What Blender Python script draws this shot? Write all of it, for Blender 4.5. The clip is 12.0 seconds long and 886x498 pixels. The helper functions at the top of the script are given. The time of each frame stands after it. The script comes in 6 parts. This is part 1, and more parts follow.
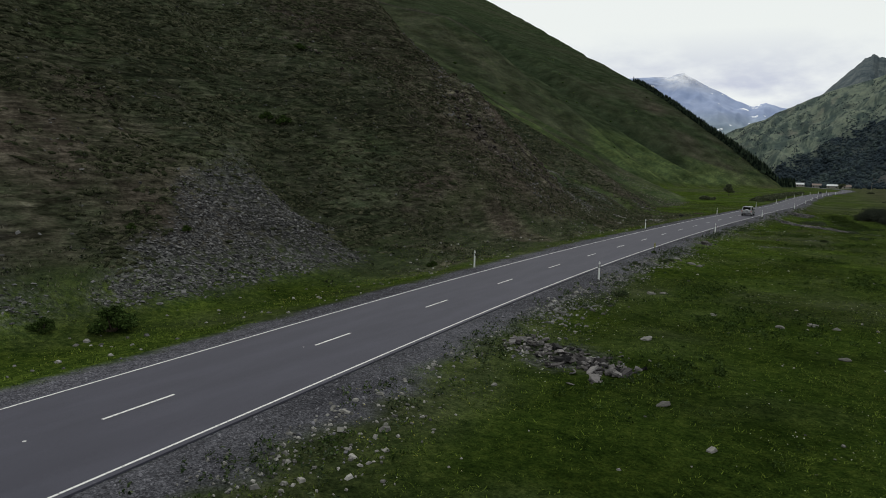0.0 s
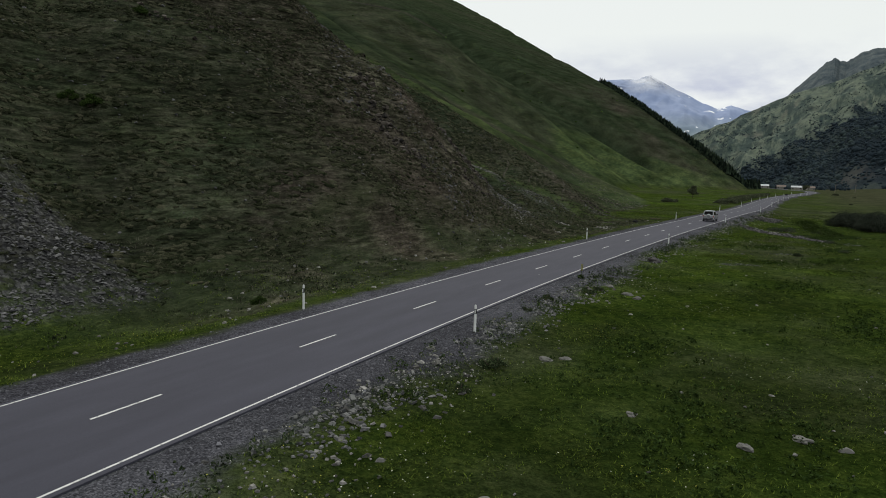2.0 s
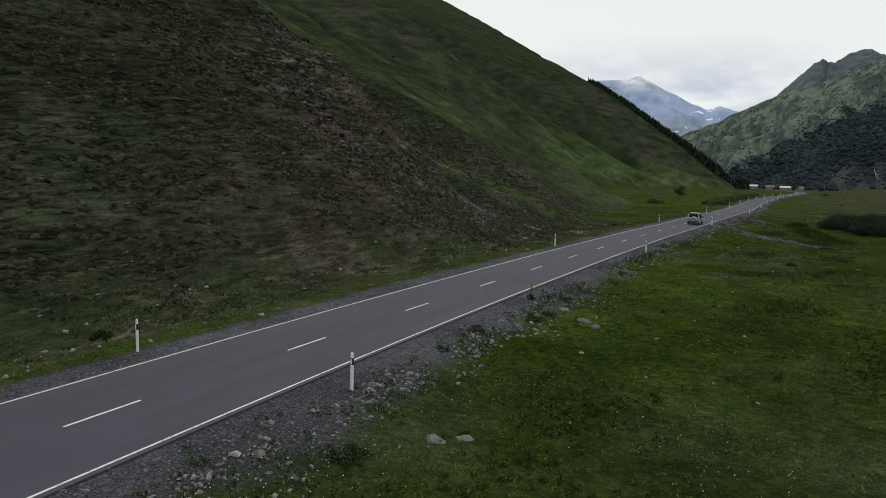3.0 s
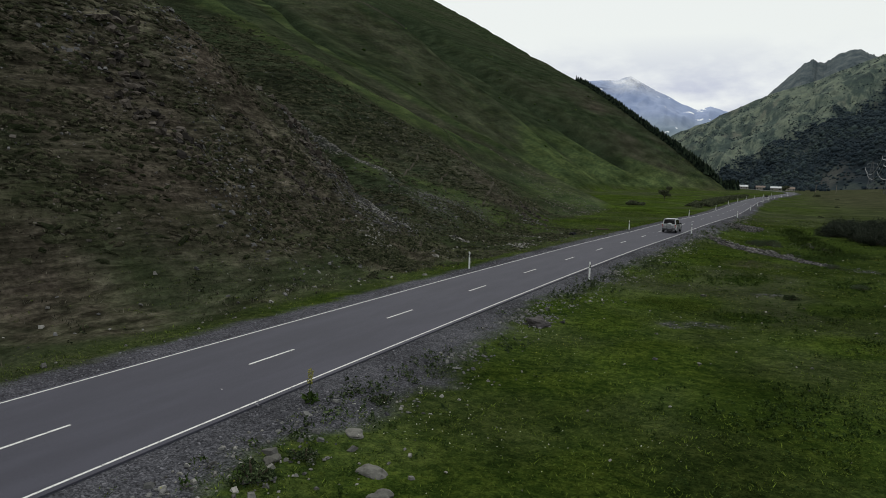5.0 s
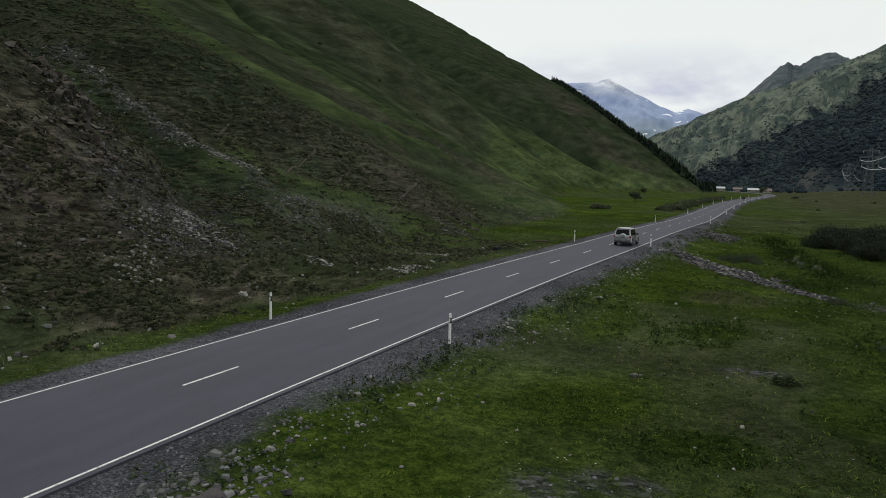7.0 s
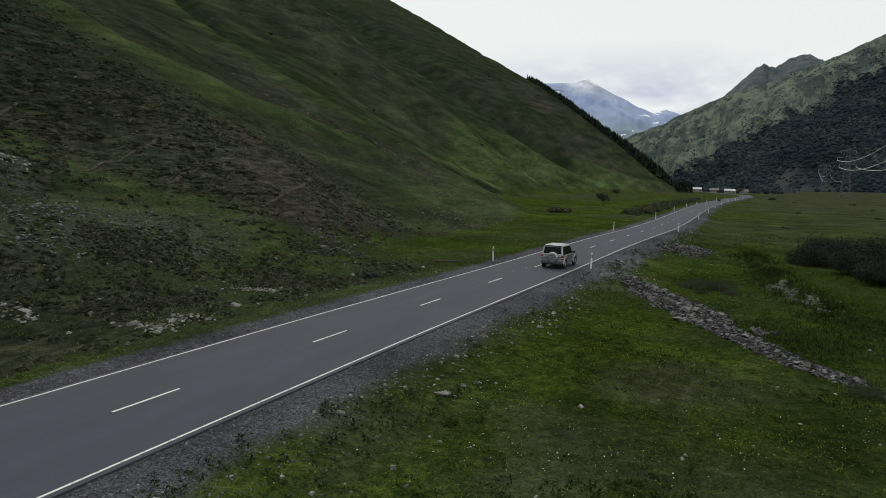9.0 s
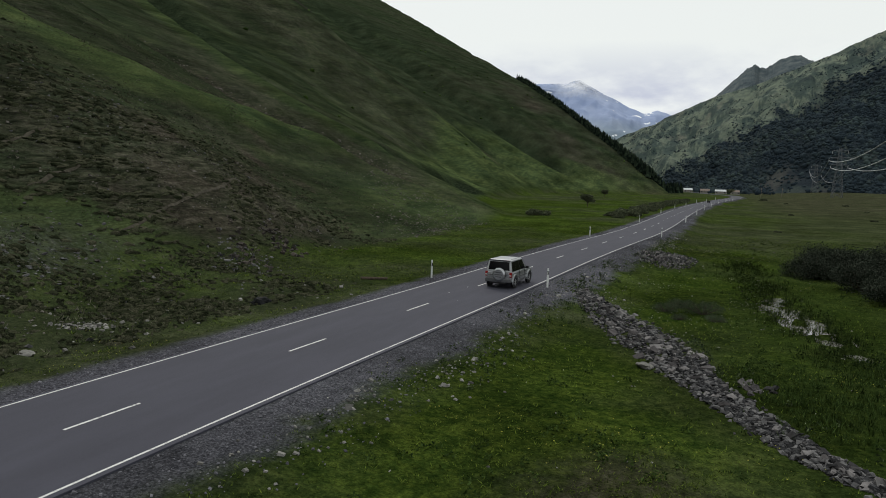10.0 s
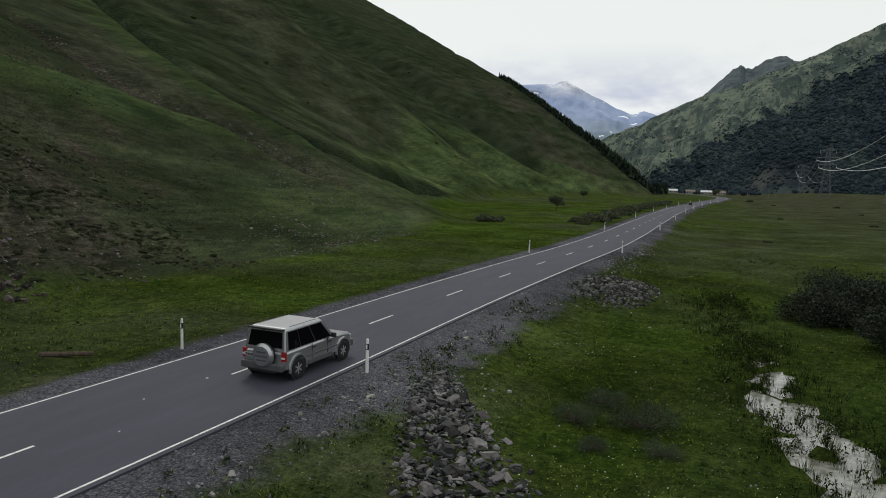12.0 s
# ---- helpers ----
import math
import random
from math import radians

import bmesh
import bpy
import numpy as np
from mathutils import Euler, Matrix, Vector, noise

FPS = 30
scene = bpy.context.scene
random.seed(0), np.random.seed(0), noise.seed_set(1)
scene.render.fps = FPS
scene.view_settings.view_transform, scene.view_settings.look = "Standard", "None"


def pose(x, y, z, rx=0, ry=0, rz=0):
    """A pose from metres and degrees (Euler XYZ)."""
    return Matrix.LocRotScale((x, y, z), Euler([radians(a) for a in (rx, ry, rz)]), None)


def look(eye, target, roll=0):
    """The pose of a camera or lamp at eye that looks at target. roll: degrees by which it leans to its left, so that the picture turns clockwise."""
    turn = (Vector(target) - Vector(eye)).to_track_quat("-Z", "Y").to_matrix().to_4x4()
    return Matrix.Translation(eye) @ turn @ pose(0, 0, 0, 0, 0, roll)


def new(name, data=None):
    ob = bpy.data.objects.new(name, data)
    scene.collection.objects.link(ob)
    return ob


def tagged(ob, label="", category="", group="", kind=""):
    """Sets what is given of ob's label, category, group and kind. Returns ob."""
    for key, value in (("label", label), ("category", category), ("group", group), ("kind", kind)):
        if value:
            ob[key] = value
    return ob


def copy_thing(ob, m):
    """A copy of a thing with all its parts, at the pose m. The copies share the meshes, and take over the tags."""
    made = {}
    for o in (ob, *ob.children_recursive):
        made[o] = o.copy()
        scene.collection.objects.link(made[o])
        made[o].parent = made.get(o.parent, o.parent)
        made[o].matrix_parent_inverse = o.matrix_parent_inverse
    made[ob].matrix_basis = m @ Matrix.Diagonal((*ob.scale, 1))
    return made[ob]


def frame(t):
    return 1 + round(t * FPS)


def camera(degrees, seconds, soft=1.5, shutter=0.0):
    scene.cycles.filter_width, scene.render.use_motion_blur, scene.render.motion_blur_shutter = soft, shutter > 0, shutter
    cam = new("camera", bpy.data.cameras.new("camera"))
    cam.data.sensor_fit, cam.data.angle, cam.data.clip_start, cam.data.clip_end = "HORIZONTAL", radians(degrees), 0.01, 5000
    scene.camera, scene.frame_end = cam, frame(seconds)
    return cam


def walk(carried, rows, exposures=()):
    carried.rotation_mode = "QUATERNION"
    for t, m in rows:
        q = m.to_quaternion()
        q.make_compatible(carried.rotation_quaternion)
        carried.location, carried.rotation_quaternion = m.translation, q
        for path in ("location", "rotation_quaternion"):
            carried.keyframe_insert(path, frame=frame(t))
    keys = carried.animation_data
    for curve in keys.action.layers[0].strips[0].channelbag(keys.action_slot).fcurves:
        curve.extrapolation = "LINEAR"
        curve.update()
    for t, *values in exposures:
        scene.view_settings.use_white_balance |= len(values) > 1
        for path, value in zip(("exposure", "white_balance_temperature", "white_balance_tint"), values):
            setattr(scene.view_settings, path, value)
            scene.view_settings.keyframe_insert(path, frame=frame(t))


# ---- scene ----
cam = camera(64.8, 12.0, soft=0.95)
METRES, EYE, TILT, LEAN, TURN = 122.8, 7.0, 0.0, 0.0, 29.3
ROWS = [
    (0.0, 0.0, 0.0, 0.0, 0.2, -6.51, -1.75),
    (0.5, 0.0148, 0.0323, -0.0003, -0.47, -6.43, -1.77),
    (1.0, 0.0304, 0.0647, -0.0005, -1.06, -6.34, -1.77),
    (1.5, 0.0465, 0.0981, -0.0004, -1.63, -6.33, -1.77),
    (2.0, 0.0634, 0.1324, -0.0004, -2.15, -6.32, -1.78),
    (2.5, 0.0808, 0.1673, -0.0008, -2.6, -6.27, -1.76),
    (3.0, 0.0989, 0.2029, -0.001, -2.91, -6.25, -1.77),
    (5.0, 0.177, 0.3507, -0.0018, -3.56, -6.18, -1.73),
    (5.5, 0.1976, 0.3891, -0.0015, -3.86, -6.23, -1.69),
    (6.0, 0.2181, 0.4273, -0.0017, -4.19, -6.25, -1.7),
    (6.5, 0.2382, 0.4647, -0.003, -4.66, -6.02, -1.67),
    (7.0, 0.2588, 0.5015, -0.0032, -5.12, -5.95, -1.68),
    (9.0, 0.3424, 0.6478, -0.0023, -6.71, -5.88, -1.77),
    (9.5, 0.3647, 0.685, -0.0024, -7.01, -5.83, -1.76),
    (10.0, 0.3871, 0.7224, -0.0019, -7.33, -5.8, -1.76),
    (10.5, 0.4096, 0.7604, -0.0013, -7.75, -5.81, -1.76),
    (11.0, 0.4334, 0.7988, -0.0013, -7.96, -5.75, -1.74),
    (11.5, 0.4572, 0.8373, -0.001, -8.14, -5.74, -1.72),
    (12.0, 0.4813, 0.8758, -0.0007, -8.27, -5.7, -1.7),
]
walk(cam, [(t, pose(0, 0, EYE, TILT, LEAN, TURN) @ pose(METRES * x, METRES * y, METRES * z, 90 + pitch, roll, yaw)) for t, x, y, z, yaw, pitch, roll in ROWS])

# ---- world, sun, exposure ----
scene.view_settings.exposure = 0.0
SUN_UP, SUN_ROUND = radians(48), radians(-38)
world = bpy.data.worlds.new("overcast_sky")
scene.world = world
world.use_nodes = True
wn, wl = world.node_tree.nodes, world.node_tree.links
wn.clear()
w_out = wn.new("ShaderNodeOutputWorld")
w_sky = wn.new("ShaderNodeTexSky")
w_sky.sky_type, w_sky.sun_disc, w_sky.sun_elevation, w_sky.sun_rotation = "NISHITA", False, SUN_UP, SUN_ROUND
w_bg_sky, w_bg_cloud, w_mix = wn.new("ShaderNodeBackground"), wn.new("ShaderNodeBackground"), wn.new("ShaderNodeMixShader")
w_bg_sky.inputs["Strength"].default_value = 0.1
w_tc, w_map = wn.new("ShaderNodeTexCoord"), wn.new("ShaderNodeMapping")
w_map.inputs["Scale"].default_value = (1.0, 1.0, 2.6)
w_noise, w_ramp = wn.new("ShaderNodeTexNoise"), wn.new("ShaderNodeValToRGB")
w_noise.inputs["Scale"].default_value, w_noise.inputs["Detail"].default_value, w_noise.inputs["Roughness"].default_value = 4.2, 7.0, 0.55
w_ramp.color_ramp.elements[0].position, w_ramp.color_ramp.elements[0].color = 0.44, (0.57, 0.60, 0.71, 1)
w_ramp.color_ramp.elements[1].position, w_ramp.color_ramp.elements[1].color = 0.57, (0.88, 0.905, 0.90, 1)
w_sep, w_high = wn.new("ShaderNodeSeparateXYZ"), wn.new("ShaderNodeMapRange")
w_high.inputs["From Min"].default_value, w_high.inputs["From Max"].default_value = 0.12, 0.19
w_lift = wn.new("ShaderNodeMix")
w_lift.data_type = "RGBA"
w_lift.inputs[7].default_value = (0.87, 0.90, 0.87, 1)
wl.new(w_tc.outputs["Generated"], w_sep.inputs[0])
wl.new(w_sep.outputs["Z"], w_high.inputs["Value"])
wl.new(w_high.outputs["Result"], w_lift.inputs[0])
w_bg_cloud.inputs["Strength"].default_value = 1.0
w_mix.inputs["Fac"].default_value = 0.93
wl.new(w_tc.outputs["Generated"], w_map.inputs["Vector"])
wl.new(w_map.outputs["Vector"], w_noise.inputs["Vector"])
wl.new(w_noise.outputs["Fac"], w_ramp.inputs["Fac"])
wl.new(w_ramp.outputs["Color"], w_lift.inputs[6])
wl.new(w_lift.outputs[2], w_bg_cloud.inputs["Color"])
wl.new(w_sky.outputs["Color"], w_bg_sky.inputs["Color"])
wl.new(w_bg_sky.outputs["Background"], w_mix.inputs[1])
wl.new(w_bg_cloud.outputs["Background"], w_mix.inputs[2])
wl.new(w_mix.outputs["Shader"], w_out.inputs["Surface"])

sun_data = bpy.data.lights.new("sun", "SUN")
sun_data.energy, sun_data.angle, sun_data.color = 1.0, radians(14), (1.0, 0.96, 0.9)
sun = new("sun", sun_data)
sun.matrix_world = look((math.sin(SUN_ROUND) * 100, math.cos(SUN_ROUND) * 100, 100 * math.tan(SUN_UP)), (0, 0, 0))


# ---- material helpers ----
class Nodes:
    """A small wrapper round one material's node tree."""

    def __init__(self, name, rough=0.9, spec=0.2):
        self.mat = bpy.data.materials.new(name)
        self.mat.use_nodes = True
        self.n, self.l = self.mat.node_tree.nodes, self.mat.node_tree.links
        self.bsdf = self.n["Principled BSDF"]
        self.out = self.n["Material Output"]
        self.bsdf.inputs["Roughness"].default_value = rough
        self.bsdf.inputs["Specular IOR Level"].default_value = spec
        self.geo = self.n.new("ShaderNodeNewGeometry")

    def link(self, a, b):
        self.l.new(a, b)

    def noise(self, scale, detail=4.0, rough=0.55, stretch=None, dist=0.0):
        t = self.n.new("ShaderNodeTexNoise")
        t.inputs["Scale"].default_value, t.inputs["Detail"].default_value = scale, detail
        t.inputs["Roughness"].default_value, t.inputs["Distortion"].default_value = rough, dist
        src = self.geo.outputs["Position"]
        if stretch:
            m = self.n.new("ShaderNodeMapping")
            m.inputs["Scale"].default_value = stretch
            self.link(src, m.inputs["Vector"])
            src = m.outputs["Vector"]
        self.link(src, t.inputs["Vector"])
        return t.outputs["Fac"]

    def voronoi(self, scale, feature="F1", out="Distance", stretch=None):
        t = self.n.new("ShaderNodeTexVoronoi")
        t.feature = feature
        t.inputs["Scale"].default_value = scale
        src = self.geo.outputs["Position"]
        if stretch:
            m = self.n.new("ShaderNodeMapping")
            m.inputs["Scale"].default_value = stretch
            self.link(src, m.inputs["Vector"])
            src = m.outputs["Vector"]
        self.link(src, t.inputs["Vector"])
        return t.outputs[out]

    def ramp(self, fac, *stops):
        r = self.n.new("ShaderNodeValToRGB")
        e = r.color_ramp.elements
        while len(e) < len(stops):
            e.new(0.5)
        for k, (p, c) in enumerate(stops):
            e[k].position = p
            e[k].color = (*c, 1) if isinstance(c, tuple) else (c, c, c, 1)
        self.link(fac, r.inputs["Fac"])
        return r.outputs["Color"]

    def mix(self, fac, a, b, mode="MIX"):
        m = self.n.new("ShaderNodeMix")
        m.data_type, m.blend_type = "RGBA", mode
        for sock, v in ((m.inputs[0], fac), (m.inputs[6], a), (m.inputs[7], b)):
            if isinstance(v, (int, float)):
                sock.default_value = v if sock.type == "VALUE" else (v, v, v, 1)
            elif isinstance(v, tuple):
                sock.default_value = (*v, 1)
            else:
                self.link(v, sock)
        return m.outputs[2]

    def math(self, op, a, b=0.0, clamp=False):
        m = self.n.new("ShaderNodeMath")
        m.operation, m.use_clamp = op, clamp
        for sock, v in ((m.inputs[0], a), (m.inputs[1], b)):
            if isinstance(v, (int, float)):
                sock.default_value = v
            else:
                self.link(v, sock)
        return m.outputs[0]

    def attr(self, name):
        a = self.n.new("ShaderNodeAttribute")
        a.attribute_name = name
        return a.outputs["Fac"]

    def island(self):
        return self.geo.outputs["Random Per Island"]

    def random(self):
        return self.n.new("ShaderNodeObjectInfo").outputs["Random"]

    def color(self, c):
        if isinstance(c, tuple):
            self.bsdf.inputs["Base Color"].default_value = (*c, 1)
        else:
            self.link(c, self.bsdf.inputs["Base Color"])
        return self

    def bump(self, height, strength=0.5, distance=0.05):
        b = self.n.new("ShaderNodeBump")
        b.inputs["Strength"].default_value, b.inputs["Distance"].default_value = strength, distance
        self.link(height, b.inputs["Height"])
        self.link(b.outputs["Normal"], self.bsdf.inputs["Normal"])
        return self


def mat_ground():
    m = Nodes("meadow_and_slope", 1.0, 0.0)
    big, mid, fine = m.noise(0.045, 5), m.noise(0.45, 6, 0.65), m.noise(3.2, 6, 0.7)
    grain = m.noise(12.0, 4, 0.7)
    streak = m.noise(1.6, 5, 0.6, stretch=(1.0, 0.32, 1.9), dist=0.3)
    terrace = m.noise(1.0, 4, 0.55, stretch=(1.3, 0.45, 3.0), dist=0.3)
    clump = m.noise(1.5, 5, 0.7, dist=0.3)
    # valley turf, from dark wet green to sunny yellow-green
    turf = m.mix(0.5, m.mix(0.5, mid, clump), fine)
    lush = m.ramp(turf, (0.36, (0.0081, 0.019, 0.0040)), (0.48, (0.0279, 0.047, 0.0090)), (0.58, (0.0621, 0.089, 0.0150)), (0.70, (0.0990, 0.124, 0.0235)))
    broad = m.noise(0.13, 5, 0.6)
    meadow = m.ramp(turf, (0.36, (0.0171, 0.024, 0.0105)), (0.50, (0.0423, 0.052, 0.0245)), (0.66, (0.0864, 0.094, 0.050)))
    col = m.mix(m.attr("lush"), meadow, lush)
    deep = m.ramp(turf, (0.36, (0.0072, 0.015, 0.0032)), (0.50, (0.0216, 0.037, 0.0070)), (0.66, (0.0504, 0.072, 0.0130)))
    col = m.mix(m.attr("deep"), col, deep)
    # hillside grass, smoother and greener high up, rough and straw-coloured below
    soft = m.mix(0.5, m.noise(0.16, 5, 0.55, stretch=(1.0, 0.35, 1.0)), m.noise(0.9, 5, 0.6, stretch=(1.0, 0.18, 1.3)))
    pasture = m.ramp(soft, (0.36, (0.0123, 0.0185, 0.0110)), (0.50, (0.0242, 0.0345, 0.0180)), (0.64, (0.0427, 0.0560, 0.0265)))
    bright = m.ramp(soft, (0.36, (0.0256, 0.040, 0.0185)), (0.50, (0.0484, 0.069, 0.0270)), (0.64, (0.0817, 0.105, 0.0390)))
    hill = m.mix(m.attr("lush"), pasture, bright)
    rough = m.ramp(m.mix(0.5, streak, mid), (0.36, (0.020, 0.020, 0.014)), (0.46, (0.042, 0.041, 0.028)), (0.54, (0.070, 0.064, 0.047)), (0.62, (0.104, 0.092, 0.071)), (0.74, (0.165, 0.150, 0.126)))
    hill = m.mix(m.attr("dry"), hill, rough)
    stepped = m.mix(1.0, hill, m.ramp(terrace, (0.36, 0.46), (0.46, 0.92), (0.54, 1.22), (0.66, 1.75)), "MULTIPLY")
    hill = m.mix(m.attr("coarse"), hill, stepped)
    col = m.mix(m.attr("slope"), col, hill)
    # darkest slope green: scrub patches, also gully courses and hollows between ribs
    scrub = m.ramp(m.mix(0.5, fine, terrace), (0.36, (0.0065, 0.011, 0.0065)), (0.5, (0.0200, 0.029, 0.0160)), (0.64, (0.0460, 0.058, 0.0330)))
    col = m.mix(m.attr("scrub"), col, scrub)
    soil = m.ramp(m.mix(0.5, streak, m.noise(2.6, 6, 0.7)), (0.36, (0.016, 0.013, 0.012)), (0.50, (0.056, 0.046, 0.037)), (0.64, (0.134, 0.115, 0.094)))
    col = m.mix(m.attr("soil"), col, soil)
    stone = m.ramp(m.voronoi(4.5, out="Color", stretch=(1.0, 1.6, 1.0)), (0.1, (0.018, 0.018, 0.020)), (0.6, (0.062, 0.062, 0.064)), (0.95, (0.150, 0.149, 0.147)))
    rock_fac = m.math("MULTIPLY", m.attr("rock"), m.ramp(m.noise(1.7, 5, 0.7), (0.36, 0.1), (0.56, 0.95)))
    col = m.mix(rock_fac, col, stone)
    gravel = m.ramp(m.mix(0.45, m.voronoi(24.0, out="Color"), m.noise(2.2, 5, 0.65)), (0.2, (0.028, 0.028, 0.034)), (0.5, (0.074, 0.074, 0.088)), (0.8, (0.165, 0.164, 0.186)))
    col = m.mix(m.attr("gravel"), col, gravel)
    grain_hill = m.noise(6.0, 5, 0.7, stretch=(1.0, 0.5, 1.2))
    broad_hill = m.noise(0.10, 5, 0.55, stretch=(1.0, 0.4, 1.0))
    on_hill = m.attr("slope")
    col = m.mix(1.0, col, m.ramp(m.mix(on_hill, grain, grain_hill), (0.34, 0.58), (0.66, 1.42)), "MULTIPLY")
    col = m.mix(1.0, col, m.ramp(big, (0.3, 0.8), (0.7, 1.18)), "MULTIPLY")
    col = m.mix(1.0, col, m.ramp(m.mix(on_hill, broad, broad_hill), (0.34, 0.64), (0.66, 1.26)), "MULTIPLY")
    m.color(col)
    h = m.math("ADD", m.math("MULTIPLY", fine, 0.35), m.math("MULTIPLY", grain, 0.12))
    h = m.math("ADD", h, m.math("MULTIPLY", m.math("ADD", m.math("MULTIPLY", streak, 0.7), terrace), m.math("MULTIPLY", m.attr("coarse"), 0.9)))
    return m.bump(h, 1.0, 0.5).mat


def mat_asphalt():
    m = Nodes("asphalt", 0.85, 0.25)
    fine, big = m.noise(60.0, 3), m.noise(0.5, 5, 0.6, stretch=(1.6, 0.12, 1))
    col = m.ramp(big, (0.3, (0.0460, 0.0462, 0.0620)), (0.7, (0.0540, 0.0542, 0.0725)))
    col = m.mix(1.0, col, m.ramp(fine, (0.3, 0.8), (0.7, 1.2)), "MULTIPLY")
    wear = m.ramp(m.noise(1.3, 4, 0.6, stretch=(1.0, 0.2, 1.0)), (0.42, 0.95), (0.62, 1.06))
    col = m.mix(1.0, col, wear, "MULTIPLY")
    return m.color(col).bump(fine, 0.25, 0.01).mat


def mat_paint_line():
    m = Nodes("white_road_paint", 0.7, 0.3)
    wear = m.ramp(m.noise(9.0, 5, 0.7), (0.32, (0.14, 0.14, 0.15)), (0.47, (0.62, 0.62, 0.61)))
    return m.color(wear).mat


def mat_plain(name, col, rough=0.6, spec=0.4, var=0.12, scale=6.0, metal=0.0):
    m = Nodes(name, rough, spec)
    m.bsdf.inputs["Metallic"].default_value = metal
    lo, hi = tuple(c * (1 - var) for c in col), tuple(min(c * (1 + var), 0.95) for c in col)
    return m.color(m.ramp(m.noise(scale, 4), (0.35, lo), (0.65, hi))).mat


def mat_leaf(name, dark, light, rough=0.9, spread=1.0):
    m = Nodes(name, rough, 0.02)
    low, high = tuple(c * (1 - 0.45 * spread) for c in dark), tuple(c * (1 + 0.5 * spread) for c in light)
    a = m.ramp(m.island(), (0.0, low), (0.25, dark), (0.75, light), (1.0, high))
    a = m.mix(1.0, a, m.ramp(m.noise(0.6, 3), (0.3, 0.75), (0.7, 1.25)), "MULTIPLY")
    return m.color(a).mat


def mat_tussock(name, dark, mid, light):
    """Matted grass: blades catch light unevenly from clump to clump and within each."""
    m = Nodes(name, 1.0, 0.0)
    fine, clump = m.noise(5.5, 5, 0.7, stretch=(1.0, 0.7, 1.5)), m.noise(0.9, 4, 0.6)
    tone = m.mix(0.3, m.mix(0.45, fine, clump), m.island())
    col = m.ramp(tone, (0.34, dark), (0.5, mid), (0.66, light))
    col = m.mix(1.0, col, m.ramp(m.noise(22.0, 3, 0.6), (0.34, 0.6), (0.66, 1.4)), "MULTIPLY")
    return m.color(col).bump(m.math("ADD", fine, m.math("MULTIPLY", m.noise(18.0, 3), 0.4)), 1.0, 0.25).mat


def mat_far_leaves():
    """Distant broad-leaved crowns, lighter in some stands; the blue of distance haze is mixed in."""
    m = Nodes("far_wood_leaves", 0.95, 0.02)
    stand = m.mix(0.2, m.noise(0.014, 5, 0.6), m.island())
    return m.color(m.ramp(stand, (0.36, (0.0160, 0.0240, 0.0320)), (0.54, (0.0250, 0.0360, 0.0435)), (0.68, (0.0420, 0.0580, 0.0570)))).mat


def mat_stone(name, dark, light, island=True, mid=None):
    m = Nodes(name, 0.9, 0.2)
    pick = m.island() if island else m.random()
    a = m.ramp(pick, (0.0, dark), (0.5, mid), (1.0, light)) if mid else m.ramp(pick, (0.0, dark), (1.0, light))
    a = m.mix(1.0, a, m.ramp(m.noise(7.0, 5, 0.65), (0.3, 0.7), (0.7, 1.25)), "MULTIPLY")
    return m.color(a).bump(m.noise(14.0, 5, 0.7), 0.5, 0.03).mat


def mat_back_peak():
    m = Nodes("hazed_green_summit", 0.95, 0.05)
    b = m.noise(0.02, 6, 0.65)
    # blue in both tones stands in for the air before the summit
    return m.color(m.ramp(b, (0.35, (0.040, 0.056, 0.068)), (0.65, (0.105, 0.124, 0.126)))).bump(b, 0.7, 10.0).mat


def mat_far_slope():
    """Wooded mountain side: pasture above, scrub and scree between; colours blued for distance haze."""
    m = Nodes("wooded_mountain", 0.95, 0.05)
    a, b = m.noise(0.012, 6, 0.6), m.noise(0.06, 5, 0.65)
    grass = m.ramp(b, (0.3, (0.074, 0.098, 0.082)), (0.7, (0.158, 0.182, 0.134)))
    bare = m.ramp(b, (0.3, (0.070, 0.072, 0.062)), (0.7, (0.135, 0.130, 0.108)))
    col = m.mix(m.ramp(a, (0.54, 0.0), (0.66, 0.8)), grass, bare)
    col = m.mix(m.ramp(m.noise(0.03, 6, 0.7, stretch=(1.6, 0.4, 0.5)), (0.46, 0.0), (0.56, 0.9)), col, (0.036, 0.055, 0.052))
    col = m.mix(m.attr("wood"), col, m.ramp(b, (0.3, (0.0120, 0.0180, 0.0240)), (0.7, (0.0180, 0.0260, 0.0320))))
    col = m.mix(m.math("MULTIPLY", m.attr("soil"), m.ramp(a, (0.44, 0.0), (0.56, 0.8))), col, m.ramp(b, (0.3, (0.040, 0.040, 0.040)), (0.7, (0.078, 0.074, 0.070))))
    return m.color(col).bump(b, 0.6, 4.0).mat


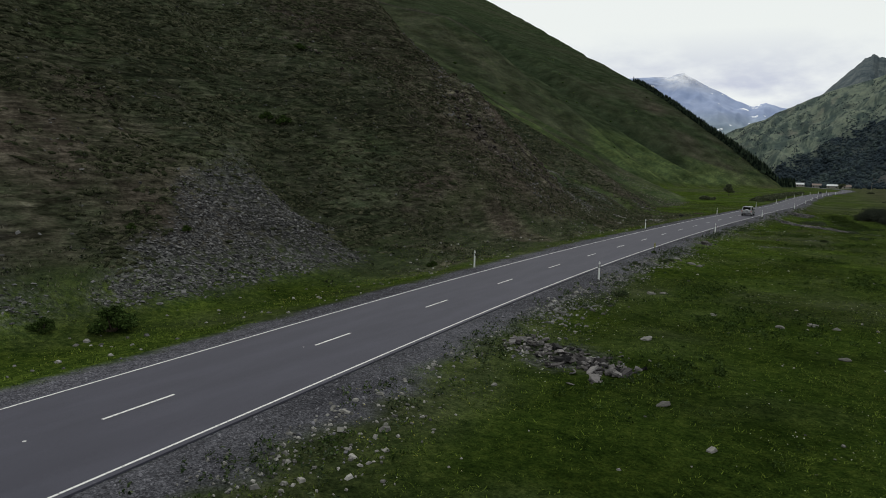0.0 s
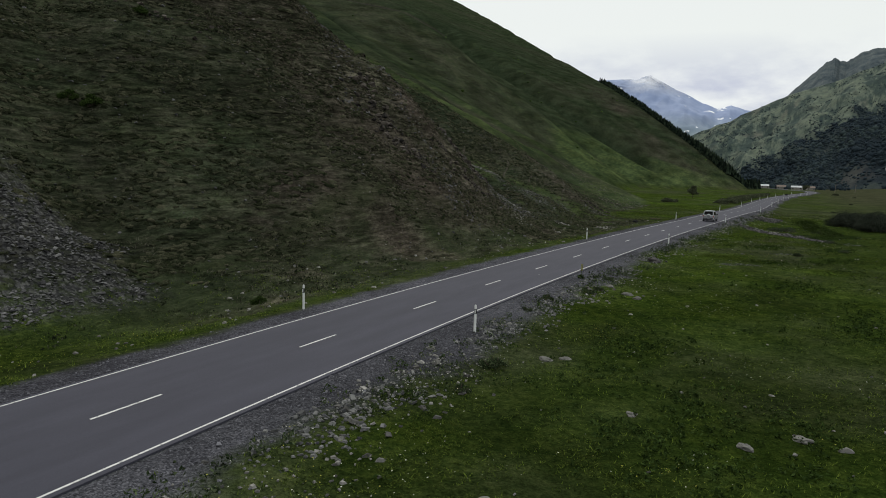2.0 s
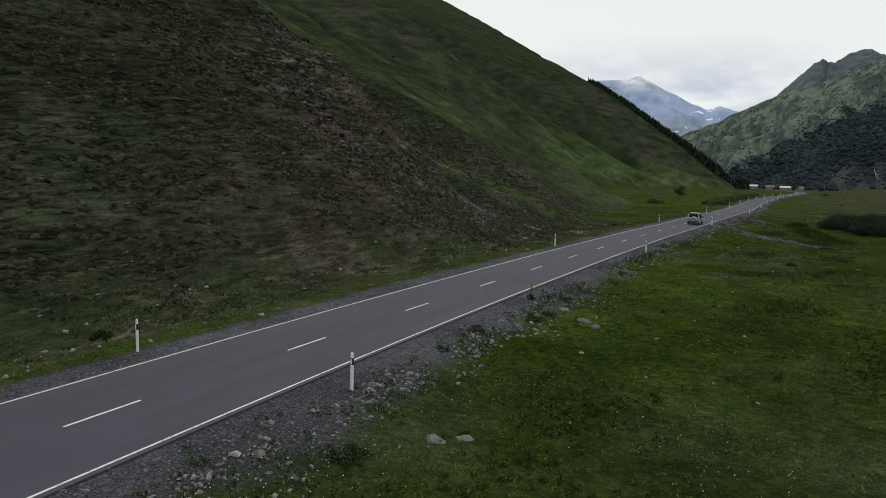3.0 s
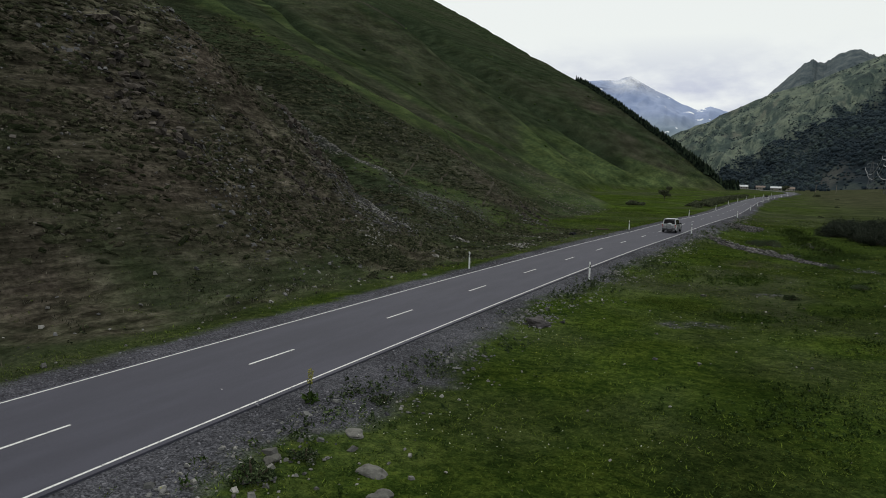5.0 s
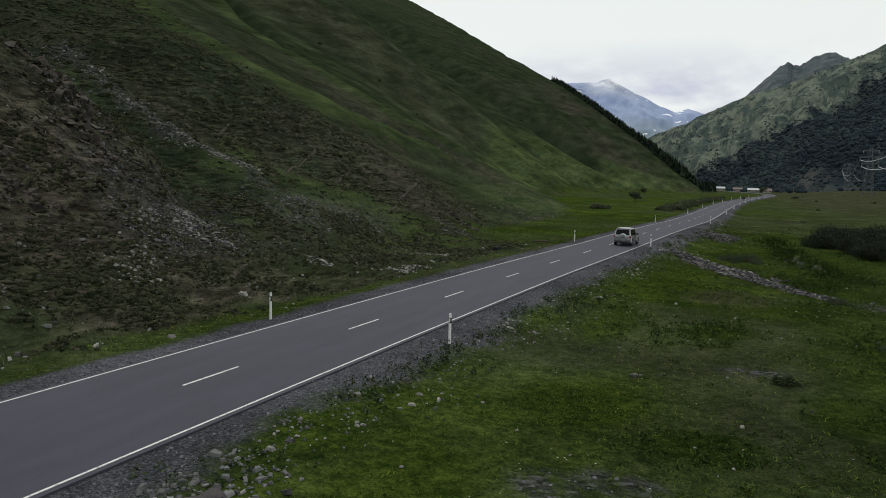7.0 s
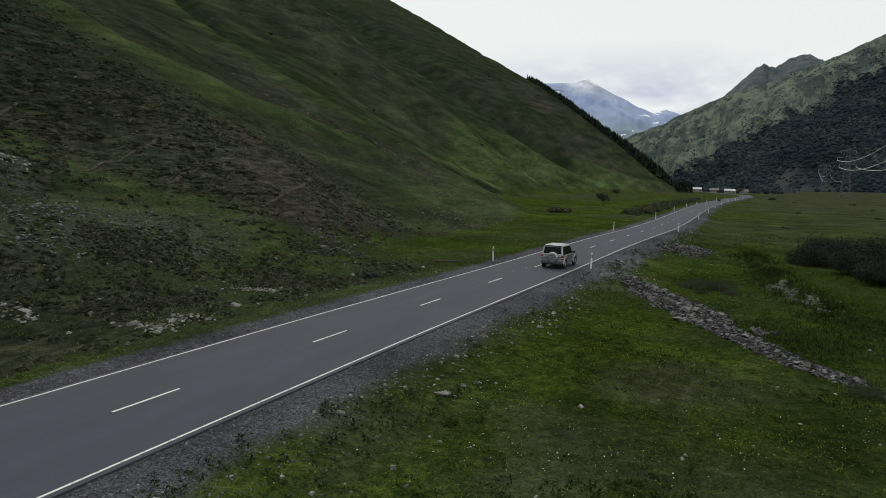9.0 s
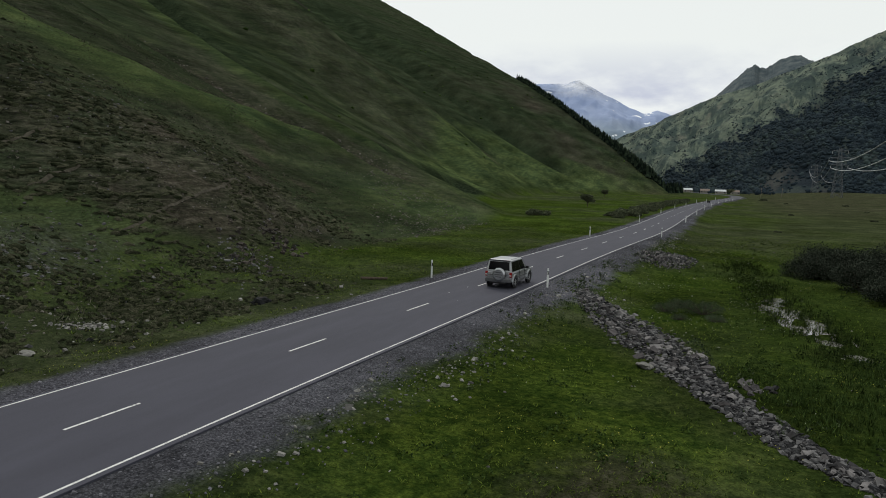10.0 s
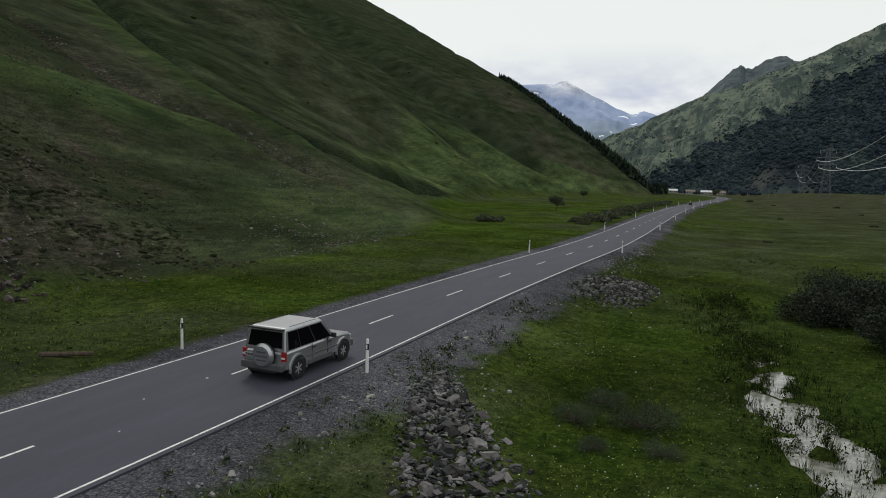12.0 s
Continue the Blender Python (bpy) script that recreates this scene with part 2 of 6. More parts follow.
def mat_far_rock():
    m = Nodes("haze_blue_rock", 0.95, 0.05)
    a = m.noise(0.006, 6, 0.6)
    # distance haze is put into these blue rock colours, greyer green low down
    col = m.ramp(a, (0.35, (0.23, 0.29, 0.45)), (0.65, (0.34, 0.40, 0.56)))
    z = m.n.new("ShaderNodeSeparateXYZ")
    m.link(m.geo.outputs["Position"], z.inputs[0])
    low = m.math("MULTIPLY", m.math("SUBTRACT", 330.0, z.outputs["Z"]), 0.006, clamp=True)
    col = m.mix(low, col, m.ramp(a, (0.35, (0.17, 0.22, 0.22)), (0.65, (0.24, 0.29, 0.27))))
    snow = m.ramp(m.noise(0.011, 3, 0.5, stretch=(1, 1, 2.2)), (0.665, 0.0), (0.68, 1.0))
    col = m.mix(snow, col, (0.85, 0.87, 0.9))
    m.color(col)
    # cloud hides parts of the summit
    veil = m.math("MULTIPLY", m.math("SUBTRACT", z.outputs["Z"], 430.0), 0.008, clamp=True)
    veil = m.math("MULTIPLY", veil, m.ramp(m.noise(0.0022, 5, 0.6), (0.44, 0.0), (0.56, 1.0)))
    clear, mixer = m.n.new("ShaderNodeBsdfTransparent"), m.n.new("ShaderNodeMixShader")
    m.link(veil, mixer.inputs[0])
    m.link(m.bsdf.outputs[0], mixer.inputs[1])
    m.link(clear.outputs[0], mixer.inputs[2])
    m.link(mixer.outputs[0], m.out.inputs["Surface"])
    return m.mat


GROUND, ASPHALT, LINE = mat_ground(), mat_asphalt(), mat_paint_line()
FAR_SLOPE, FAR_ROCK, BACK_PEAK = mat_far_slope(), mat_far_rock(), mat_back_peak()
POST_WHITE = mat_plain("post_white_plastic", (0.72, 0.73, 0.72), 0.5, 0.4, 0.06)
POST_BLACK = mat_plain("post_black_band", (0.015, 0.015, 0.017), 0.5, 0.4)


# ---- mesh helpers ----
def part(name, bm, material, parent=None, label="", smooth=False):
    """Links a bmesh as one mesh object under a thing or a part."""
    me = bpy.data.meshes.new(name)
    bm.to_mesh(me)
    bm.free()
    me.materials.append(material)
    if smooth:
        me.polygons.foreach_set("use_smooth", [True] * len(me.polygons))
    ob = new(name, me)
    ob.parent = parent
    if label:
        tagged(ob, label)
    return ob


def from_arrays(name, verts, faces, material, parent=None, smooth=False):
    """A mesh object from an (n, 3) array of places and an (m, k) array of corners, all faces alike."""
    verts, faces = np.asarray(verts, np.float32), np.asarray(faces, np.int32)
    me = bpy.data.meshes.new(name)
    me.vertices.add(len(verts))
    me.vertices.foreach_set("co", verts.ravel())
    k = faces.shape[1]
    me.loops.add(faces.size)
    me.loops.foreach_set("vertex_index", faces.ravel())
    me.polygons.add(len(faces))
    me.polygons.foreach_set("loop_start", np.arange(0, faces.size, k, dtype=np.int32))
    me.update(calc_edges=True)
    me.polygons.foreach_set("use_smooth", np.full(len(faces), smooth))
    me.materials.append(material)
    ob = new(name, me)
    ob.parent = parent
    return ob


def box(bm, sx, sy, sz, m=Matrix(), bevel=0.0):
    got = bmesh.ops.create_cube(bm, size=1, matrix=m @ Matrix.Diagonal((sx, sy, sz, 1)))
    if bevel:
        edges = {e for v in got["verts"] for e in v.link_edges}
        bmesh.ops.bevel(bm, geom=list(edges), offset=bevel, segments=2, affect="EDGES", profile=0.6)
    return bm


def cone(bm, r1, r2, depth, m=Matrix(), segments=12):
    bmesh.ops.create_cone(bm, cap_ends=True, segments=segments, radius1=r1, radius2=r2, depth=depth, matrix=m)
    return bm


def empty(name, m=Matrix()):
    ob = new(name)
    ob.empty_display_size = 0.3
    ob.matrix_basis = m
    return ob


# ---- noise on arrays ----
def lattice(ix, iy, seed):
    h = (ix.astype(np.int64) * 374761393 + iy.astype(np.int64) * 668265263 + seed * 1442695041) & 0xFFFFFFFF
    h = ((h ^ (h >> 13)) * 1274126177) & 0xFFFFFFFF
    return ((h ^ (h >> 16)) & 0xFFFF) / 65535.0


def value_noise(x, y, seed=0):
    ix, iy = np.floor(x), np.floor(y)
    fx, fy = x - ix, y - iy
    fx, fy = fx * fx * (3 - 2 * fx), fy * fy * (3 - 2 * fy)
    a, b = lattice(ix, iy, seed), lattice(ix + 1, iy, seed)
    c, d = lattice(ix, iy + 1, seed), lattice(ix + 1, iy + 1, seed)
    return (a + (b - a) * fx) * (1 - fy) + (c + (d - c) * fx) * fy


def fractal(x, y, seed=0, octaves=4, rough=0.5):
    """Noise of about -1 to 1."""
    total, amp, norm = 0.0, 1.0, 0.0
    for k in range(octaves):
        total = total + amp * (value_noise(x * 2**k, y * 2**k, seed + 17 * k) * 2 - 1)
        norm += amp
        amp *= rough
    return total / norm


def step(a, b, x):
    t = np.clip((x - a) / (b - a), 0, 1)
    return t * t * (3 - 2 * t)


# ---- the lie of the land ----
ROAD_Y = (-150, -60, 0, 10, 20, 31, 45, 60, 75, 90, 117, 127, 143, 160, 180, 200, 225, 250, 300, 350, 400, 450, 500, 550, 600, 680, 900)
ROAD_X = (-11, -13.4, -16.2, -16.7, -17.3, -17.87, -18.27, -18.4, -18.26, -18.04, -17.3, -16.8, -16.0, -15.48, -14.43, -13.0, -12.4, -12.3, -11.8, -10.6, -8.4, -5, -1, 3, 6, 5, -40)
_ys = np.arange(-150.0, 900.0, 2.0)
_kernel = np.exp(-np.linspace(-2, 2, 17) ** 2)
_xs = np.convolve(np.pad(np.interp(_ys, ROAD_Y, ROAD_X), 8, mode="edge"), _kernel / _kernel.sum(), mode="valid")
HALF_LINE, HALF_ROAD = 2.96, 3.16


def road_x(y):
    return np.interp(y, _ys, _xs)


HILL_Y = (-150, 0, 35, 58, 72, 82, 90, 103, 120, 142, 155, 170, 200, 235, 270, 340, 420, 480, 560, 652, 800, 1150, 2500)
HILL_TOE = (-32, -30, -31, -30, -29.5, -28.5, -27.5, -29, -32, -32, -33, -32, -33, -41, -59, -80, -92, -94, -74, -38, 18, 134, 560)
HILL_LOW = (0.65, 0.65, 0.70, 0.72, 0.85, 1.0, 0.95, 0.55, 0.52, 0.62, 0.50, 0.42, 0.36, 0.42, 0.55, 0.48, 0.72, 0.72, 0.50, 0.46, 0.44, 0.40, 0.385)
HILL_MID = (0.70, 0.70, 0.75, 0.75, 0.90, 1.0, 0.90, 0.60, 0.45, 0.48, 0.55, 0.60, 0.45, 0.48, 0.50, 0.60, 0.75, 0.60, 0.52, 0.46, 0.44, 0.40, 0.385)
HILL_TOP = (0.6, 0.6, 0.6, 0.6, 0.6, 0.6, 0.6, 0.55, 0.5, 0.5, 0.5, 0.5, 0.5, 0.5, 0.45, 0.45, 0.45, 0.42, 0.42, 0.44, 0.43, 0.385, 0.37)
POND = ((4.6, 138.0, 0.65), (3.7, 142.5, 0.95), (2.8, 147.0, 1.0), (1.9, 152.0, 0.8), (1.7, 158.0, 0.35), (-0.3, 173.5, 0.6))
WATER_Z = -1.25


# water-worn gullies, an old ditch and cattle tracks on the slope: course, depth, half width
WORN_GULLIES = (
    (((-240, 335), (-180, 290), (-147, 268), (-115, 246), (-98, 239), (-86, 236), (-77, 242), (-74, 256), (-75, 272), (-80, 300), (-86, 335)), 6.5, 8.5),
    (((-285, 385), (-240, 404), (-215, 416), (-196, 426), (-182, 433), (-168, 440), (-150, 448), (-130, 455), (-112, 452)), 1.0, 6.0),
    (((-160, 216), (-128, 203), (-111, 198), (-99, 199), (-88, 201), (-77, 205), (-66, 211), (-57, 219)), 2.6, 6.0),
)
DITCHES = (
    (((-95, 125), (-72, 117), (-60, 114), (-50, 114), (-42, 111), (-36, 106)), 1.8, 5.0),
    (((-260, 480), (-200, 440), (-150, 400), (-110, 372)), 3.5, 30.0),
    (((-90, 62), (-58, 55), (-46, 48.5), (-38, 46.3), (-31, 46)), 2.2, 6.0),
    (((-420, 800), (-300, 690), (-200, 620), (-120, 575)), 12.0, 34.0),
    (((-330, 560), (-240, 500), (-180, 475), (-130, 478)), 7.0, 24.0),
    (((-120, 152), (-95, 150), (-80, 151), (-71.5, 155), (-67, 165), (-66, 178), (-69, 192), (-66, 208)), -1.6, 8.0),
    (((-230, 318), (-177, 277), (-140, 252), (-112, 232), (-96, 226), (-82, 224), (-70, 229)), -1.5, 8.0),
)
GULLIES = WORN_GULLIES + DITCHES
GREEN_RIB, SECOND_RIB, SCRUB_FACE = GULLIES[8][0], GULLIES[9][0], ((-92, 140), (-72, 135), (-58, 128), (-50, 132), (-46, 142), (-44, 154))
CATTLE_PATHS = (((-50.5, 122.5), (-52.5, 125.5), (-54.0, 129)), ((-27.6, 96.6), (-28.8, 99.5), (-30.5, 103.2)), ((-45.2, 126), (-47, 131), (-49.5, 139)), ((-37.7, 134), (-40.4, 144), (-44.7, 156)), ((-43, 132), (-45, 139)))

# broad spurs (up) and hollows (down) of the near slope: place, radius, height
SWELLS = (
    (-42, 69, 11, 2.2), (-66, 131, 11, 2.8), (-46, 101, 7, 2.7), (-42, 187, 30, -2.2), (-40, 50, 7, -0.9), (-57, 87, 11, -1.7),
    (-50, 64, 7, 2.3), (-31, 70, 7, 1.6), (-33, 117, 7, 1.4), (-54, 54, 7, 1.3), (-196, 426, 70, 7.0), (-48, 154, 11, 2.1),
    (-111, 198, 30, 1.1), (-36, 89, 7, -1.8), (-43, 89, 7, 2.1), (-44, 81, 7, -1.4), (-35, 55, 7, -1.5), (-51, 128, 11, -1.4),
    (-41, 159, 11, -1.5), (-41, 119, 11, 1.1), (-34, 61, 7, 1.0), (-63, 123, 11, 1.7), (-69, 145, 17, 0.8),
)


def from_line(x, y, line):
    best = np.full(np.broadcast(x, y).shape, 1e6)
    for (ax, ay), (bx, by) in zip(line, line[1:]):
        t = np.clip(((x - ax) * (bx - ax) + (y - ay) * (by - ay)) / ((bx - ax) ** 2 + (by - ay) ** 2), 0, 1)
        best = np.minimum(best, np.hypot(x - ax - t * (bx - ax), y - ay - t * (by - ay)))
    return best


def along(y, knots):
    return np.interp(y, HILL_Y, knots)


def near_pond(x, y):
    """How deep inside the wet hollow a place lies: 1 in its middle, 0 outside."""
    best = np.zeros(np.broadcast(x, y).shape)
    for (ax, ay, aw), (bx, by, bw) in zip(POND[:4], POND[1:5]):
        t = np.clip(((x - ax) * (bx - ax) + (y - ay) * (by - ay)) / ((bx - ax) ** 2 + (by - ay) ** 2), 0, 1)
        d = np.hypot(x - ax - t * (bx - ax), y - ay - t * (by - ay)) / (aw + t * (bw - aw))
        best = np.maximum(best, 1 - step(0.3, 1.6, d + 0.55 * fractal(x / 1.3, y / 1.3, 59, 3)))
    px, py, pw = POND[5]
    return np.maximum(best, 1 - step(0.3, 1.6, np.hypot((x - px), (y - py) * 0.4) / pw))


def uphill(x, y):
    u = along(y, HILL_TOE) + 1.5 * fractal(x * 0 + 3.1, y / 9.0, 5, 3) * step(900, 500, y) - x
    return 0.5 * (u + np.sqrt(u * u + 6.0)) - 0.35


def folds(u, y):
    """Ribs and gullies that run down the slope, -1 to 1."""
    return fractal(u / 70.0 + 9, (y - 0.45 * u * step(95, 170, y)) / 13.0, 21, 4, 0.55)


def height(x, y):
    """The ground's height over the road."""
    x, y = np.broadcast_arrays(np.asarray(x, float), np.asarray(y, float))
    off = x - road_x(y)
    u = np.maximum(uphill(x, y), 0)
    hill = along(y, HILL_LOW) * np.minimum(u, 20) + along(y, HILL_MID) * np.clip(u - 20, 0, 120) + along(y, HILL_TOP) * np.maximum(u - 140, 0)
    rise = step(0, 14, u)
    near = step(700, 250, y)
    gully = folds(u, y)
    hill = hill + rise * near * (0.55 + 0.012 * np.minimum(u, 90)) * gully * (1 - 0.92 * step(118, 150, y))
    hill = hill + step(25, 120, u) * near * 1.2 * fractal(u / 220.0 + 3, (y - 0.45 * u) / 38.0, 23, 3, 0.5)
    ledge = hill + 0.9 * fractal(x / 9, y / 9, 25, 3)
    hill = hill + rise * (0.12 + 0.88 * step(165, 125, y + 0.25 * u)) * step(330, 160, y) * 0.55 * fractal((y + 0.25 * x) / 3.4, ledge / 0.62, 27, 2, 0.5)
    hill = hill + rise * (0.35 * fractal(x / 2.6, y / 2.6, 31, 3)) * near * (1 - 0.7 * step(130, 175, y))
    hill = hill + step(40, 200, u) * 4.0 * fractal(x / 90.0, y / 90.0, 41, 5) * step(1500, 300, y + 0 * x)
    for sx, sy, wide, lift in SWELLS:
        hill = hill + lift * np.exp(-((x - sx) ** 2 + (y - sy) ** 2) / wide ** 2) * step(-1, 3, u)
    for line, deep, wide in GULLIES:
        hill = hill - deep * (1 - step(0.0, 1.0, from_line(x, y, line) / wide)) * step(3, 10, u)
    back = 0.826 * (x + 42) + 0.566 * (y - 652) - 4 + 9 * fractal(x / 60.0, y / 60.0, 43, 4)
    hill = hill - 0.9 * 0.5 * (back + np.sqrt(back * back + 20))
    hill = np.maximum(hill, 0)
    left, right = step(-3.4, -9.0, off), step(3.5, 8.5, off)
    z = 0.16 * fractal(x / 7.0, y / 7.0, 51, 4) * np.maximum(step(4.5, 9, off), step(-4.5, -8, off)) - 0.04
    z = z + 0.4 * fractal(x / 1.7, y / 1.7, 53, 3) * step(-5.8, -8.0, off) * step(34, 46, y) * step(150, 136, y) * step(4, 0, u)
    z = z - 0.25 * left - (0.35 + 0.35 * step(100, 150, y)) * right
    z = z - 0.85 * step(-4.5, -12, off) * step(58, 40, y)
    z = z + 0.35 * step(-6, -10, off) * step(0, 60, y) * 0.5
    wet = near_pond(x, y)
    z = z - (0.62 - 1.7 * fractal(x / 0.55, y / 0.75, 57, 3)) * wet - 0.35 * step(6.0, 12.0, off) * step(125, 140, y) * step(185, 165, y) * step(14, 8, x)
    z = z + 5.0 * step(250, 900, y) * step(15, 120, x) + 0.8 * fractal(x / 60, y / 60, 61, 3) * step(20, 120, np.abs(off))
    return z + hill


# ---- ground sheet ----
def spread(core_a, core_b, fine, low, high, grow, most):
    xs = list(np.arange(core_a, core_b + 1e-6, fine))
    s = fine
    while xs[-1] < high:
        s = min(s * grow, most(xs[-1]))
        xs.append(xs[-1] + s)
    s = fine
    while xs[0] > low:
        s = min(s * grow, most(xs[0]))
        xs.insert(0, xs[0] - s)
    return np.array(xs)


GX = spread(-60, 12, 0.48, -1500, 2500, 1.04, lambda v: 2.4 if -240 < v < 60 else (5.0 if -640 < v < 100 else 90.0))
GY = spread(10, 195, 0.6, -150, 4200, 1.03, lambda v: 2.6 if v < 430 else (6.0 if v < 1300 else 120.0))
gx, gy = np.meshgrid(GX, GY)
gz = height(gx, gy)
nx, ny = len(GX), len(GY)
idx = np.arange(nx * ny).reshape(ny, nx)
quads = np.stack([idx[:-1, :-1], idx[:-1, 1:], idx[1:, 1:], idx[1:, :-1]], -1).reshape(-1, 4)
ground = from_arrays("ground", np.stack([gx, gy, gz], -1).reshape(-1, 3), quads, GROUND, smooth=True)
tagged(ground, "green valley meadow rising into a steep grassy stony hillside", "ground", kind="structure")


def zone(name, values):
    a = ground.data.attributes.new(name, "FLOAT", "POINT")
    a.data.foreach_set("value", np.clip(values, 0, 1).astype(np.float32).ravel())


g_off, g_u = gx - road_x(gy), uphill(gx, gy)
patch, patch2 = fractal(gx / 6, gy / 6, 71, 4, 0.6), fractal(gx / 22, gy / 22, 73, 4, 0.6)
edge = 0.9 * fractal(gx / 1.6, gy / 1.6, 75, 3)


def scree_at(x, y, u):
    """Fans of broken stone at the foot of the slope."""
    a = step(1.15, 0.7, np.abs(y - 33 - 0.75 * u) / np.maximum(14.5 - 1.0 * u, 1.5) + 0.5 * fractal(x / 5, y / 5, 77, 4, 0.65)) * step(15, 8, u) * step(0.4, 1.6, u)
    b = step(6.5, 3.0, np.abs(y - 103 + 0.2 * u) + 2 * fractal(x / 3, y / 3, 79, 3)) * step(13, 6, u) * step(1.5, 4, u) * 0.8
    c = step(16.0, 10.0, np.abs(y - 6) + 3 * fractal(x / 4, y / 4, 81, 3)) * step(9, 4, u) * step(0.4, 1.6, u) * 0.7
    d = step(16.0, 8.0, np.abs(y - 120) + 3 * fractal(x / 3, y / 3, 83, 3)) * step(9, 4, u) * step(0.5, 2.5, u) * 0.45
    return np.maximum.reduce([a, b, c, d])


g_hill = step(1.5, 5, g_u) * step(60, 15, 0.826 * (gx + 42) + 0.566 * (gy - 652))
rib = folds(g_u, gy)


def blot(x, y, rx, ry):
    """A ragged patch of the slope round a place."""
    return step(1.15, 0.5, np.hypot((gx - x) / rx, (gy - y) / ry) + 0.45 * patch + 0.25 * edge)


bare = np.maximum.reduce([blot(-45, 26, 5, 5), blot(-38, 32, 4, 5), blot(-34.8, 61.3, 3.2, 6), blot(-51, 34, 3, 3), blot(-39, 80, 4, 4), blot(-42, 90, 4, 5), blot(-33, 76, 3, 6), blot(-31, 82, 2.5, 8), blot(-60, 70, 5, 7), blot(-34.6, 143, 2.4, 4.5), blot(-37.5, 150, 2.6, 4.5), blot(-42, 152, 3, 3), blot(-46, 160, 3.5, 4), blot(-40, 160, 3, 4), blot(-38, 142, 3, 5), blot(-43, 146, 3.5, 5), blot(-39, 154, 3, 4), blot(-50, 150, 3, 4), blot(-36, 156, 2, 3)])
pale = np.maximum.reduce([blot(-33.5, 101, 2.2, 3.4), blot(-29.6, 93.5, 1.6, 2.4), blot(-39, 109, 2, 2.2), step(1.6, 0.3, from_line(gx, gy, ((-68, 119.5), (-61.5, 118), (-53, 118), (-48.5, 119.5), (-45, 120.7), (-41, 118))) + 1.0 * patch)])
apron_arc = step(3.0, 1.0, from_line(gx, gy, ((-49, 124), (-45, 126), (-42, 128.5), (-40, 132.5), (-37, 136.5), (-33, 139.5))) + 0.8 * patch)
apron = np.maximum.reduce([apron_arc, blot(-45, 120, 5, 4), blot(-39, 124, 8, 8), blot(-33, 114, 6, 10), blot(-36, 133, 4, 5)])
green_rib = step(6.5, 2.5, from_line(gx, gy, GREEN_RIB) + 2 * patch)
scrub_face = step(9.5, 6.0, from_line(gx, gy, SCRUB_FACE) + 3 * patch) * (1 - green_rib)
# beyond the ditch line the slope takes the darkest green in broad patches
beyond_ditch = step(-6, 14, gy - np.interp(gx, (-420, -285, -196, -112), (330, 385, 426, 452)) + 5 * patch2) * step(40, 75, g_u) * step(1400, 900, gy)
far_scrub = np.maximum.reduce([np.clip(0.55 + 0.5 * patch2, 0, 0.9) * beyond_ditch, step(1.2, 0.6, np.hypot((gx + 385) / 75, (gy - 820) / 45) + 0.5 * patch2), 0.7 * step(1.2, 0.6, np.hypot((gx + 300) / 40, (gy - 860) / 60) + 0.5 * patch2)])
scars = np.maximum.reduce([blot(-49, 162, 2.5, 2.5), blot(-55, 171, 3, 2.5), blot(-50, 174, 2.5, 2), blot(-60, 178, 3, 3), blot(-44, 160, 2, 3)])
wash = np.zeros_like(gx)
for course, wide in ((GULLIES[1][0], 3.0), (GULLIES[2][0][:5], 5.5), (GULLIES[2][0][4:], 4.0)):
    wash = np.maximum(wash, step(1.1, 0.3, from_line(gx, gy, course) / wide + 0.5 * patch))
near_dry = step(215, 118, gy + 0.8 * g_u - 12 * patch2)
wob = 2.5 * patch + 1.0 * edge
west_face = step(3, -3, gy - 43 + 0.45 * g_u + wob)
bowl = step(-3, 3, gy - 43 + 0.45 * g_u + wob) * step(78, 68, gy + wob)
spur = step(68, 78, gy + wob) * step(3, -3, gy - 104 - 0.15 * g_u + wob)
verge = step(-5.8, -7.6, g_off + 0.8 * edge) * step(34, 46, gy) * step(150, 136, gy) * (1 - g_hill) * np.clip(0.9 + 0.5 * patch, 0, 1) * (1 - 0.6 * step(110, 120, gy))
fan = step(8, -8, g_u - np.interp(gy, (240, 385, 505, 560, 598, 612, 645, 700), (22, 34, 66, 70, 58, 32, 18, 8)) + 6 * patch) * step(235, 270, gy)
crest_scree = step(60, 10, np.abs(0.826 * (gx + 42) + 0.566 * (gy - 652) + 38)) * step(560, 640, gy) * step(900, 760, gy) * np.clip(0.3 + fractal(gx / 25, gy / 60, 89, 4), 0, 1)
green_gully = step(9, 3, np.abs(gy - 113 + wob))
second_rib = step(9, 3, from_line(gx, gy, SECOND_RIB) + 3 * patch)
broad = fractal(gx / 75, gy / 75, 85, 4, 0.5)
# darker band along the gully courses, set a little uphill and up-valley
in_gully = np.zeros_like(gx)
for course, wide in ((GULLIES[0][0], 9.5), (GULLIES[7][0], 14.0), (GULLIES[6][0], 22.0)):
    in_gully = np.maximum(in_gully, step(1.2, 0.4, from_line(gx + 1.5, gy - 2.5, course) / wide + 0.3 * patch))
foot = step(56, 68, gy) * step(108, 96, gy) * step(16, 8, g_u)
zone("slope", np.maximum(g_hill, verge))
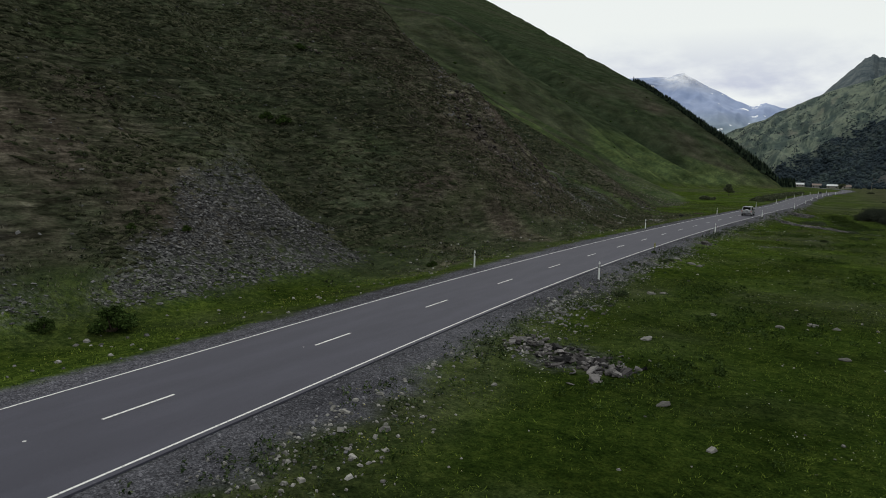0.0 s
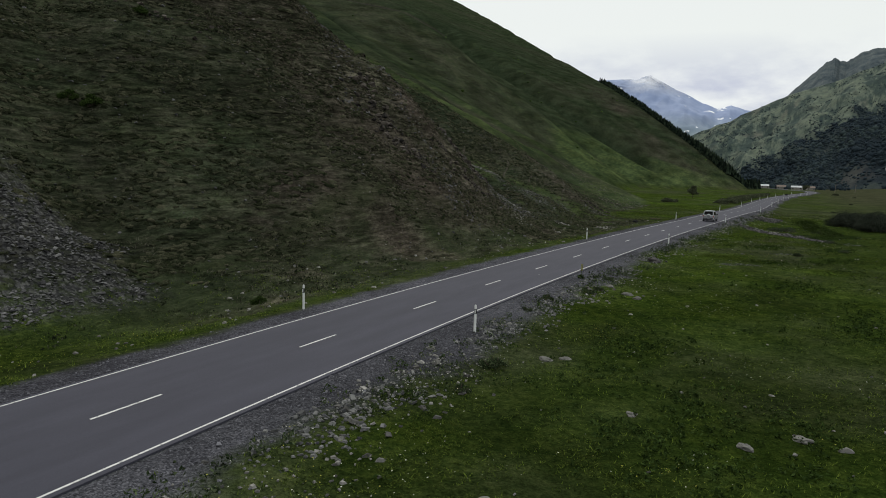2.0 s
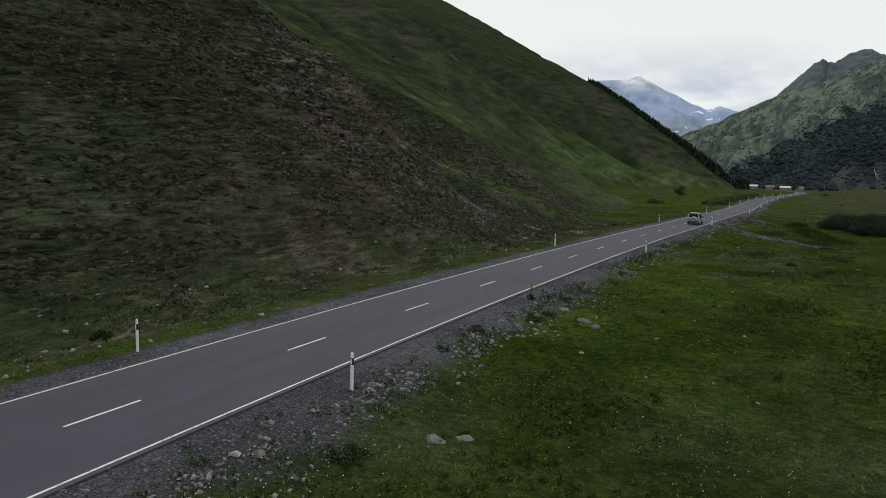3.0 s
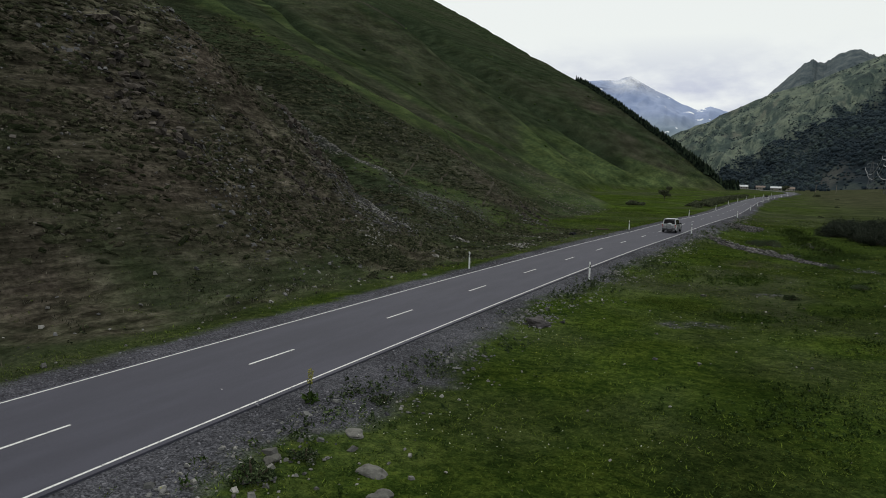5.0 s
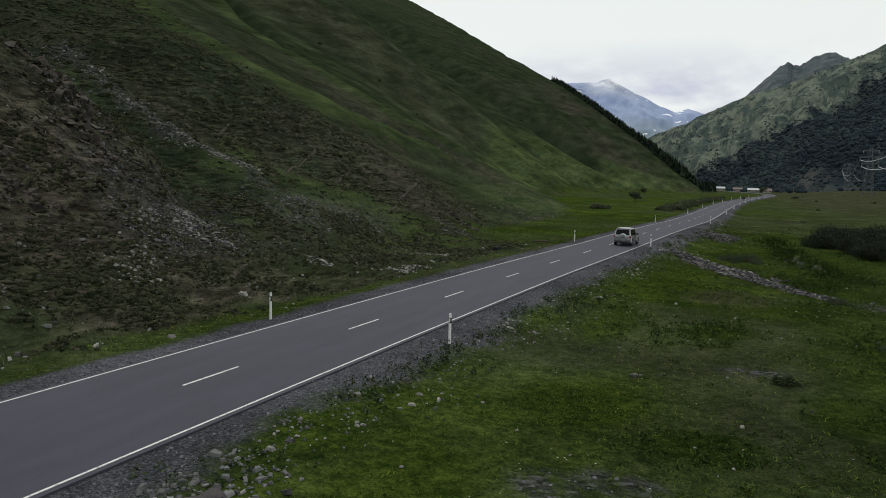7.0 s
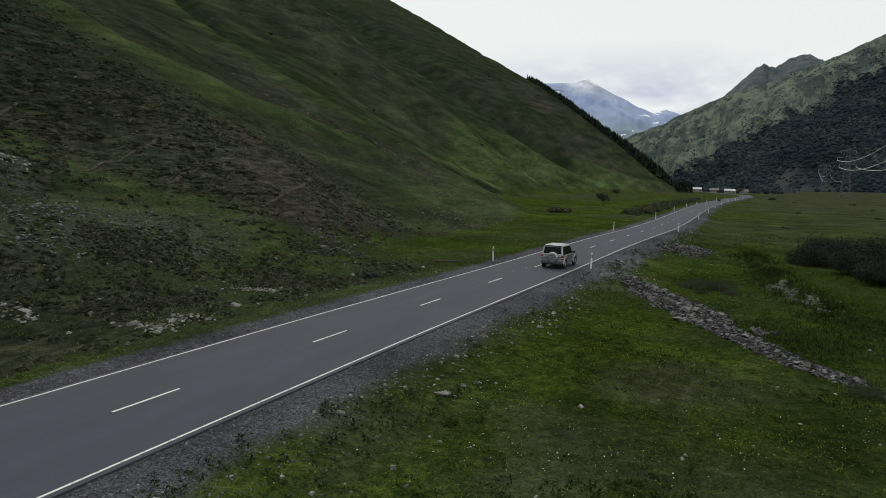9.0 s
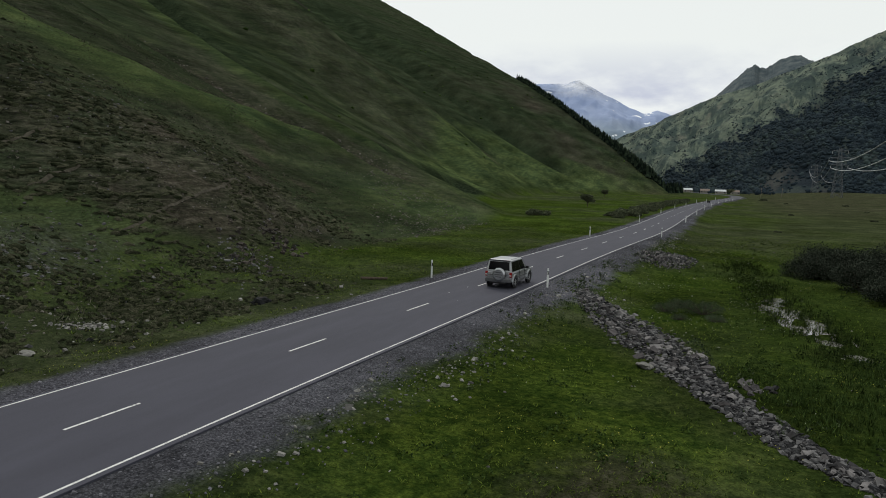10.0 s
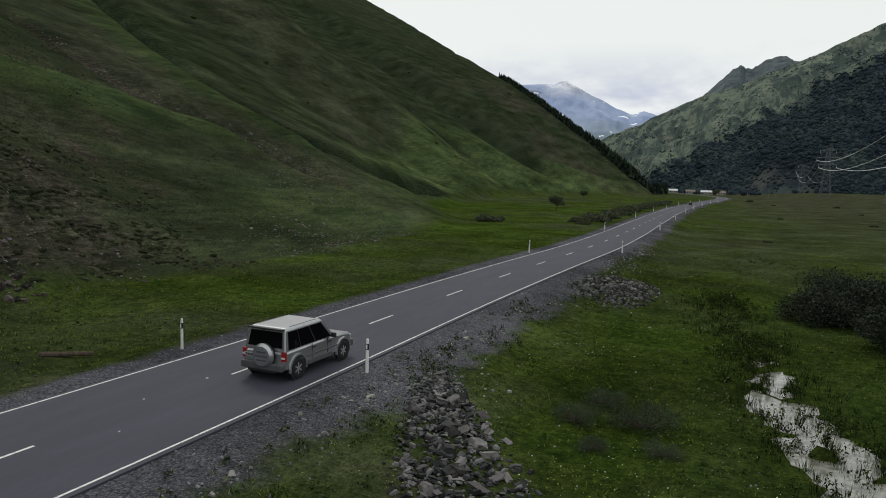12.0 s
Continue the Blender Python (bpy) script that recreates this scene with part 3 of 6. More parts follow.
zone("dry", 0.2 * g_hill * foot + np.clip(0.68 + 0.7 * patch, 0.2, 1) * verge + g_hill * (near_dry * (0.46 + 0.28 * west_face + 0.32 * spur + 0.6 * patch - 0.3 * rib) + (1 - near_dry) * np.clip(0.12 - 0.25 * rib - 0.5 * broad + 0.3 * patch2, 0, 0.6) * (1 - fan) * (1 - second_rib)) * (1 - 0.75 * green_gully * (1 - scrub_face)) * (1 - 0.95 * green_rib) * (1 - 0.85 * apron) + g_hill * np.clip(0.45 + 0.8 * patch, 0, 0.9) * scrub_face * (1 - apron) * step(-64, -50, gx) + (1 - g_hill) * np.clip(patch2 - 0.35, 0, 0.6) * step(5, 9, np.abs(g_off)))
dry_meadow = blot(-3.8, 116.0, 3.6, 4.5)
open_meadow = np.maximum(blot(-6.0, 117.5, 5.5, 7.5), blot(-8.0, 129.0, 4.5, 9.0))
zone("soil", np.maximum.reduce([(1 - g_hill) * 0.6 * dry_meadow * np.clip(0.5 + edge + patch, 0.1, 1), (1 - g_hill) * 0.4 * step(250, 400, gy) * step(-5, 30, gx) * np.clip(0.7 + patch2, 0, 1), np.maximum(g_hill, verge) * foot * np.clip(0.08 + 0.9 * patch, 0, 0.6), 0.75 * g_hill * scars * np.clip(0.5 + edge, 0, 1), (0.9 - 0.35 * step(125, 138, gy)) * np.maximum(g_hill, verge) * bare * np.clip(0.7 + 0.8 * edge, 0, 1), g_hill * wash * np.clip(0.65 + patch, 0, 1), 0.7 * crest_scree, g_hill * near_dry * np.clip(patch * 1.6 - 0.6 + 0.2 * west_face + 0.34 * spur, 0, 0.6)]))
yellow = np.maximum.reduce([blot(-10.0, 33.5, 2.2, 3.5), blot(-6.9, 91, 2.2, 2.5), blot(-9.4, 82.6, 1.5, 2.5), blot(1.5, 84.0, 2.5, 2.5), blot(-6.0, 60.0, 2.5, 5.0), blot(-3.0, 112.0, 4.0, 4.0), blot(1.0, 30.0, 1.5, 4.0), blot(-8.5, 104.0, 1.5, 6.0), blot(-7.5, 126.0, 2.0, 6.0), blot(-4.5, 143.0, 2.5, 7.0), blot(1.5, 137.0, 2.0, 5.0)])
herb_beds = np.maximum.reduce([blot(-7.0, 47.0, 2.2, 6.0), blot(-3.6, 39.5, 1.8, 4.0), blot(-1.0, 39.6, 1.6, 3.0), blot(-4.5, 27.5, 2.0, 3.0), blot(1.4, 93.5, 2.0, 2.5), blot(-3.5, 88.5, 2.0, 1.6), blot(-2.0, 72.0, 3.0, 4.0), blot(-4.0, 104.0, 2.0, 3.0), blot(2.5, 60.0, 2.0, 6.0), blot(3.0, 106.0, 1.6, 4.0), blot(2.0, 127.0, 2.4, 4.5), blot(4.5, 134.0, 2.0, 5.0)])
zone("lush", (1 - g_hill) * (0.45 + 1.2 * patch2 + 0.8 * patch + 0.6 * yellow - 0.55 * blot(-5.5, 104, 5.5, 10) + 0.7 * open_meadow * (1 - dry_meadow) + 0.6 * step(-4.6, -5.6, g_off) * step(62, 48, gy) + 0.6 * step(138, 155, gy) * step(-4, -6, g_off) * step(420, 300, gy) - 0.2 * step(60, 20, gy) * step(3, 6, g_off) - 0.15 * step(-3, -5, g_off) * step(150, 130, gy)) * (1 - 0.85 * step(-4, 25, gx) * step(165, 250, gy)) + g_hill * step(130, 210, gy) * (1 - near_dry) * np.maximum(np.maximum(0.85 * fan, 0.6 * step(150, 165, gy) * step(26, 14, g_u)), np.clip(0.34 + 0.2 * rib + 0.7 * broad + 0.3 * patch2, 0, 1) * (0.85 - 0.3 * step(280, 420, gy) - 0.55 * step(30, 75, g_u))) + g_hill * np.maximum.reduce([0.7 * green_rib, 0.5 * second_rib, 0.55 * apron, 0.85 * apron_arc]))
# weight of the darkest green, not only where scrub grows
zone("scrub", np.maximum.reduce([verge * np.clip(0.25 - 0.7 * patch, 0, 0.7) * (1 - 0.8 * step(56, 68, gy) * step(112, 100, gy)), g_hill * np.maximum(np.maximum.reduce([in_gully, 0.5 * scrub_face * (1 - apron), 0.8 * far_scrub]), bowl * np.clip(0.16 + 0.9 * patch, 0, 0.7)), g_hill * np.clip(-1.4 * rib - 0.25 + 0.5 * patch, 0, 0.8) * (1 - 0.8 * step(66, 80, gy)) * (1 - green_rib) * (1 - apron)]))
zone("deep", (1 - g_hill) * (1 - 0.85 * open_meadow) * np.maximum.reduce([0.9 * herb_beds, 0.85 * blot(1.5, 129, 4.5, 9), 0.85 * blot(5.5, 143, 3, 12), 0.75 * step(-2.0, 1.5, gx + patch) * step(80, 100, gy) * step(190, 170, gy), 0.7 * step(0.5, 3.0, gx + 1.5 * patch - np.interp(gy, (121.6, 128.3, 136.0, 144.0, 152.0), (0.7, -2.4, -5.0, -9.0, -8.0))) * step(120, 132, gy) * step(185, 165, gy), np.clip(0.7 + 1.3 * patch2 + 0.6 * patch, 0.1, 1) * step(80, 40, gy) * step(6.0, 10.0, g_off)]))
zone("coarse", verge + g_hill * np.maximum.reduce([near_dry * step(150, 118, gy + 0.3 * g_u), 1.0 * scrub_face, 0.30 * step(230, 150, gy) + 0.05, 0.7 * wash]) * (1 - 0.85 * green_rib) * (1 - 0.8 * apron))
gr_right = step(2.6, 3.0, g_off) * step(5.5, 4.4, g_off + 0.9 * edge + 1.3 * patch + 0.8 * patch2 - 0.9 * step(32, 40, gy) * step(80, 70, gy) - 1.5 * step(136, 146, gy) * step(182, 172, gy))
gr_left = step(-2.6, -3.0, g_off) * step(-4.9, -4.3, g_off + 0.6 * edge)
zone("gravel", gr_right * 0.95 + gr_left)
bald = np.maximum.reduce([blot(-6.4, 84.4, 1.1, 1.0), blot(-4.9, 85.4, 1.4, 0.6), blot(-9.0, 26.5, 2.0, 2.2), blot(-2.0, 97.5, 1.2, 0.6), blot(4.6, 117.5, 1.5, 2.0)])
zone("rock", np.maximum.reduce([1.0 * scree_at(gx, gy, g_u), 0.9 * g_hill * pale, (1 - g_hill) * bald * 0.9]))

# ---- road ----
RY = np.concatenate([np.arange(-120.0, 220, 1.0), np.arange(220.0, 860, 3.0)])


def ribbon(name, ys, a, b, z, material, parent=None, cols=1):
    """A strip along the road from offset a to offset b, z above its crown."""
    rx = road_x(ys)
    t = np.gradient(rx, ys)
    n = np.sqrt(1 + t * t)
    offs = np.linspace(a, b, cols + 1)
    v = np.stack([np.stack([rx + o / n, ys - o * t / n, np.full_like(ys, z - 0.012 * abs(o))], -1) for o in offs], 1)
    k = np.arange(len(ys) * (cols + 1)).reshape(len(ys), cols + 1)
    f = np.stack([k[:-1, :-1], k[:-1, 1:], k[1:, 1:], k[1:, :-1]], -1).reshape(-1, 4)
    return from_arrays(name, v.reshape(-1, 3), f, material, parent)


def road_slab():
    ob = ribbon("road", RY, -HALF_ROAD, HALF_ROAD, 0.05, ASPHALT, cols=6)
    solid = ob.modifiers.new("thickness", "SOLIDIFY")
    solid.thickness, solid.offset = 0.09, -1.0
    return tagged(ob, "two-lane dark grey asphalt road with white lines", "road", kind="structure")


road = road_slab()
for side in (-1, 1):
    ribbon("edge_line", RY, side * HALF_LINE - 0.038, side * HALF_LINE + 0.038, 0.056, LINE, road)
DASH_STARTS = np.interp(np.arange(-8, 62), (-8, 0, 1, 3, 6, 9, 12, 14, 15, 62), (-63.2, 11.35, 20.75, 39.0, 66.5, 94.2, 122.6, 142.0, 151.7, 593))
for y0 in DASH_STARTS:
    side = float(np.interp(y0, (30, 50, 80, 95, 120, 150), (0.10, 0.22, 0.19, 0.12, 0.12, 0.0)))
    ribbon("lane_dash", np.linspace(y0, y0 + 2.45, 4), side - 0.045, side + 0.045, 0.056, LINE, road)


for x, y, r in ((-16.9, 9.4, 0.05), (-17.4, 20.3, 0.03), (-16.5, 141.3, 0.05), (-16.7, 138.7, 0.035), (-15.3, 136.4, 0.03), (-17.0, 64.0, 0.03)):
    bm = bmesh.new()
    bmesh.ops.create_circle(bm, cap_ends=True, radius=r, segments=9, matrix=pose(x, y, 0.05 - 0.012 * abs(x - float(road_x(y))) + 0.005))
    part("paint_spot", bm, LINE, road)


# ---- trodden paths on the slope ----
TRODDEN = Nodes("trodden_earth", 0.95, 0.05)
TRODDEN.color(TRODDEN.ramp(TRODDEN.noise(2.5, 5, 0.7), (0.36, (0.030, 0.028, 0.020)), (0.64, (0.078, 0.070, 0.054))))


def cattle_path(course, wide, lift=0.0):
    """A narrow strip of bare earth that follows the slope."""
    p = np.array(course, float)
    d = np.concatenate([[0], np.cumsum(np.hypot(*np.diff(p, axis=0).T))])
    s = np.linspace(0, d[-1], int(d[-1] / 0.3) + 2)
    x, y = np.interp(s, d, p[:, 0]), np.interp(s, d, p[:, 1])
    x = x + 0.25 * fractal(s / 3.0, s * 0 + p[0, 1], 91, 3)
    tx, ty = np.gradient(x), np.gradient(y)
    n = np.hypot(tx, ty)
    w = wide * (0.6 + 0.8 * value_noise(s / 0.8, s * 0 + p[0, 0], 93)) * np.clip(np.minimum(s, d[-1] - s) / 1.5, 0.1, 1)
    rows = []
    for q in (-1.0, 0.0, 1.0):
        qx, qy = x + q * w * ty / n, y - q * w * tx / n
        rows.append(np.stack([qx, qy, height(qx, qy) + lift + (0.10 if q == 0 else 0.04)], -1))
    v = np.stack(rows, 1).reshape(-1, 3)
    k = np.arange(len(s) * 3).reshape(-1, 3)
    f = np.stack([k[:-1, :-1], k[:-1, 1:], k[1:, 1:], k[1:, :-1]], -1).reshape(-1, 4)
    return tagged(from_arrays("cattle_path", v, f, TRODDEN.mat, smooth=True), "narrow bare cattle path worn into the slope", "path", kind="structure")


for course in CATTLE_PATHS:
    cattle_path(course, 0.12)
DITCH_EARTH = mat_plain("dark_ditch_earth", (0.020, 0.022, 0.015), 0.95, 0.05, 0.4, 0.3)
ditch = cattle_path(GULLIES[1][0][:6], 0.7, 0.3)
ditch.name, ditch.data.materials[0] = "ditch", DITCH_EARTH
tagged(ditch, "dark narrow ditch running down the green slope", "ditch", kind="structure")

# ---- roadside posts ----
def marker_post():
    root = empty("marker_post")
    bm = bmesh.new()
    sections = ((0.0, 1.0), (1.08, 0.92), (1.22, 0.80), (1.26, 0.45))
    rings = []
    for z, s in sections:
        rings.append([bm.verts.new((0.06 * s * math.cos(a) * (1.15 if math.sin(a) > 0 else 1.0), 0.045 * s * math.sin(a), z - 0.15 * (z == 0))) for a in np.linspace(0, 2 * math.pi, 9)[:-1]])
    for r0, r1 in zip(rings, rings[1:]):
        for i in range(8):
            bm.faces.new((r0[i], r0[(i + 1) % 8], r1[(i + 1) % 8], r1[i]))
    bm.faces.new(rings[-1])
    part("shaft", bm, POST_WHITE, root)
    bm = bmesh.new()
    cone(bm, 0.066, 0.064, 0.22, pose(0, 0, 0.97) @ Matrix.Diagonal((1.02, 0.82, 1, 1)), 8)
    part("black_band", bm, POST_BLACK, root, "black reflector band")
    bm = bmesh.new()
    box(bm, 0.05, 0.01, 0.16, pose(0, -0.056, 0.97), 0.003)
    part("reflector", bm, POST_WHITE, root, "small pale reflector")
    return tagged(root, "white plastic roadside marker post with a black band", "marker post", "roadside marker posts")


def stand(x, y, lean=0.0, turn=0.0):
    return pose(x, y, float(height(x, y)) - 0.02, lean, lean * 0.5, turn)


first_post = marker_post()
posts = [(-13.6, 45.8), (-13.3, 94.6), (-12.2, 144.6), (-9.3, 195.9), (-8.4, 238.0), (-22.8, 45.4), (-22.1, 94.5), (-20.2, 144.3), (-17.6, 190.0), (-15.9, 230.0)]
posts += [(float(road_x(y)) + side * 4.1, y) for y in (278, 318, 358, 400, 442, 484) for side in (-1, 1)]
for k, (x, y) in enumerate(posts):
    m = stand(x, y, random.uniform(-2.0, 2.0), random.uniform(-8, 8))
    if k:
        copy_thing(first_post, m)
    else:
        first_post.matrix_basis = m


# ---- mountains beyond ----
def massif(name, crest, toe, material, rows, cols, rough, seed, label, jag=0.0, ribs=0.0):
    """A mountain side from its toe line up to its crest line and over it."""
    s = np.linspace(0, 1, cols)
    k = np.linspace(0, 1, len(crest))
    c = np.stack([np.interp(s, k, [p[i] for p in crest]) for i in range(3)], -1)
    c[:, 2] += jag * fractal(s * 24 + seed, s * 0, seed, 4, 0.5)
    k = np.linspace(0, 1, len(toe))
    f = np.stack([np.interp(s, k, [p[i] for p in toe]) for i in range(3)], -1)
    r = np.linspace(0, 1.25, rows)[:, None, None]
    v = f[None] * (1 - r) + c[None] * r
    over = np.maximum(r[..., 0] - 1, 0)
    v[..., 2] -= over * 2.6 * (c[None, :, 2] - f[None, :, 2])
    body = np.sin(np.clip(r[..., 0], 0, 1) * math.pi) ** 0.7
    ridge = fractal(v[..., 0] / 130, v[..., 1] / 260 + 4, seed, 5, 0.55)
    ridge = ridge + ribs * fractal(s[None, :] * 26 + 0.8 * fractal(s[None, :] * 9, r[..., 0] * 5, seed + 3, 3), r[..., 0] * 7, seed + 9, 3, 0.5)
    v[..., 2] += rough * ridge * (0.12 + body)
    k = np.arange(rows * cols).reshape(rows, cols)
    q = np.stack([k[:-1, :-1], k[:-1, 1:], k[1:, 1:], k[1:, :-1]], -1).reshape(-1, 4)
    ob = from_arrays(name, v.reshape(-1, 3), q, material, smooth=True)
    tagged(ob, label, "mountain", kind="structure")
    return ob, v


def from_eye(az, el, dist):
    """A place seen from the far end of the walk at that bearing and height angle."""
    a = radians(az)
    return (-1.1 + dist * math.sin(a), 121.5 + dist * math.cos(a), 6.9 + dist * math.tan(radians(el)))


right_crest = [from_eye(*p) for p in ((-12.5, 1.6, 1750), (-8, 3.7, 1600), (-5.8, 4.6, 1560), (-3.65, 5.65, 1520), (-1.26, 6.8, 1480), (1.6, 7.7, 1440), (4.4, 8.7, 1400), (6.5, 9.6, 1380), (8.5, 10.6, 1360), (10.4, 11.4, 1340), (16, 13.2, 1300), (24, 14.0, 1250), (36, 14, 1200))]
right_toe = [(-190, 1280, 0), (-150, 1230, 0), (-110, 1180, 0), (-60, 1120, 0), (-10, 1060, 1), (40, 1010, 3), (90, 980, 4), (140, 950, 5), (190, 930, 5), (240, 900, 5), (380, 860, 5), (560, 800, 5), (800, 700, 5)]
right_toe = [(x, y, z - 14) for x, y, z in right_toe]
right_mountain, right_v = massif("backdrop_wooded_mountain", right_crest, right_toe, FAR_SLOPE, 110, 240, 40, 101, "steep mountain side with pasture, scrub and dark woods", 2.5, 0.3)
peak_crest = [from_eye(*p) for p in ((-6, 4.0, 3600), (-3, 5.2, 3550), (-1.26, 6.6, 3450), (0.62, 8.5, 3400), (1.44, 9.05, 3400), (1.9, 8.7, 3400), (2.7, 9.1, 3400), (4.36, 9.5, 3400), (5.3, 9.1, 3400), (8, 8.8, 3300), (14, 9, 3300))]
peak_toe = [(p[0] * 0.55, p[1] * 0.62, 40) for p in peak_crest]
massif("backdrop_rocky_peak", peak_crest, peak_toe, BACK_PEAK, 120, 260, 46, 103, "rocky green summit behind the wooded slope", 12, 0.3)
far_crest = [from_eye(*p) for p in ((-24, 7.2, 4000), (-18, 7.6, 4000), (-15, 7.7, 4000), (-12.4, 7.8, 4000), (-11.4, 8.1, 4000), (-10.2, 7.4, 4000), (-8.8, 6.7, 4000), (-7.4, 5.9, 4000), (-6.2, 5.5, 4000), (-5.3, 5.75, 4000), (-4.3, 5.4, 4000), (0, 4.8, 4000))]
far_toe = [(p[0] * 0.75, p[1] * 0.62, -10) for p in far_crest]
massif("backdrop_snowy_mountain", far_crest, far_toe, FAR_ROCK, 60, 160, 60, 105, "distant mountain in haze-blue tones with snow patches")

# ---- zones of the far mountain ----
def grid_zone(ob, name, values):
    a = ob.data.attributes.new(name, "FLOAT", "POINT")
    a.data.foreach_set("value", np.clip(values, 0, 1).astype(np.float32).ravel())


rm_s, rm_r = np.meshgrid(np.linspace(0, 1, 240), np.linspace(0, 1.25, 110))
rm_n = fractal(rm_s * 26, rm_r * 14, 201, 5, 0.6)
wood_edge = np.interp(rm_s, (0.0, 0.25, 0.47, 0.58, 0.75, 1.0), (-0.2, 0.24, 0.55, 0.68, 0.76, 0.86)) + 0.13 * rm_n
rm_wood = step(0.08, -0.08, rm_r - wood_edge) * (1 - 0.25 * step(0.24, 0.36, fractal(rm_s * 34, rm_r * 18, 203, 4)))
grid_zone(right_mountain, "wood", np.maximum(rm_wood, np.clip(fractal(rm_s * 60, rm_r * 34, 205, 4) * 1.6 - 0.35, 0, 0.55)))
rm_soil = step(0.2, 0.1, rm_r + 0.08 * rm_n) * step(0.38, 0.43, rm_s + 0.05 * rm_n) * step(0.56, 0.5, rm_s + 0.05 * rm_n)
grid_zone(right_mountain, "soil", rm_soil)

# ---- scattering ----
rng = np.random.default_rng(11)


def scatter(n, x0, x1, y0, y1, keep):
    x, y = rng.uniform(x0, x1, n), rng.uniform(y0, y1, n)
    ok = rng.uniform(0, 1, n) < keep(x, y)
    return x[ok], y[ok]


def tufts(name, x, y, tall, blades, width, spread_r, lean, material, label, category="grass"):
    """Grass tufts: thin standing blades, all in one mesh."""
    n = len(x)
    z = height(x, y)
    a = rng.uniform(0, 2 * np.pi, (n, blades))
    r = spread_r * np.sqrt(rng.uniform(0, 1, (n, blades)))
    b = rng.uniform(0, 2 * np.pi, (n, blades))
    base = np.stack([x[:, None] + r * np.cos(b), y[:, None] + r * np.sin(b), np.repeat(z[:, None], blades, 1) - 0.03], -1)
    t = tall[:, None] * rng.uniform(0.6, 1.15, (n, blades))
    l = t * lean * rng.uniform(0.2, 1.0, (n, blades))
    tip = base + np.stack([l * np.cos(a), l * np.sin(a), t], -1)
    side = np.stack([-np.sin(a), np.cos(a), np.zeros_like(a)], -1) * width * 0.5
    v = np.stack([base - side, base + side, tip], 2).reshape(-1, 3)
    f = np.arange(len(v)).reshape(-1, 3)
    return tagged(from_arrays(name, v, f, material), label, category, kind="stuff")


def shards(name, x, y, z, size, flat, material, parent=None, tilt=0.5):
    """Broken stones: jittered six-sided blocks, all in one mesh."""
    n = len(x)
    corner = np.array([(a, b, c) for c in (-1, 1) for b in (-1, 1) for a in (-1, 1)], float) * 0.5
    v = corner[None] * rng.uniform(0.55, 1.0, (n, 8, 3))
    v[:, 4:, :2] *= rng.uniform(0.45, 0.9, (n, 1, 1))
    v = v * np.stack([size * rng.uniform(0.8, 1.6, n), size * rng.uniform(0.6, 1.0, n), size * flat * rng.uniform(0.6, 1.3, n)], -1)[:, None, :]
    a, b = rng.uniform(0, 2 * np.pi, n), rng.uniform(-tilt, tilt, n)
    cb, sb = np.cos(b)[:, None], np.sin(b)[:, None]
    vx, vz = v[..., 0] * cb + v[..., 2] * sb, -v[..., 0] * sb + v[..., 2] * cb
    ca, sa = np.cos(a)[:, None], np.sin(a)[:, None]
    out = np.stack([vx * ca - v[..., 1] * sa, vx * sa + v[..., 1] * ca, vz], -1) + np.stack([x, y, z], -1)[:, None, :]
    q = np.array([(0, 2, 3, 1), (4, 5, 7, 6), (0, 1, 5, 4), (2, 6, 7, 3), (0, 4, 6, 2), (1, 3, 7, 5)])
    f = (np.arange(n)[:, None, None] * 8 + q[None]).reshape(-1, 4)
    return from_arrays(name, out.reshape(-1, 3), f, material, parent)


def off_road(x, y):
    return x - road_x(y)


BANK = ((-10.2, 146.4), (-9.1, 144.2), (-7.1, 140.0), (-5.15, 136.0), (-3.5, 131.5), (-2.45, 128.3), (-0.9, 124.8), (0.7, 121.6), (2.6, 119.3))
BANK_HALF = (0.4, 1.15, 1.7, 1.75, 1.35, 0.85, 0.7, 0.6, 0.35)


def bank_dist(x, y):
    return from_line(x, y, BANK) - 0.8 * np.interp(y, [p[1] for p in BANK[::-1]], BANK_HALF[::-1]) + 0.8


def heap_dist(x, y):
    return np.minimum(np.hypot((x + 7.0) / 2.3, (y - 174.0) / 5.2), np.hypot((x + 9.2) / 1.9, (y - 26.6) / 1.8))


GRASS = mat_leaf("meadow_grass", (0.0162, 0.030, 0.0045), (0.0810, 0.112, 0.0180))
HILL_GRASS = mat_leaf("hillside_grass", (0.017, 0.018, 0.0120), (0.100, 0.094, 0.0730))
HERB = mat_leaf("broad_herbs", (0.0190, 0.0350, 0.0085), (0.0400, 0.0640, 0.0170), spread=0.6)
TUSSOCK = mat_tussock("tussock_grass", (0.020, 0.025, 0.0135), (0.045, 0.050, 0.0290), (0.086, 0.086, 0.056))
DRY_TUSSOCK = mat_tussock("dry_tussock_grass", (0.021, 0.022, 0.0140), (0.049, 0.047, 0.0320), (0.098, 0.086, 0.065))
SLOPE_HERB = mat_leaf("slope_herbs", (0.016, 0.023, 0.012), (0.056, 0.066, 0.034))
SEDGE = mat_leaf("dark_sedge", (0.010, 0.020, 0.006), (0.036, 0.052, 0.014))
WILLOW = mat_leaf("grey_willow_leaves", (0.018, 0.024, 0.017), (0.048, 0.056, 0.042), spread=0.6)
PALE_WILLOW = mat_leaf("pale_shrub_leaves", (0.030, 0.042, 0.025), (0.072, 0.092, 0.056), spread=0.5)
HEDGE_LEAF = mat_leaf("hedge_leaves", (0.046, 0.056, 0.032), (0.110, 0.124, 0.076))
CONIFER = mat_leaf("conifer_needles", (0.008, 0.014, 0.010), (0.022, 0.032, 0.020))
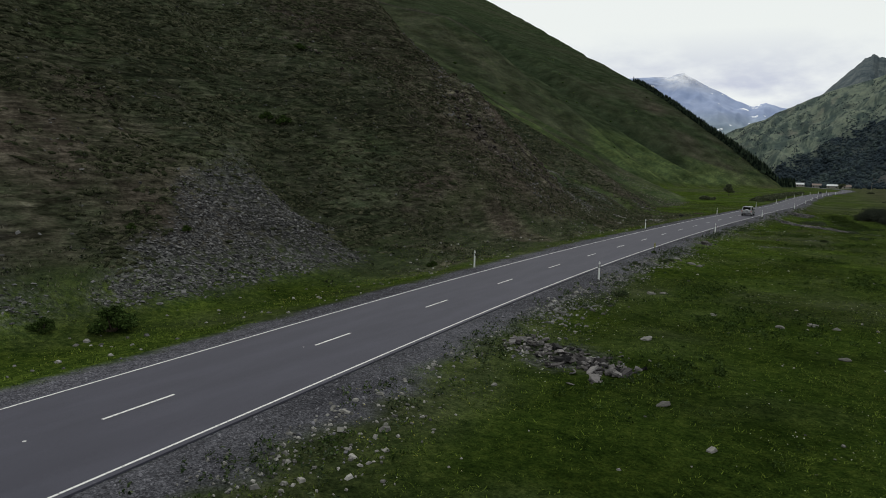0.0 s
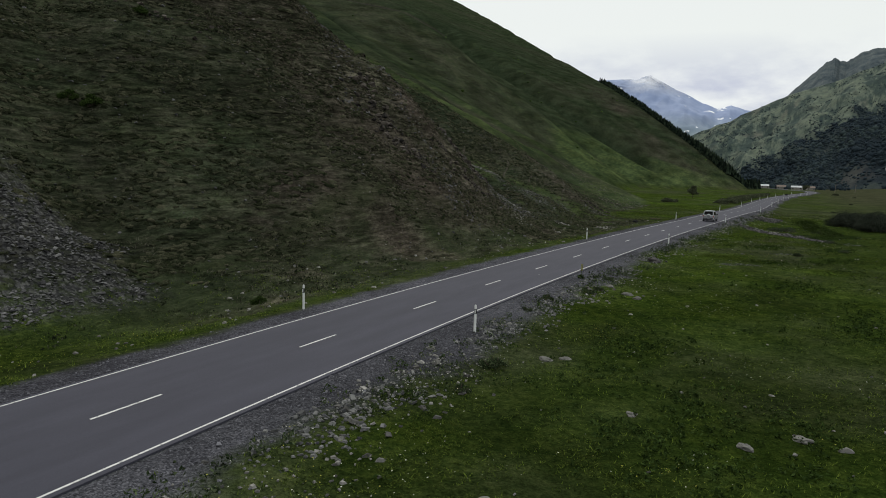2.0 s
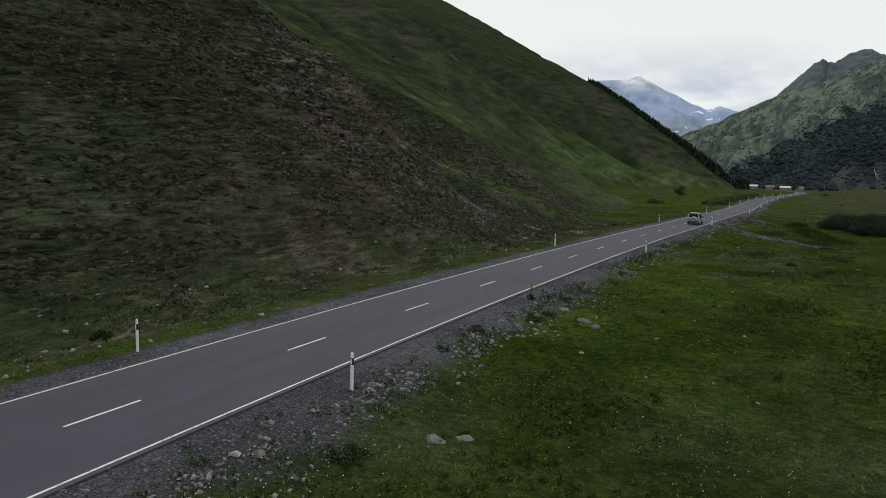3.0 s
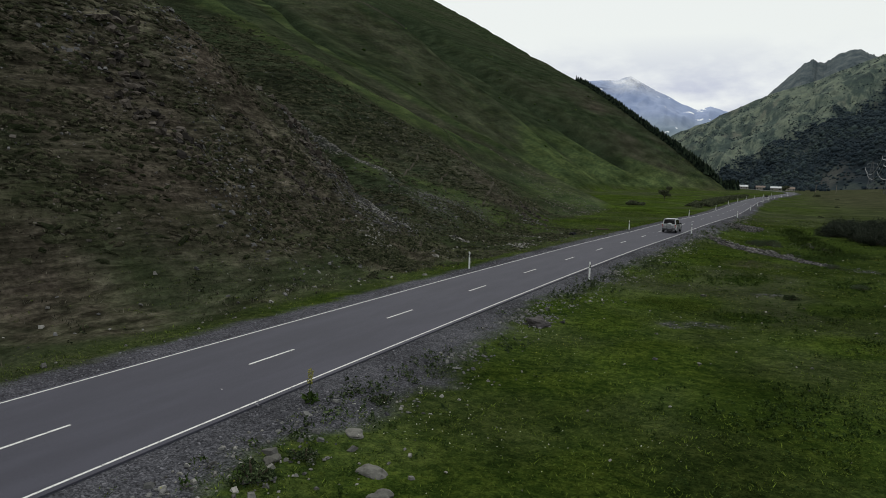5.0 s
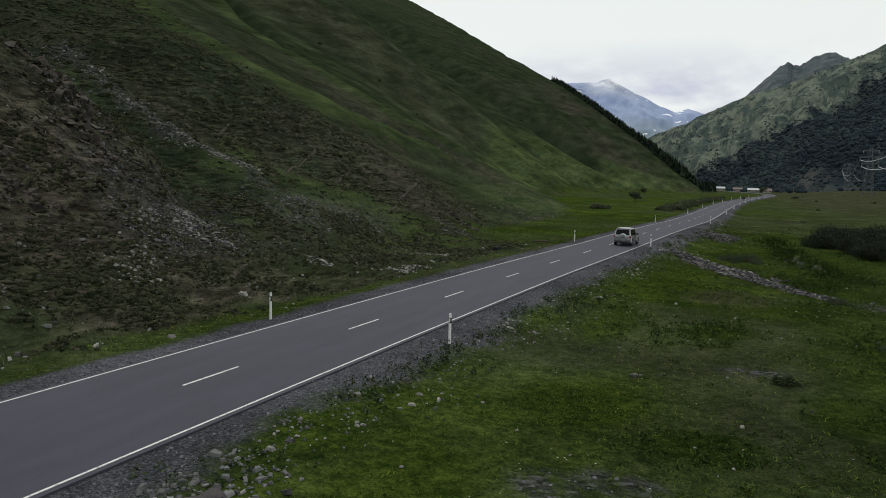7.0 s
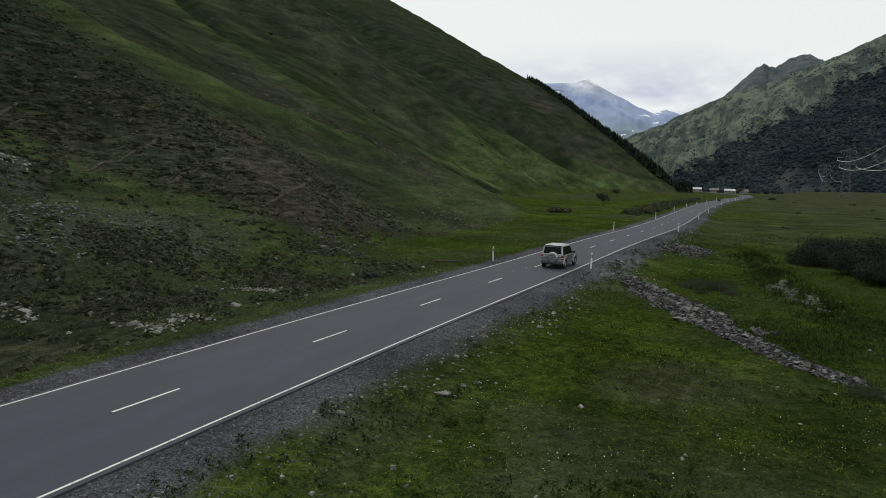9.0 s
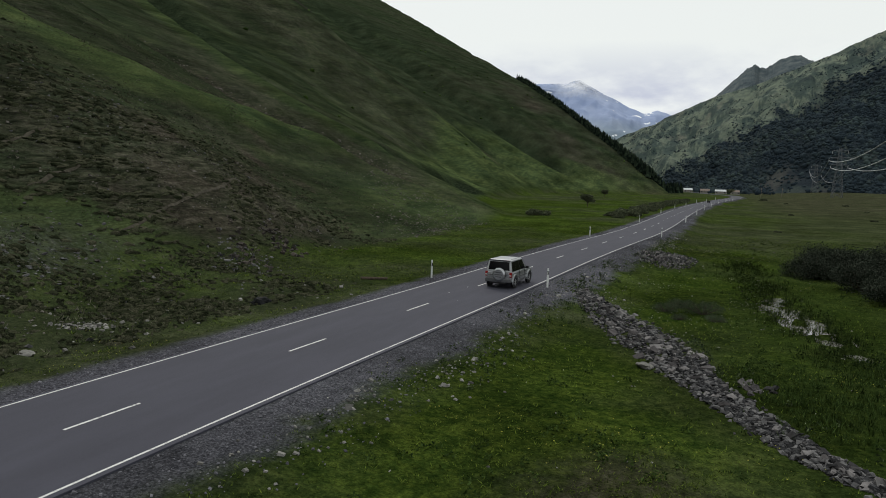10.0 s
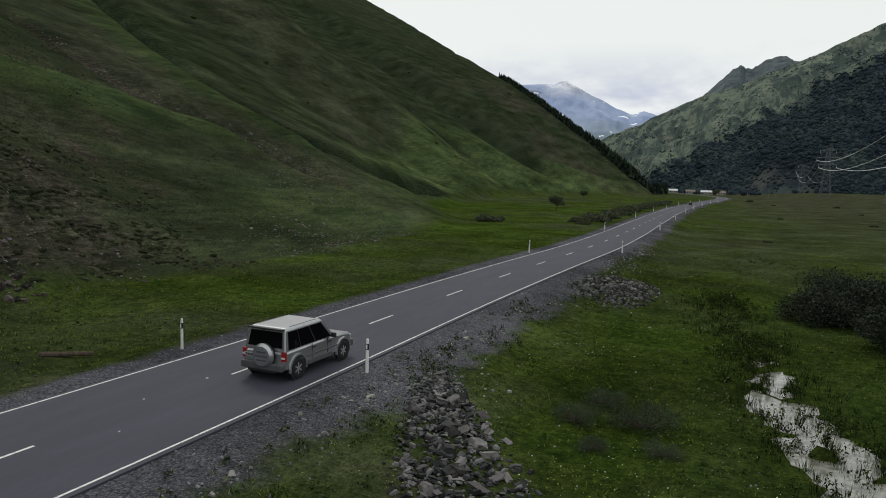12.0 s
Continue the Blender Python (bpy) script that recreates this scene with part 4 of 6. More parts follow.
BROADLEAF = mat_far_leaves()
YELLOW_HERB = mat_leaf("yellow_green_herbs", (0.0396, 0.060, 0.011), (0.0792, 0.106, 0.021), spread=0.6)
WEED = mat_leaf("roadside_weeds", (0.022, 0.036, 0.016), (0.062, 0.080, 0.040))
PETAL_WHITE = mat_plain("white_petals", (0.62, 0.62, 0.56), 0.7, 0.2)
PETAL_YELLOW = mat_plain("yellow_petals", (0.26, 0.25, 0.04), 0.7, 0.2)
BARK = mat_plain("grey_brown_bark", (0.070, 0.055, 0.042), 0.9, 0.1, 0.3, 9.0)
SCREE = mat_stone("scree_stone", (0.014, 0.014, 0.016), (0.165, 0.163, 0.164))
SPUR_STONE = mat_stone("spur_stone", (0.024, 0.022, 0.020), (0.175, 0.158, 0.140))
PEBBLE = mat_stone("shoulder_gravel", (0.045, 0.045, 0.053), (0.185, 0.184, 0.206))
SHOULDER_STONE = mat_stone("shoulder_stone", (0.040, 0.041, 0.042), (0.190, 0.190, 0.186))
PALE = mat_stone("pale_loose_stone", (0.045, 0.044, 0.042), (0.290, 0.282, 0.262))
BLOCK = mat_stone("grey_violet_block", (0.009, 0.010, 0.011), (0.196, 0.185, 0.184), island=False, mid=(0.066, 0.060, 0.061))
FIELD_STONE = mat_stone("pale_field_stone", (0.080, 0.078, 0.070), (0.200, 0.196, 0.180), island=False)
CRAG = mat_stone("dark_crag_rock", (0.016, 0.014, 0.013), (0.090, 0.077, 0.064), island=False)
BLOCK_JOINED = mat_stone("grey_violet_rubble", (0.006, 0.006, 0.007), (0.165, 0.160, 0.160), mid=(0.042, 0.042, 0.045))

# ---- scree and loose stone ----
sx, sy = scatter(210000, -60, -26, -12, 130, lambda x, y: scree_at(x, y, uphill(x, y)) ** 1.5 * np.clip(0.55 + 0.9 * fractal(x / 2.5, y / 2.5, 301, 3), 0.05, 1))
ss = rng.gamma(2.2, 0.045, len(sx)) + 0.06
tagged(shards("scree", sx, sy, height(sx, sy) + 0.03, ss, 0.30, SCREE), "grey broken scree stones lying on the hillside foot", "stones", kind="stuff")
sx, sy = scatter(16000, -70, -24, -5, 160, lambda x, y: np.maximum(step(0.5, 3, uphill(x, y)), step(-6, -8, off_road(x, y)) * step(56, 64, y) * step(140, 130, y)) * np.clip(0.10 + 0.75 * fractal(x / 4, y / 4, 305, 4), 0, 1))
tagged(shards("slope_stones", sx, sy, height(sx, sy) + 0.02, np.minimum(rng.gamma(2.5, 0.05, len(sx)) + 0.05, 0.32), 0.5, SCREE), "small grey stones strewn over the grassy slope", "stones", kind="stuff")
sx, sy = scatter(60000, -24, -7, 3, 215, lambda x, y: np.maximum(step(3.05, 3.35, off_road(x, y)) * step(7.2, 4.6, off_road(x, y)), 0.8 * step(-3.05, -3.4, off_road(x, y)) * step(-4.9, -4.2, off_road(x, y))))
tagged(shards("shoulder_gravel", sx, sy, height(sx, sy) + 0.01 + 0.03 * (np.abs(off_road(sx, sy)) < HALF_ROAD), rng.gamma(2.0, 0.018, len(sx)) + 0.022, 0.6, PEBBLE), "dark grey crushed gravel along the road shoulder", "gravel", kind="stuff")
sx, sy = scatter(85000, -16, 6, 3, 205, lambda x, y: step(4.0, 5.0, off_road(x, y)) * np.clip(step(9.0, 4.8, off_road(x, y)) * (0.30 + 1.3 * fractal(x / 2.2, y / 4, 311, 4)) * (0.45 + 0.55 * step(80, 60, y)) + 0.25 * step(8, 5, off_road(x, y)) * np.clip(0.2 + fractal(x / 2, y / 2, 313, 3), 0, 1) + 0.006, 0, 1))
tagged(shards("pale_stones", sx, sy, height(sx, sy) + 0.02, rng.gamma(1.8, 0.04, len(sx)) + 0.035, 0.5, PALE), "pale loose stones scattered in the grass by the road", "stones", kind="stuff")
sx, sy = scatter(500, -30, -21, 3, 140, lambda x, y: step(-4.8, -5.4, off_road(x, y)) * step(3, 0, uphill(x, y)) * 0.7)
tagged(shards("pale_stones", sx, sy, height(sx, sy) + 0.03, rng.gamma(2.2, 0.045, len(sx)) + 0.06, 0.5, PALE), "pale loose stones in the grass strip below the slope", "stones", kind="stuff")


sx, sy = scatter(16000, -15, -8, 30, 82, lambda x, y: step(4.2, 4.8, off_road(x, y)) * step(7.2, 5.8, off_road(x, y)) * np.clip(0.22 + 1.4 * fractal(x / 1.6, y / 2.5, 337, 3), 0, 0.7))
tagged(shards("shoulder_stones", sx, sy, height(sx, sy) + 0.02, np.minimum(rng.gamma(2.0, 0.045, len(sx)) + 0.04, 0.3), 0.45, SHOULDER_STONE), "pale broken stones heaped along the outer road shoulder", "stones", kind="stuff")
BALD_SPOTS = ((-6.4, 84.4, 1.2, 1.0), (-4.9, 85.4, 1.6, 0.6), (-2.0, 97.5, 1.2, 0.6), (4.6, 117.5, 1.5, 2.0), (-9.0, 26.5, 2.6, 2.6))
sx, sy = scatter(26000, -12, 8, 22, 122, lambda x, y: 0.35 * np.maximum.reduce([step(1.3, 0.3, np.hypot((x - a) / p, (y - b) / q) + 0.5 * fractal(x, y, 333, 3)) for a, b, p, q in BALD_SPOTS]))
tagged(shards("bald_spot_stones", sx, sy, height(sx, sy) + 0.015, rng.gamma(2.0, 0.03, len(sx)) + 0.03, 0.5, PEBBLE), "small grey stones in bare spots of the meadow", "stones", kind="stuff")
PALE_SPOTS = ((-33.4, 99.0, 1.7), (-33.8, 102.5, 2.0), (-36.0, 104.5, 1.3), (-45.2, 120.5, 1.7), (-48.2, 119.6, 1.9), (-50.5, 118.2, 1.6), (-53.0, 118.1, 1.4), (-57.0, 118.0, 1.5), (-61.5, 118.0, 1.5), (-66.0, 119.0, 1.2), (-29.6, 93.3, 1.8), (-31.0, 95.5, 1.2), (-48.0, 194.0, 3.0), (-47.0, 206.0, 3.5), (-30.0, 110.0, 1.2), (-24.9, 112.5, 1.3), (-25.1, 114.6, 1.3), (-26.5, 122.0, 1.4))
STONY_APRON = ((-37, 116, 4.0), (-34, 123, 5.0), (-36, 131, 4.0), (-29, 121, 4.0), (-28.5, 130, 3.0), (-27, 114, 2.5), (-43, 138, 3.0), (-52, 204, 4.0), (-47, 208, 3.0), (-37, 178, 4.0), (-38, 190, 5.0), (-38, 204, 4.0))


def in_pale(x, y):
    return np.maximum.reduce([step(1.2, 0.2, np.hypot(x - a, y - b) / c + 0.5 * fractal(x / 1.5, y / 1.5, 331, 3)) for a, b, c in PALE_SPOTS])


sx, sy = scatter(175000, -72, -23.5, 90, 211, lambda x, y: 0.8 * in_pale(x, y) * step(190, 130, y))
tagged(shards("pale_scree", sx, sy, height(sx, sy) + 0.02, rng.gamma(2.2, 0.045, len(sx)) + 0.06, 0.5, PALE), "pale stone spilled down the slope", "stones", kind="stuff")
sx, sy = scatter(60000, -58, -24, 108, 218, lambda x, y: (0.16 + 0.08 * step(165, 180, y)) * np.maximum(step(1, 3, uphill(x, y)), step(140, 132, y)) * np.maximum.reduce([step(1.3, 0.2, np.hypot(x - a, y - b) / (c * (1 + 0.9 * step(165, 180, y))) + 0.6 * fractal(x / 2, y / 2, 335, 3)) for a, b, c in STONY_APRON]))
tagged(shards("apron_stones", sx, sy, height(sx, sy) + 0.015, (rng.gamma(2.0, 0.038, len(sx)) + 0.04) * (1 + 0.4 * step(160, 185, sy)), 0.4, SPUR_STONE), "grey-brown stones dotted over the grassy foot of the slope", "stones", kind="stuff")
sx, sy = scatter(22000, -56, -27, 66, 108, lambda x, y: step(1, 3, uphill(x, y)) * np.clip(0.16 + 0.8 * fractal(x / 2.2, y / 2.2, 339, 4), 0, 1))
tagged(shards("spur_stones", sx, sy, height(sx, sy) + 0.015, rng.gamma(2.0, 0.035, len(sx)) + 0.04, 0.5, SPUR_STONE, tilt=0.7), "brown and grey broken stones strewn over the eroded spur", "stones", kind="stuff")
sx, sy = scatter(9000, -54, -31, 132, 166, lambda x, y: step(1, 3, uphill(x, y)) * step(15, 4, from_line(x, y, SCRUB_FACE)) * np.clip(0.12 + 0.9 * fractal(x / 2.2, y / 2.2, 341, 4), 0, 1))
tagged(shards("spur_stones", sx, sy, height(sx, sy) + 0.015, rng.gamma(2.0, 0.04, len(sx)) + 0.04, 0.5, SPUR_STONE, tilt=0.7), "brown broken stones strewn over the scrubby slope", "stones", kind="stuff")
sx, sy = scatter(14000, -130, -58, 190, 224, lambda x, y: step(6.0, 1.0, from_line(x, y, GULLIES[2][0]) + 2.5 * fractal(x / 4, y / 4, 343, 3)) * 0.6)
tagged(shards("scar_stones", sx, sy, height(sx, sy) + 0.02, rng.gamma(2.0, 0.08, len(sx)) + 0.08, 0.5, SPUR_STONE, tilt=0.7), "brown broken stones lying in the eroded gully", "stones", kind="stuff")
# rocky ledges on the spurs
LEDGES = (((-73, 121), (-64, 116), (-55, 110), (-44, 103), (-40, 100)), ((-57, 90), (-48, 84), (-44, 79)), ((-45, 89), (-36, 84), (-31, 82)), ((-35.5, 142), (-31.5, 140)))
lx, ly = scatter(60000, -70, -28, 72, 152, lambda x, y: np.maximum.reduce([step(3.2, 0.0, from_line(x, y, c) + 1.6 * fractal(x / 3, y / 3, 321, 4)) for c in LEDGES]) * 0.42)
tagged(shards("rock_ledges", lx, ly, height(lx, ly) + 0.02, np.minimum(rng.gamma(2.0, 0.06, len(lx)) + 0.06, 0.4), 0.6, SCREE, tilt=0.5), "dark broken rock ledges breaking through the slope", "rocks", kind="stuff")


# ---- heaps of blocks ----
def block_mesh(k, flat, material=None):
    """One rough block, about 1 m long."""
    r = random.Random(k)
    bm = bmesh.new()
    bmesh.ops.create_cube(bm, size=1)
    bmesh.ops.subdivide_edges(bm, edges=bm.edges[:], cuts=1, use_grid_fill=True)
    for v in bm.verts:
        d = v.co.normalized()
        v.co = v.co.lerp(d * 0.62, 0.2 if flat > 0.32 else 0.08)
        v.co += Vector((r.uniform(-1, 1), r.uniform(-1, 1), r.uniform(-1, 1))) * (0.24 if material else 0.14)
        v.co.x *= 1.05
        v.co.y *= 0.72
        v.co.z *= flat
    me = bpy.data.meshes.new("stone")
    bm.to_mesh(me)
    bm.free()
    me.materials.append(material or BLOCK)
    return me


BLOCKS = [block_mesh(k, f) for k, f in enumerate((0.5, 0.42, 0.6, 0.35, 0.55, 0.28, 0.48, 0.66))]
CRAGS = [block_mesh(40 + k, f, CRAG) for k, f in enumerate((0.55, 0.7, 0.45, 0.8, 0.62))]
SLABS = [block_mesh(20 + k, f) for k, f in enumerate((0.16, 0.2, 0.24, 0.3))]


def heap(name, places, label, meshes, category="stone heap"):
    """A thing of loose blocks: places are x, y, lift, size."""
    x0, y0 = places[0][:2]
    root = empty(name, pose(x0, y0, float(height(x0, y0))))
    inv = root.matrix_basis.inverted()
    for k, (x, y, lift, size) in enumerate(places):
        ob = new("stone", meshes[k % len(meshes)])
        ob.parent = root
        ob.matrix_basis = inv @ pose(x, y, float(height(x, y)) + lift, random.uniform(-30, 30), random.uniform(-30, 30), random.uniform(0, 360)) @ Matrix.Diagonal((size, size, size, 1))
    return tagged(root, label, category)


def along_bank(n, lo, hi):
    k = rng.uniform(0, len(BANK) - 1.001, n)
    i = k.astype(int)
    p = np.array(BANK)
    c = p[i] * (1 - (k - i))[:, None] + p[i + 1] * (k - i)[:, None]
    w = np.interp(k, range(len(BANK)), BANK_HALF)
    q = np.clip(rng.uniform(-1, 1, n) + rng.normal(0, 0.12, n), -1.25, 1.25)
    return c[:, 0] + 0.9 * q * w, c[:, 1] + 0.4 * q * w + rng.normal(0, 0.15, n), 0.16 * np.clip(1 - np.abs(q), 0, 1) * rng.uniform(0.2, 1, n), lo + (hi - lo) * rng.uniform(0, 1, n) ** 1.6


bank_places = [(x, y, lift, size * (1.0 if y > 130 else 0.7)) for x, y, lift, size in zip(*along_bank(299, 0.16, 0.50))]
heap("stone_bank", bank_places, "long bank of grey-violet rubble stones lining a ditch", BLOCKS + SLABS, "stone bank")
bx, by, bl, bs = along_bank(4200, 0.08, 0.30)
tagged(shards("bank_rubble", bx, by, height(bx, by) + bl * 0.6 + 0.03, bs, 0.38, BLOCK_JOINED, tilt=0.8), "small rubble between the stones of the bank", "rubble", kind="stuff")
a, r = rng.uniform(0, 2 * np.pi, 150), np.sqrt(rng.uniform(0, 1, 150))
heap("stone_heap", list(zip(-7.0 + 2.5 * r * np.cos(a), 174 + 5.5 * r * np.sin(a), 0.22 * (1 - r) ** 0.7, 0.14 + 0.3 * rng.uniform(0, 1, 150) ** 2)), "low heap of grey stones beside the road embankment", BLOCKS)
a, r = rng.uniform(0, 2 * np.pi, 900), np.sqrt(rng.uniform(0, 1.3, 900))
hx, hy = -7.0 + 2.6 * r * np.cos(a), 174 + 5.6 * r * np.sin(a)
tagged(shards("heap_rubble", hx, hy, height(hx, hy) + np.clip(0.22 * (1 - r), 0, 1) + 0.03, rng.uniform(0.08, 0.24, 900), 0.55, BLOCK_JOINED, tilt=0.7), "small rubble of the stone heap", "rubble", kind="stuff")
heap("stone_cluster", [(-0.5 + 0.5 * rng.normal(), 128.5 + 0.5 * rng.normal(), 0.03, rng.uniform(0.12, 0.34)) for k in range(26)], "small cluster of grey stones in wet grass", BLOCKS)
slab_places = []
for k in range(190):
    u, w = rng.uniform(0, 1), rng.normal(0, 0.62)
    slab_places.append((-11.6 + 5.2 * u + 0.5 * w, 27.6 - 2.6 * u + w, max(0.0, 0.14 - 0.16 * abs(w)) * rng.uniform(0.2, 1) + 0.02, rng.uniform(0.3, 0.6) if k < 26 else rng.uniform(0.08, 0.30)))
heap("slab_heap", slab_places, "scattered heap of flat grey rock slabs in the grass", SLABS + BLOCKS[:3])


def boulder(x, y, size, flat, seed, label, name="boulder", turn=0.0, material=None):
    bm = bmesh.new()
    bmesh.ops.create_icosphere(bm, subdivisions=3, radius=0.5)
    for v in bm.verts:
        p = v.co.copy()
        v.co *= 1 + 0.55 * noise.noise(p * 2.2 + Vector((seed, 0, 0))) + 0.18 * noise.noise(p * 6 + Vector((0, seed, 0)))
        v.co.z *= flat
    ob = part(name, bm, material or BLOCK)
    ob.matrix_basis = pose(x, y, float(height(x, y)) + 0.16 * size * flat, 8, 5, turn) @ Matrix.Diagonal((size, size * 0.75, size, 1))
    return tagged(ob, label, "boulder")


boulder(-12.0, 79.6, 1.15, 0.55, 3.0, "large grey boulder lying at the edge of the road shoulder", turn=70)
boulder(-24.4, 131.0, 0.95, 0.6, 5.0, "brown rounded boulder on the grass strip", turn=20)
for k, (x, y, s) in enumerate(((-9.6, 43.9, 0.55), (-9.0, 44.4, 0.4), (-5.3, 39.3, 0.4), (-2.0, 38.5, 0.5), (-0.6, 40.0, 0.55), (0.8, 33.0, 0.45), (-4.4, 22.8, 0.5), (-7.0, 31.5, 0.6), (-12.6, 61.0, 0.5), (-11.9, 63.5, 0.55), (-10.4, 62.0, 0.7), (-9.6, 61.0, 0.6), (-25.0, 118.0, 0.6), (-4.5, 129.6, 0.8), (-10.6, 110.5, 0.6), (-6.0, 95.0, 0.5))):
    boulder(x, y, s, 0.36, 7.0 + k, "weathered grey field stone half sunk in grass", "field_stone", turn=37 * k, material=FIELD_STONE)


def outcrop(course, half, n, lo, hi, label):
    """Broken rock standing out of the slope along a line, with rubble at its foot."""
    p = np.array(course, float)
    k = rng.uniform(0, len(p) - 1.001, n)
    i = k.astype(int)
    c = p[i] * (1 - (k - i))[:, None] + p[i + 1] * (k - i)[:, None] + rng.normal(0, half, (n, 2)) * np.array([0.8, 1.0])
    size = lo + (hi - lo) * rng.uniform(0, 1, n) ** 2.2
    order = np.argsort(-size)
    heap("rock_outcrop", [(float(c[j, 0]), float(c[j, 1]), 0.02 * float(size[j]), float(size[j])) for j in order], label, CRAGS, "rock outcrop")


outcrop(((-49, 103.5), (-45, 101.5), (-42.5, 100.5), (-40, 99.8), (-37.5, 99.5)), 0.9, 260, 0.10, 0.75, "dark grey broken rock outcrop on the crest of the spur")
outcrop(((-46, 85), (-42.5, 82), (-40, 80.5), (-38, 80.8), (-35, 82)), 1.0, 240, 0.10, 0.65, "dark jagged rock outcrop in the brown spur")
outcrop(((-39, 90), (-36, 91), (-33.6, 91.8)), 0.9, 120, 0.10, 0.5, "small broken rock outcrop low on the spur")
outcrop(((-37.5, 149.5), (-35, 148.5), (-33.0, 146.6)), 0.8, 110, 0.08, 0.45, "dark rock bluff at the foot of the scrubby slope")
outcrop(((-37.6, 145), (-34.6, 142.8), (-32.2, 140.4)), 0.7, 100, 0.08, 0.45, "dark rocky bluff above the grass strip")
outcrop(((-58, 60), (-53, 64), (-50, 67)), 1.0, 60, 0.10, 0.45, "low grey rocks in the grassy bowl")


def fallen_log():
    bm = bmesh.new()
    cone(bm, 0.11, 0.08, 1.8, pose(0, 0, 0.1, 0, 90, 0), 9)
    for v in bm.verts:
        v.co += Vector((0, 0.06 * math.sin(v.co.x * 2), 0.02 * math.sin(v.co.x * 5)))
    root = part("fallen_log", bm, BARK)
    root.matrix_basis = pose(-23.2, 141.6, float(height(-23.2, 141.6)) + 0.02, 0, 0, 35)
    return tagged(root, "weathered brown log lying on the grass", "log")


fallen_log()

# ---- water ----
WATER = Nodes("shallow_water", 0.06, 0.5)
WATER.color(WATER.ramp(WATER.noise(2.5, 4), (0.35, (0.10, 0.10, 0.085)), (0.65, (0.24, 0.24, 0.21))))
WATER.bump(WATER.noise(6.0, 3), 0.05, 0.02)


def water_sheet():
    xs, ys = np.linspace(-3, 9, 25), np.linspace(122, 180, 60)
    x, y = np.meshgrid(xs, ys)
    k = np.arange(x.size).reshape(x.shape)
    q = np.stack([k[:-1, :-1], k[:-1, 1:], k[1:, 1:], k[1:, :-1]], -1).reshape(-1, 4)
    ob = from_arrays("water", np.stack([x, y, np.full_like(x, WATER_Z)], -1).reshape(-1, 3), q, WATER.mat, smooth=True)
    return tagged(ob, "shallow puddle reflecting the white sky", "water", kind="structure")


water_sheet()

# ---- grass and herbs ----
def meadow_keep(x, y):
    o, u = off_road(x, y), uphill(x, y)
    side = np.maximum(step(3.9, 6.0, o + 1.0 * fractal(x / 1.5, y / 1.5, 401, 3) + 0.9 * fractal(x / 6, y / 6, 71, 3)), step(-4.3, -5.2, o) * step(4, 1, u) * (1 - 0.7 * step(56, 64, y) * step(138, 128, y) * step(-5.5, -7.5, o)))
    dry = step(0.6, 1.1, bank_dist(x, y)) * step(0.8, 1.1, heap_dist(x, y)) * (1 - near_pond(x, y) * 0.95)
    return side * dry * np.clip(0.55 + 0.8 * fractal(x / 3.0, y / 3.0, 403, 3), 0.12, 1)


tx, ty = scatter(115000, -33, 13, 6, 120, meadow_keep)
tufts("meadow_grass", tx, ty, rng.uniform(0.04, 0.11, len(tx)), 6, 0.04, 0.16, 2.4, GRASS, "short green meadow grass")
tx, ty = scatter(70000, -42, 14, 120, 215, meadow_keep)
tufts("meadow_grass", tx, ty, rng.uniform(0.05, 0.13, len(tx)), 5, 0.05, 0.18, 2.2, GRASS, "short green meadow grass")


def hill_keep(x, y):
    u = uphill(x, y)
    z = height(x, y)
    terrace = 0.5 + 1.2 * fractal((y + 0.25 * x) / 4.2, z / 0.95, 27, 3, 0.55)
    rough_verge = step(-6.0, -7.6, off_road(x, y)) * step(34, 46, y) * step(150, 136, y)
    return np.maximum(step(0.5, 2.5, u), rough_verge) * (1 - 0.8 * scree_at(x, y, u)) * (1 - 0.9 * in_pale(x, y)) * np.clip(0.15 + 0.75 * terrace + 0.6 * fractal(x / 2.5, y / 2.5, 413, 3) - 0.25, 0.03, 1)


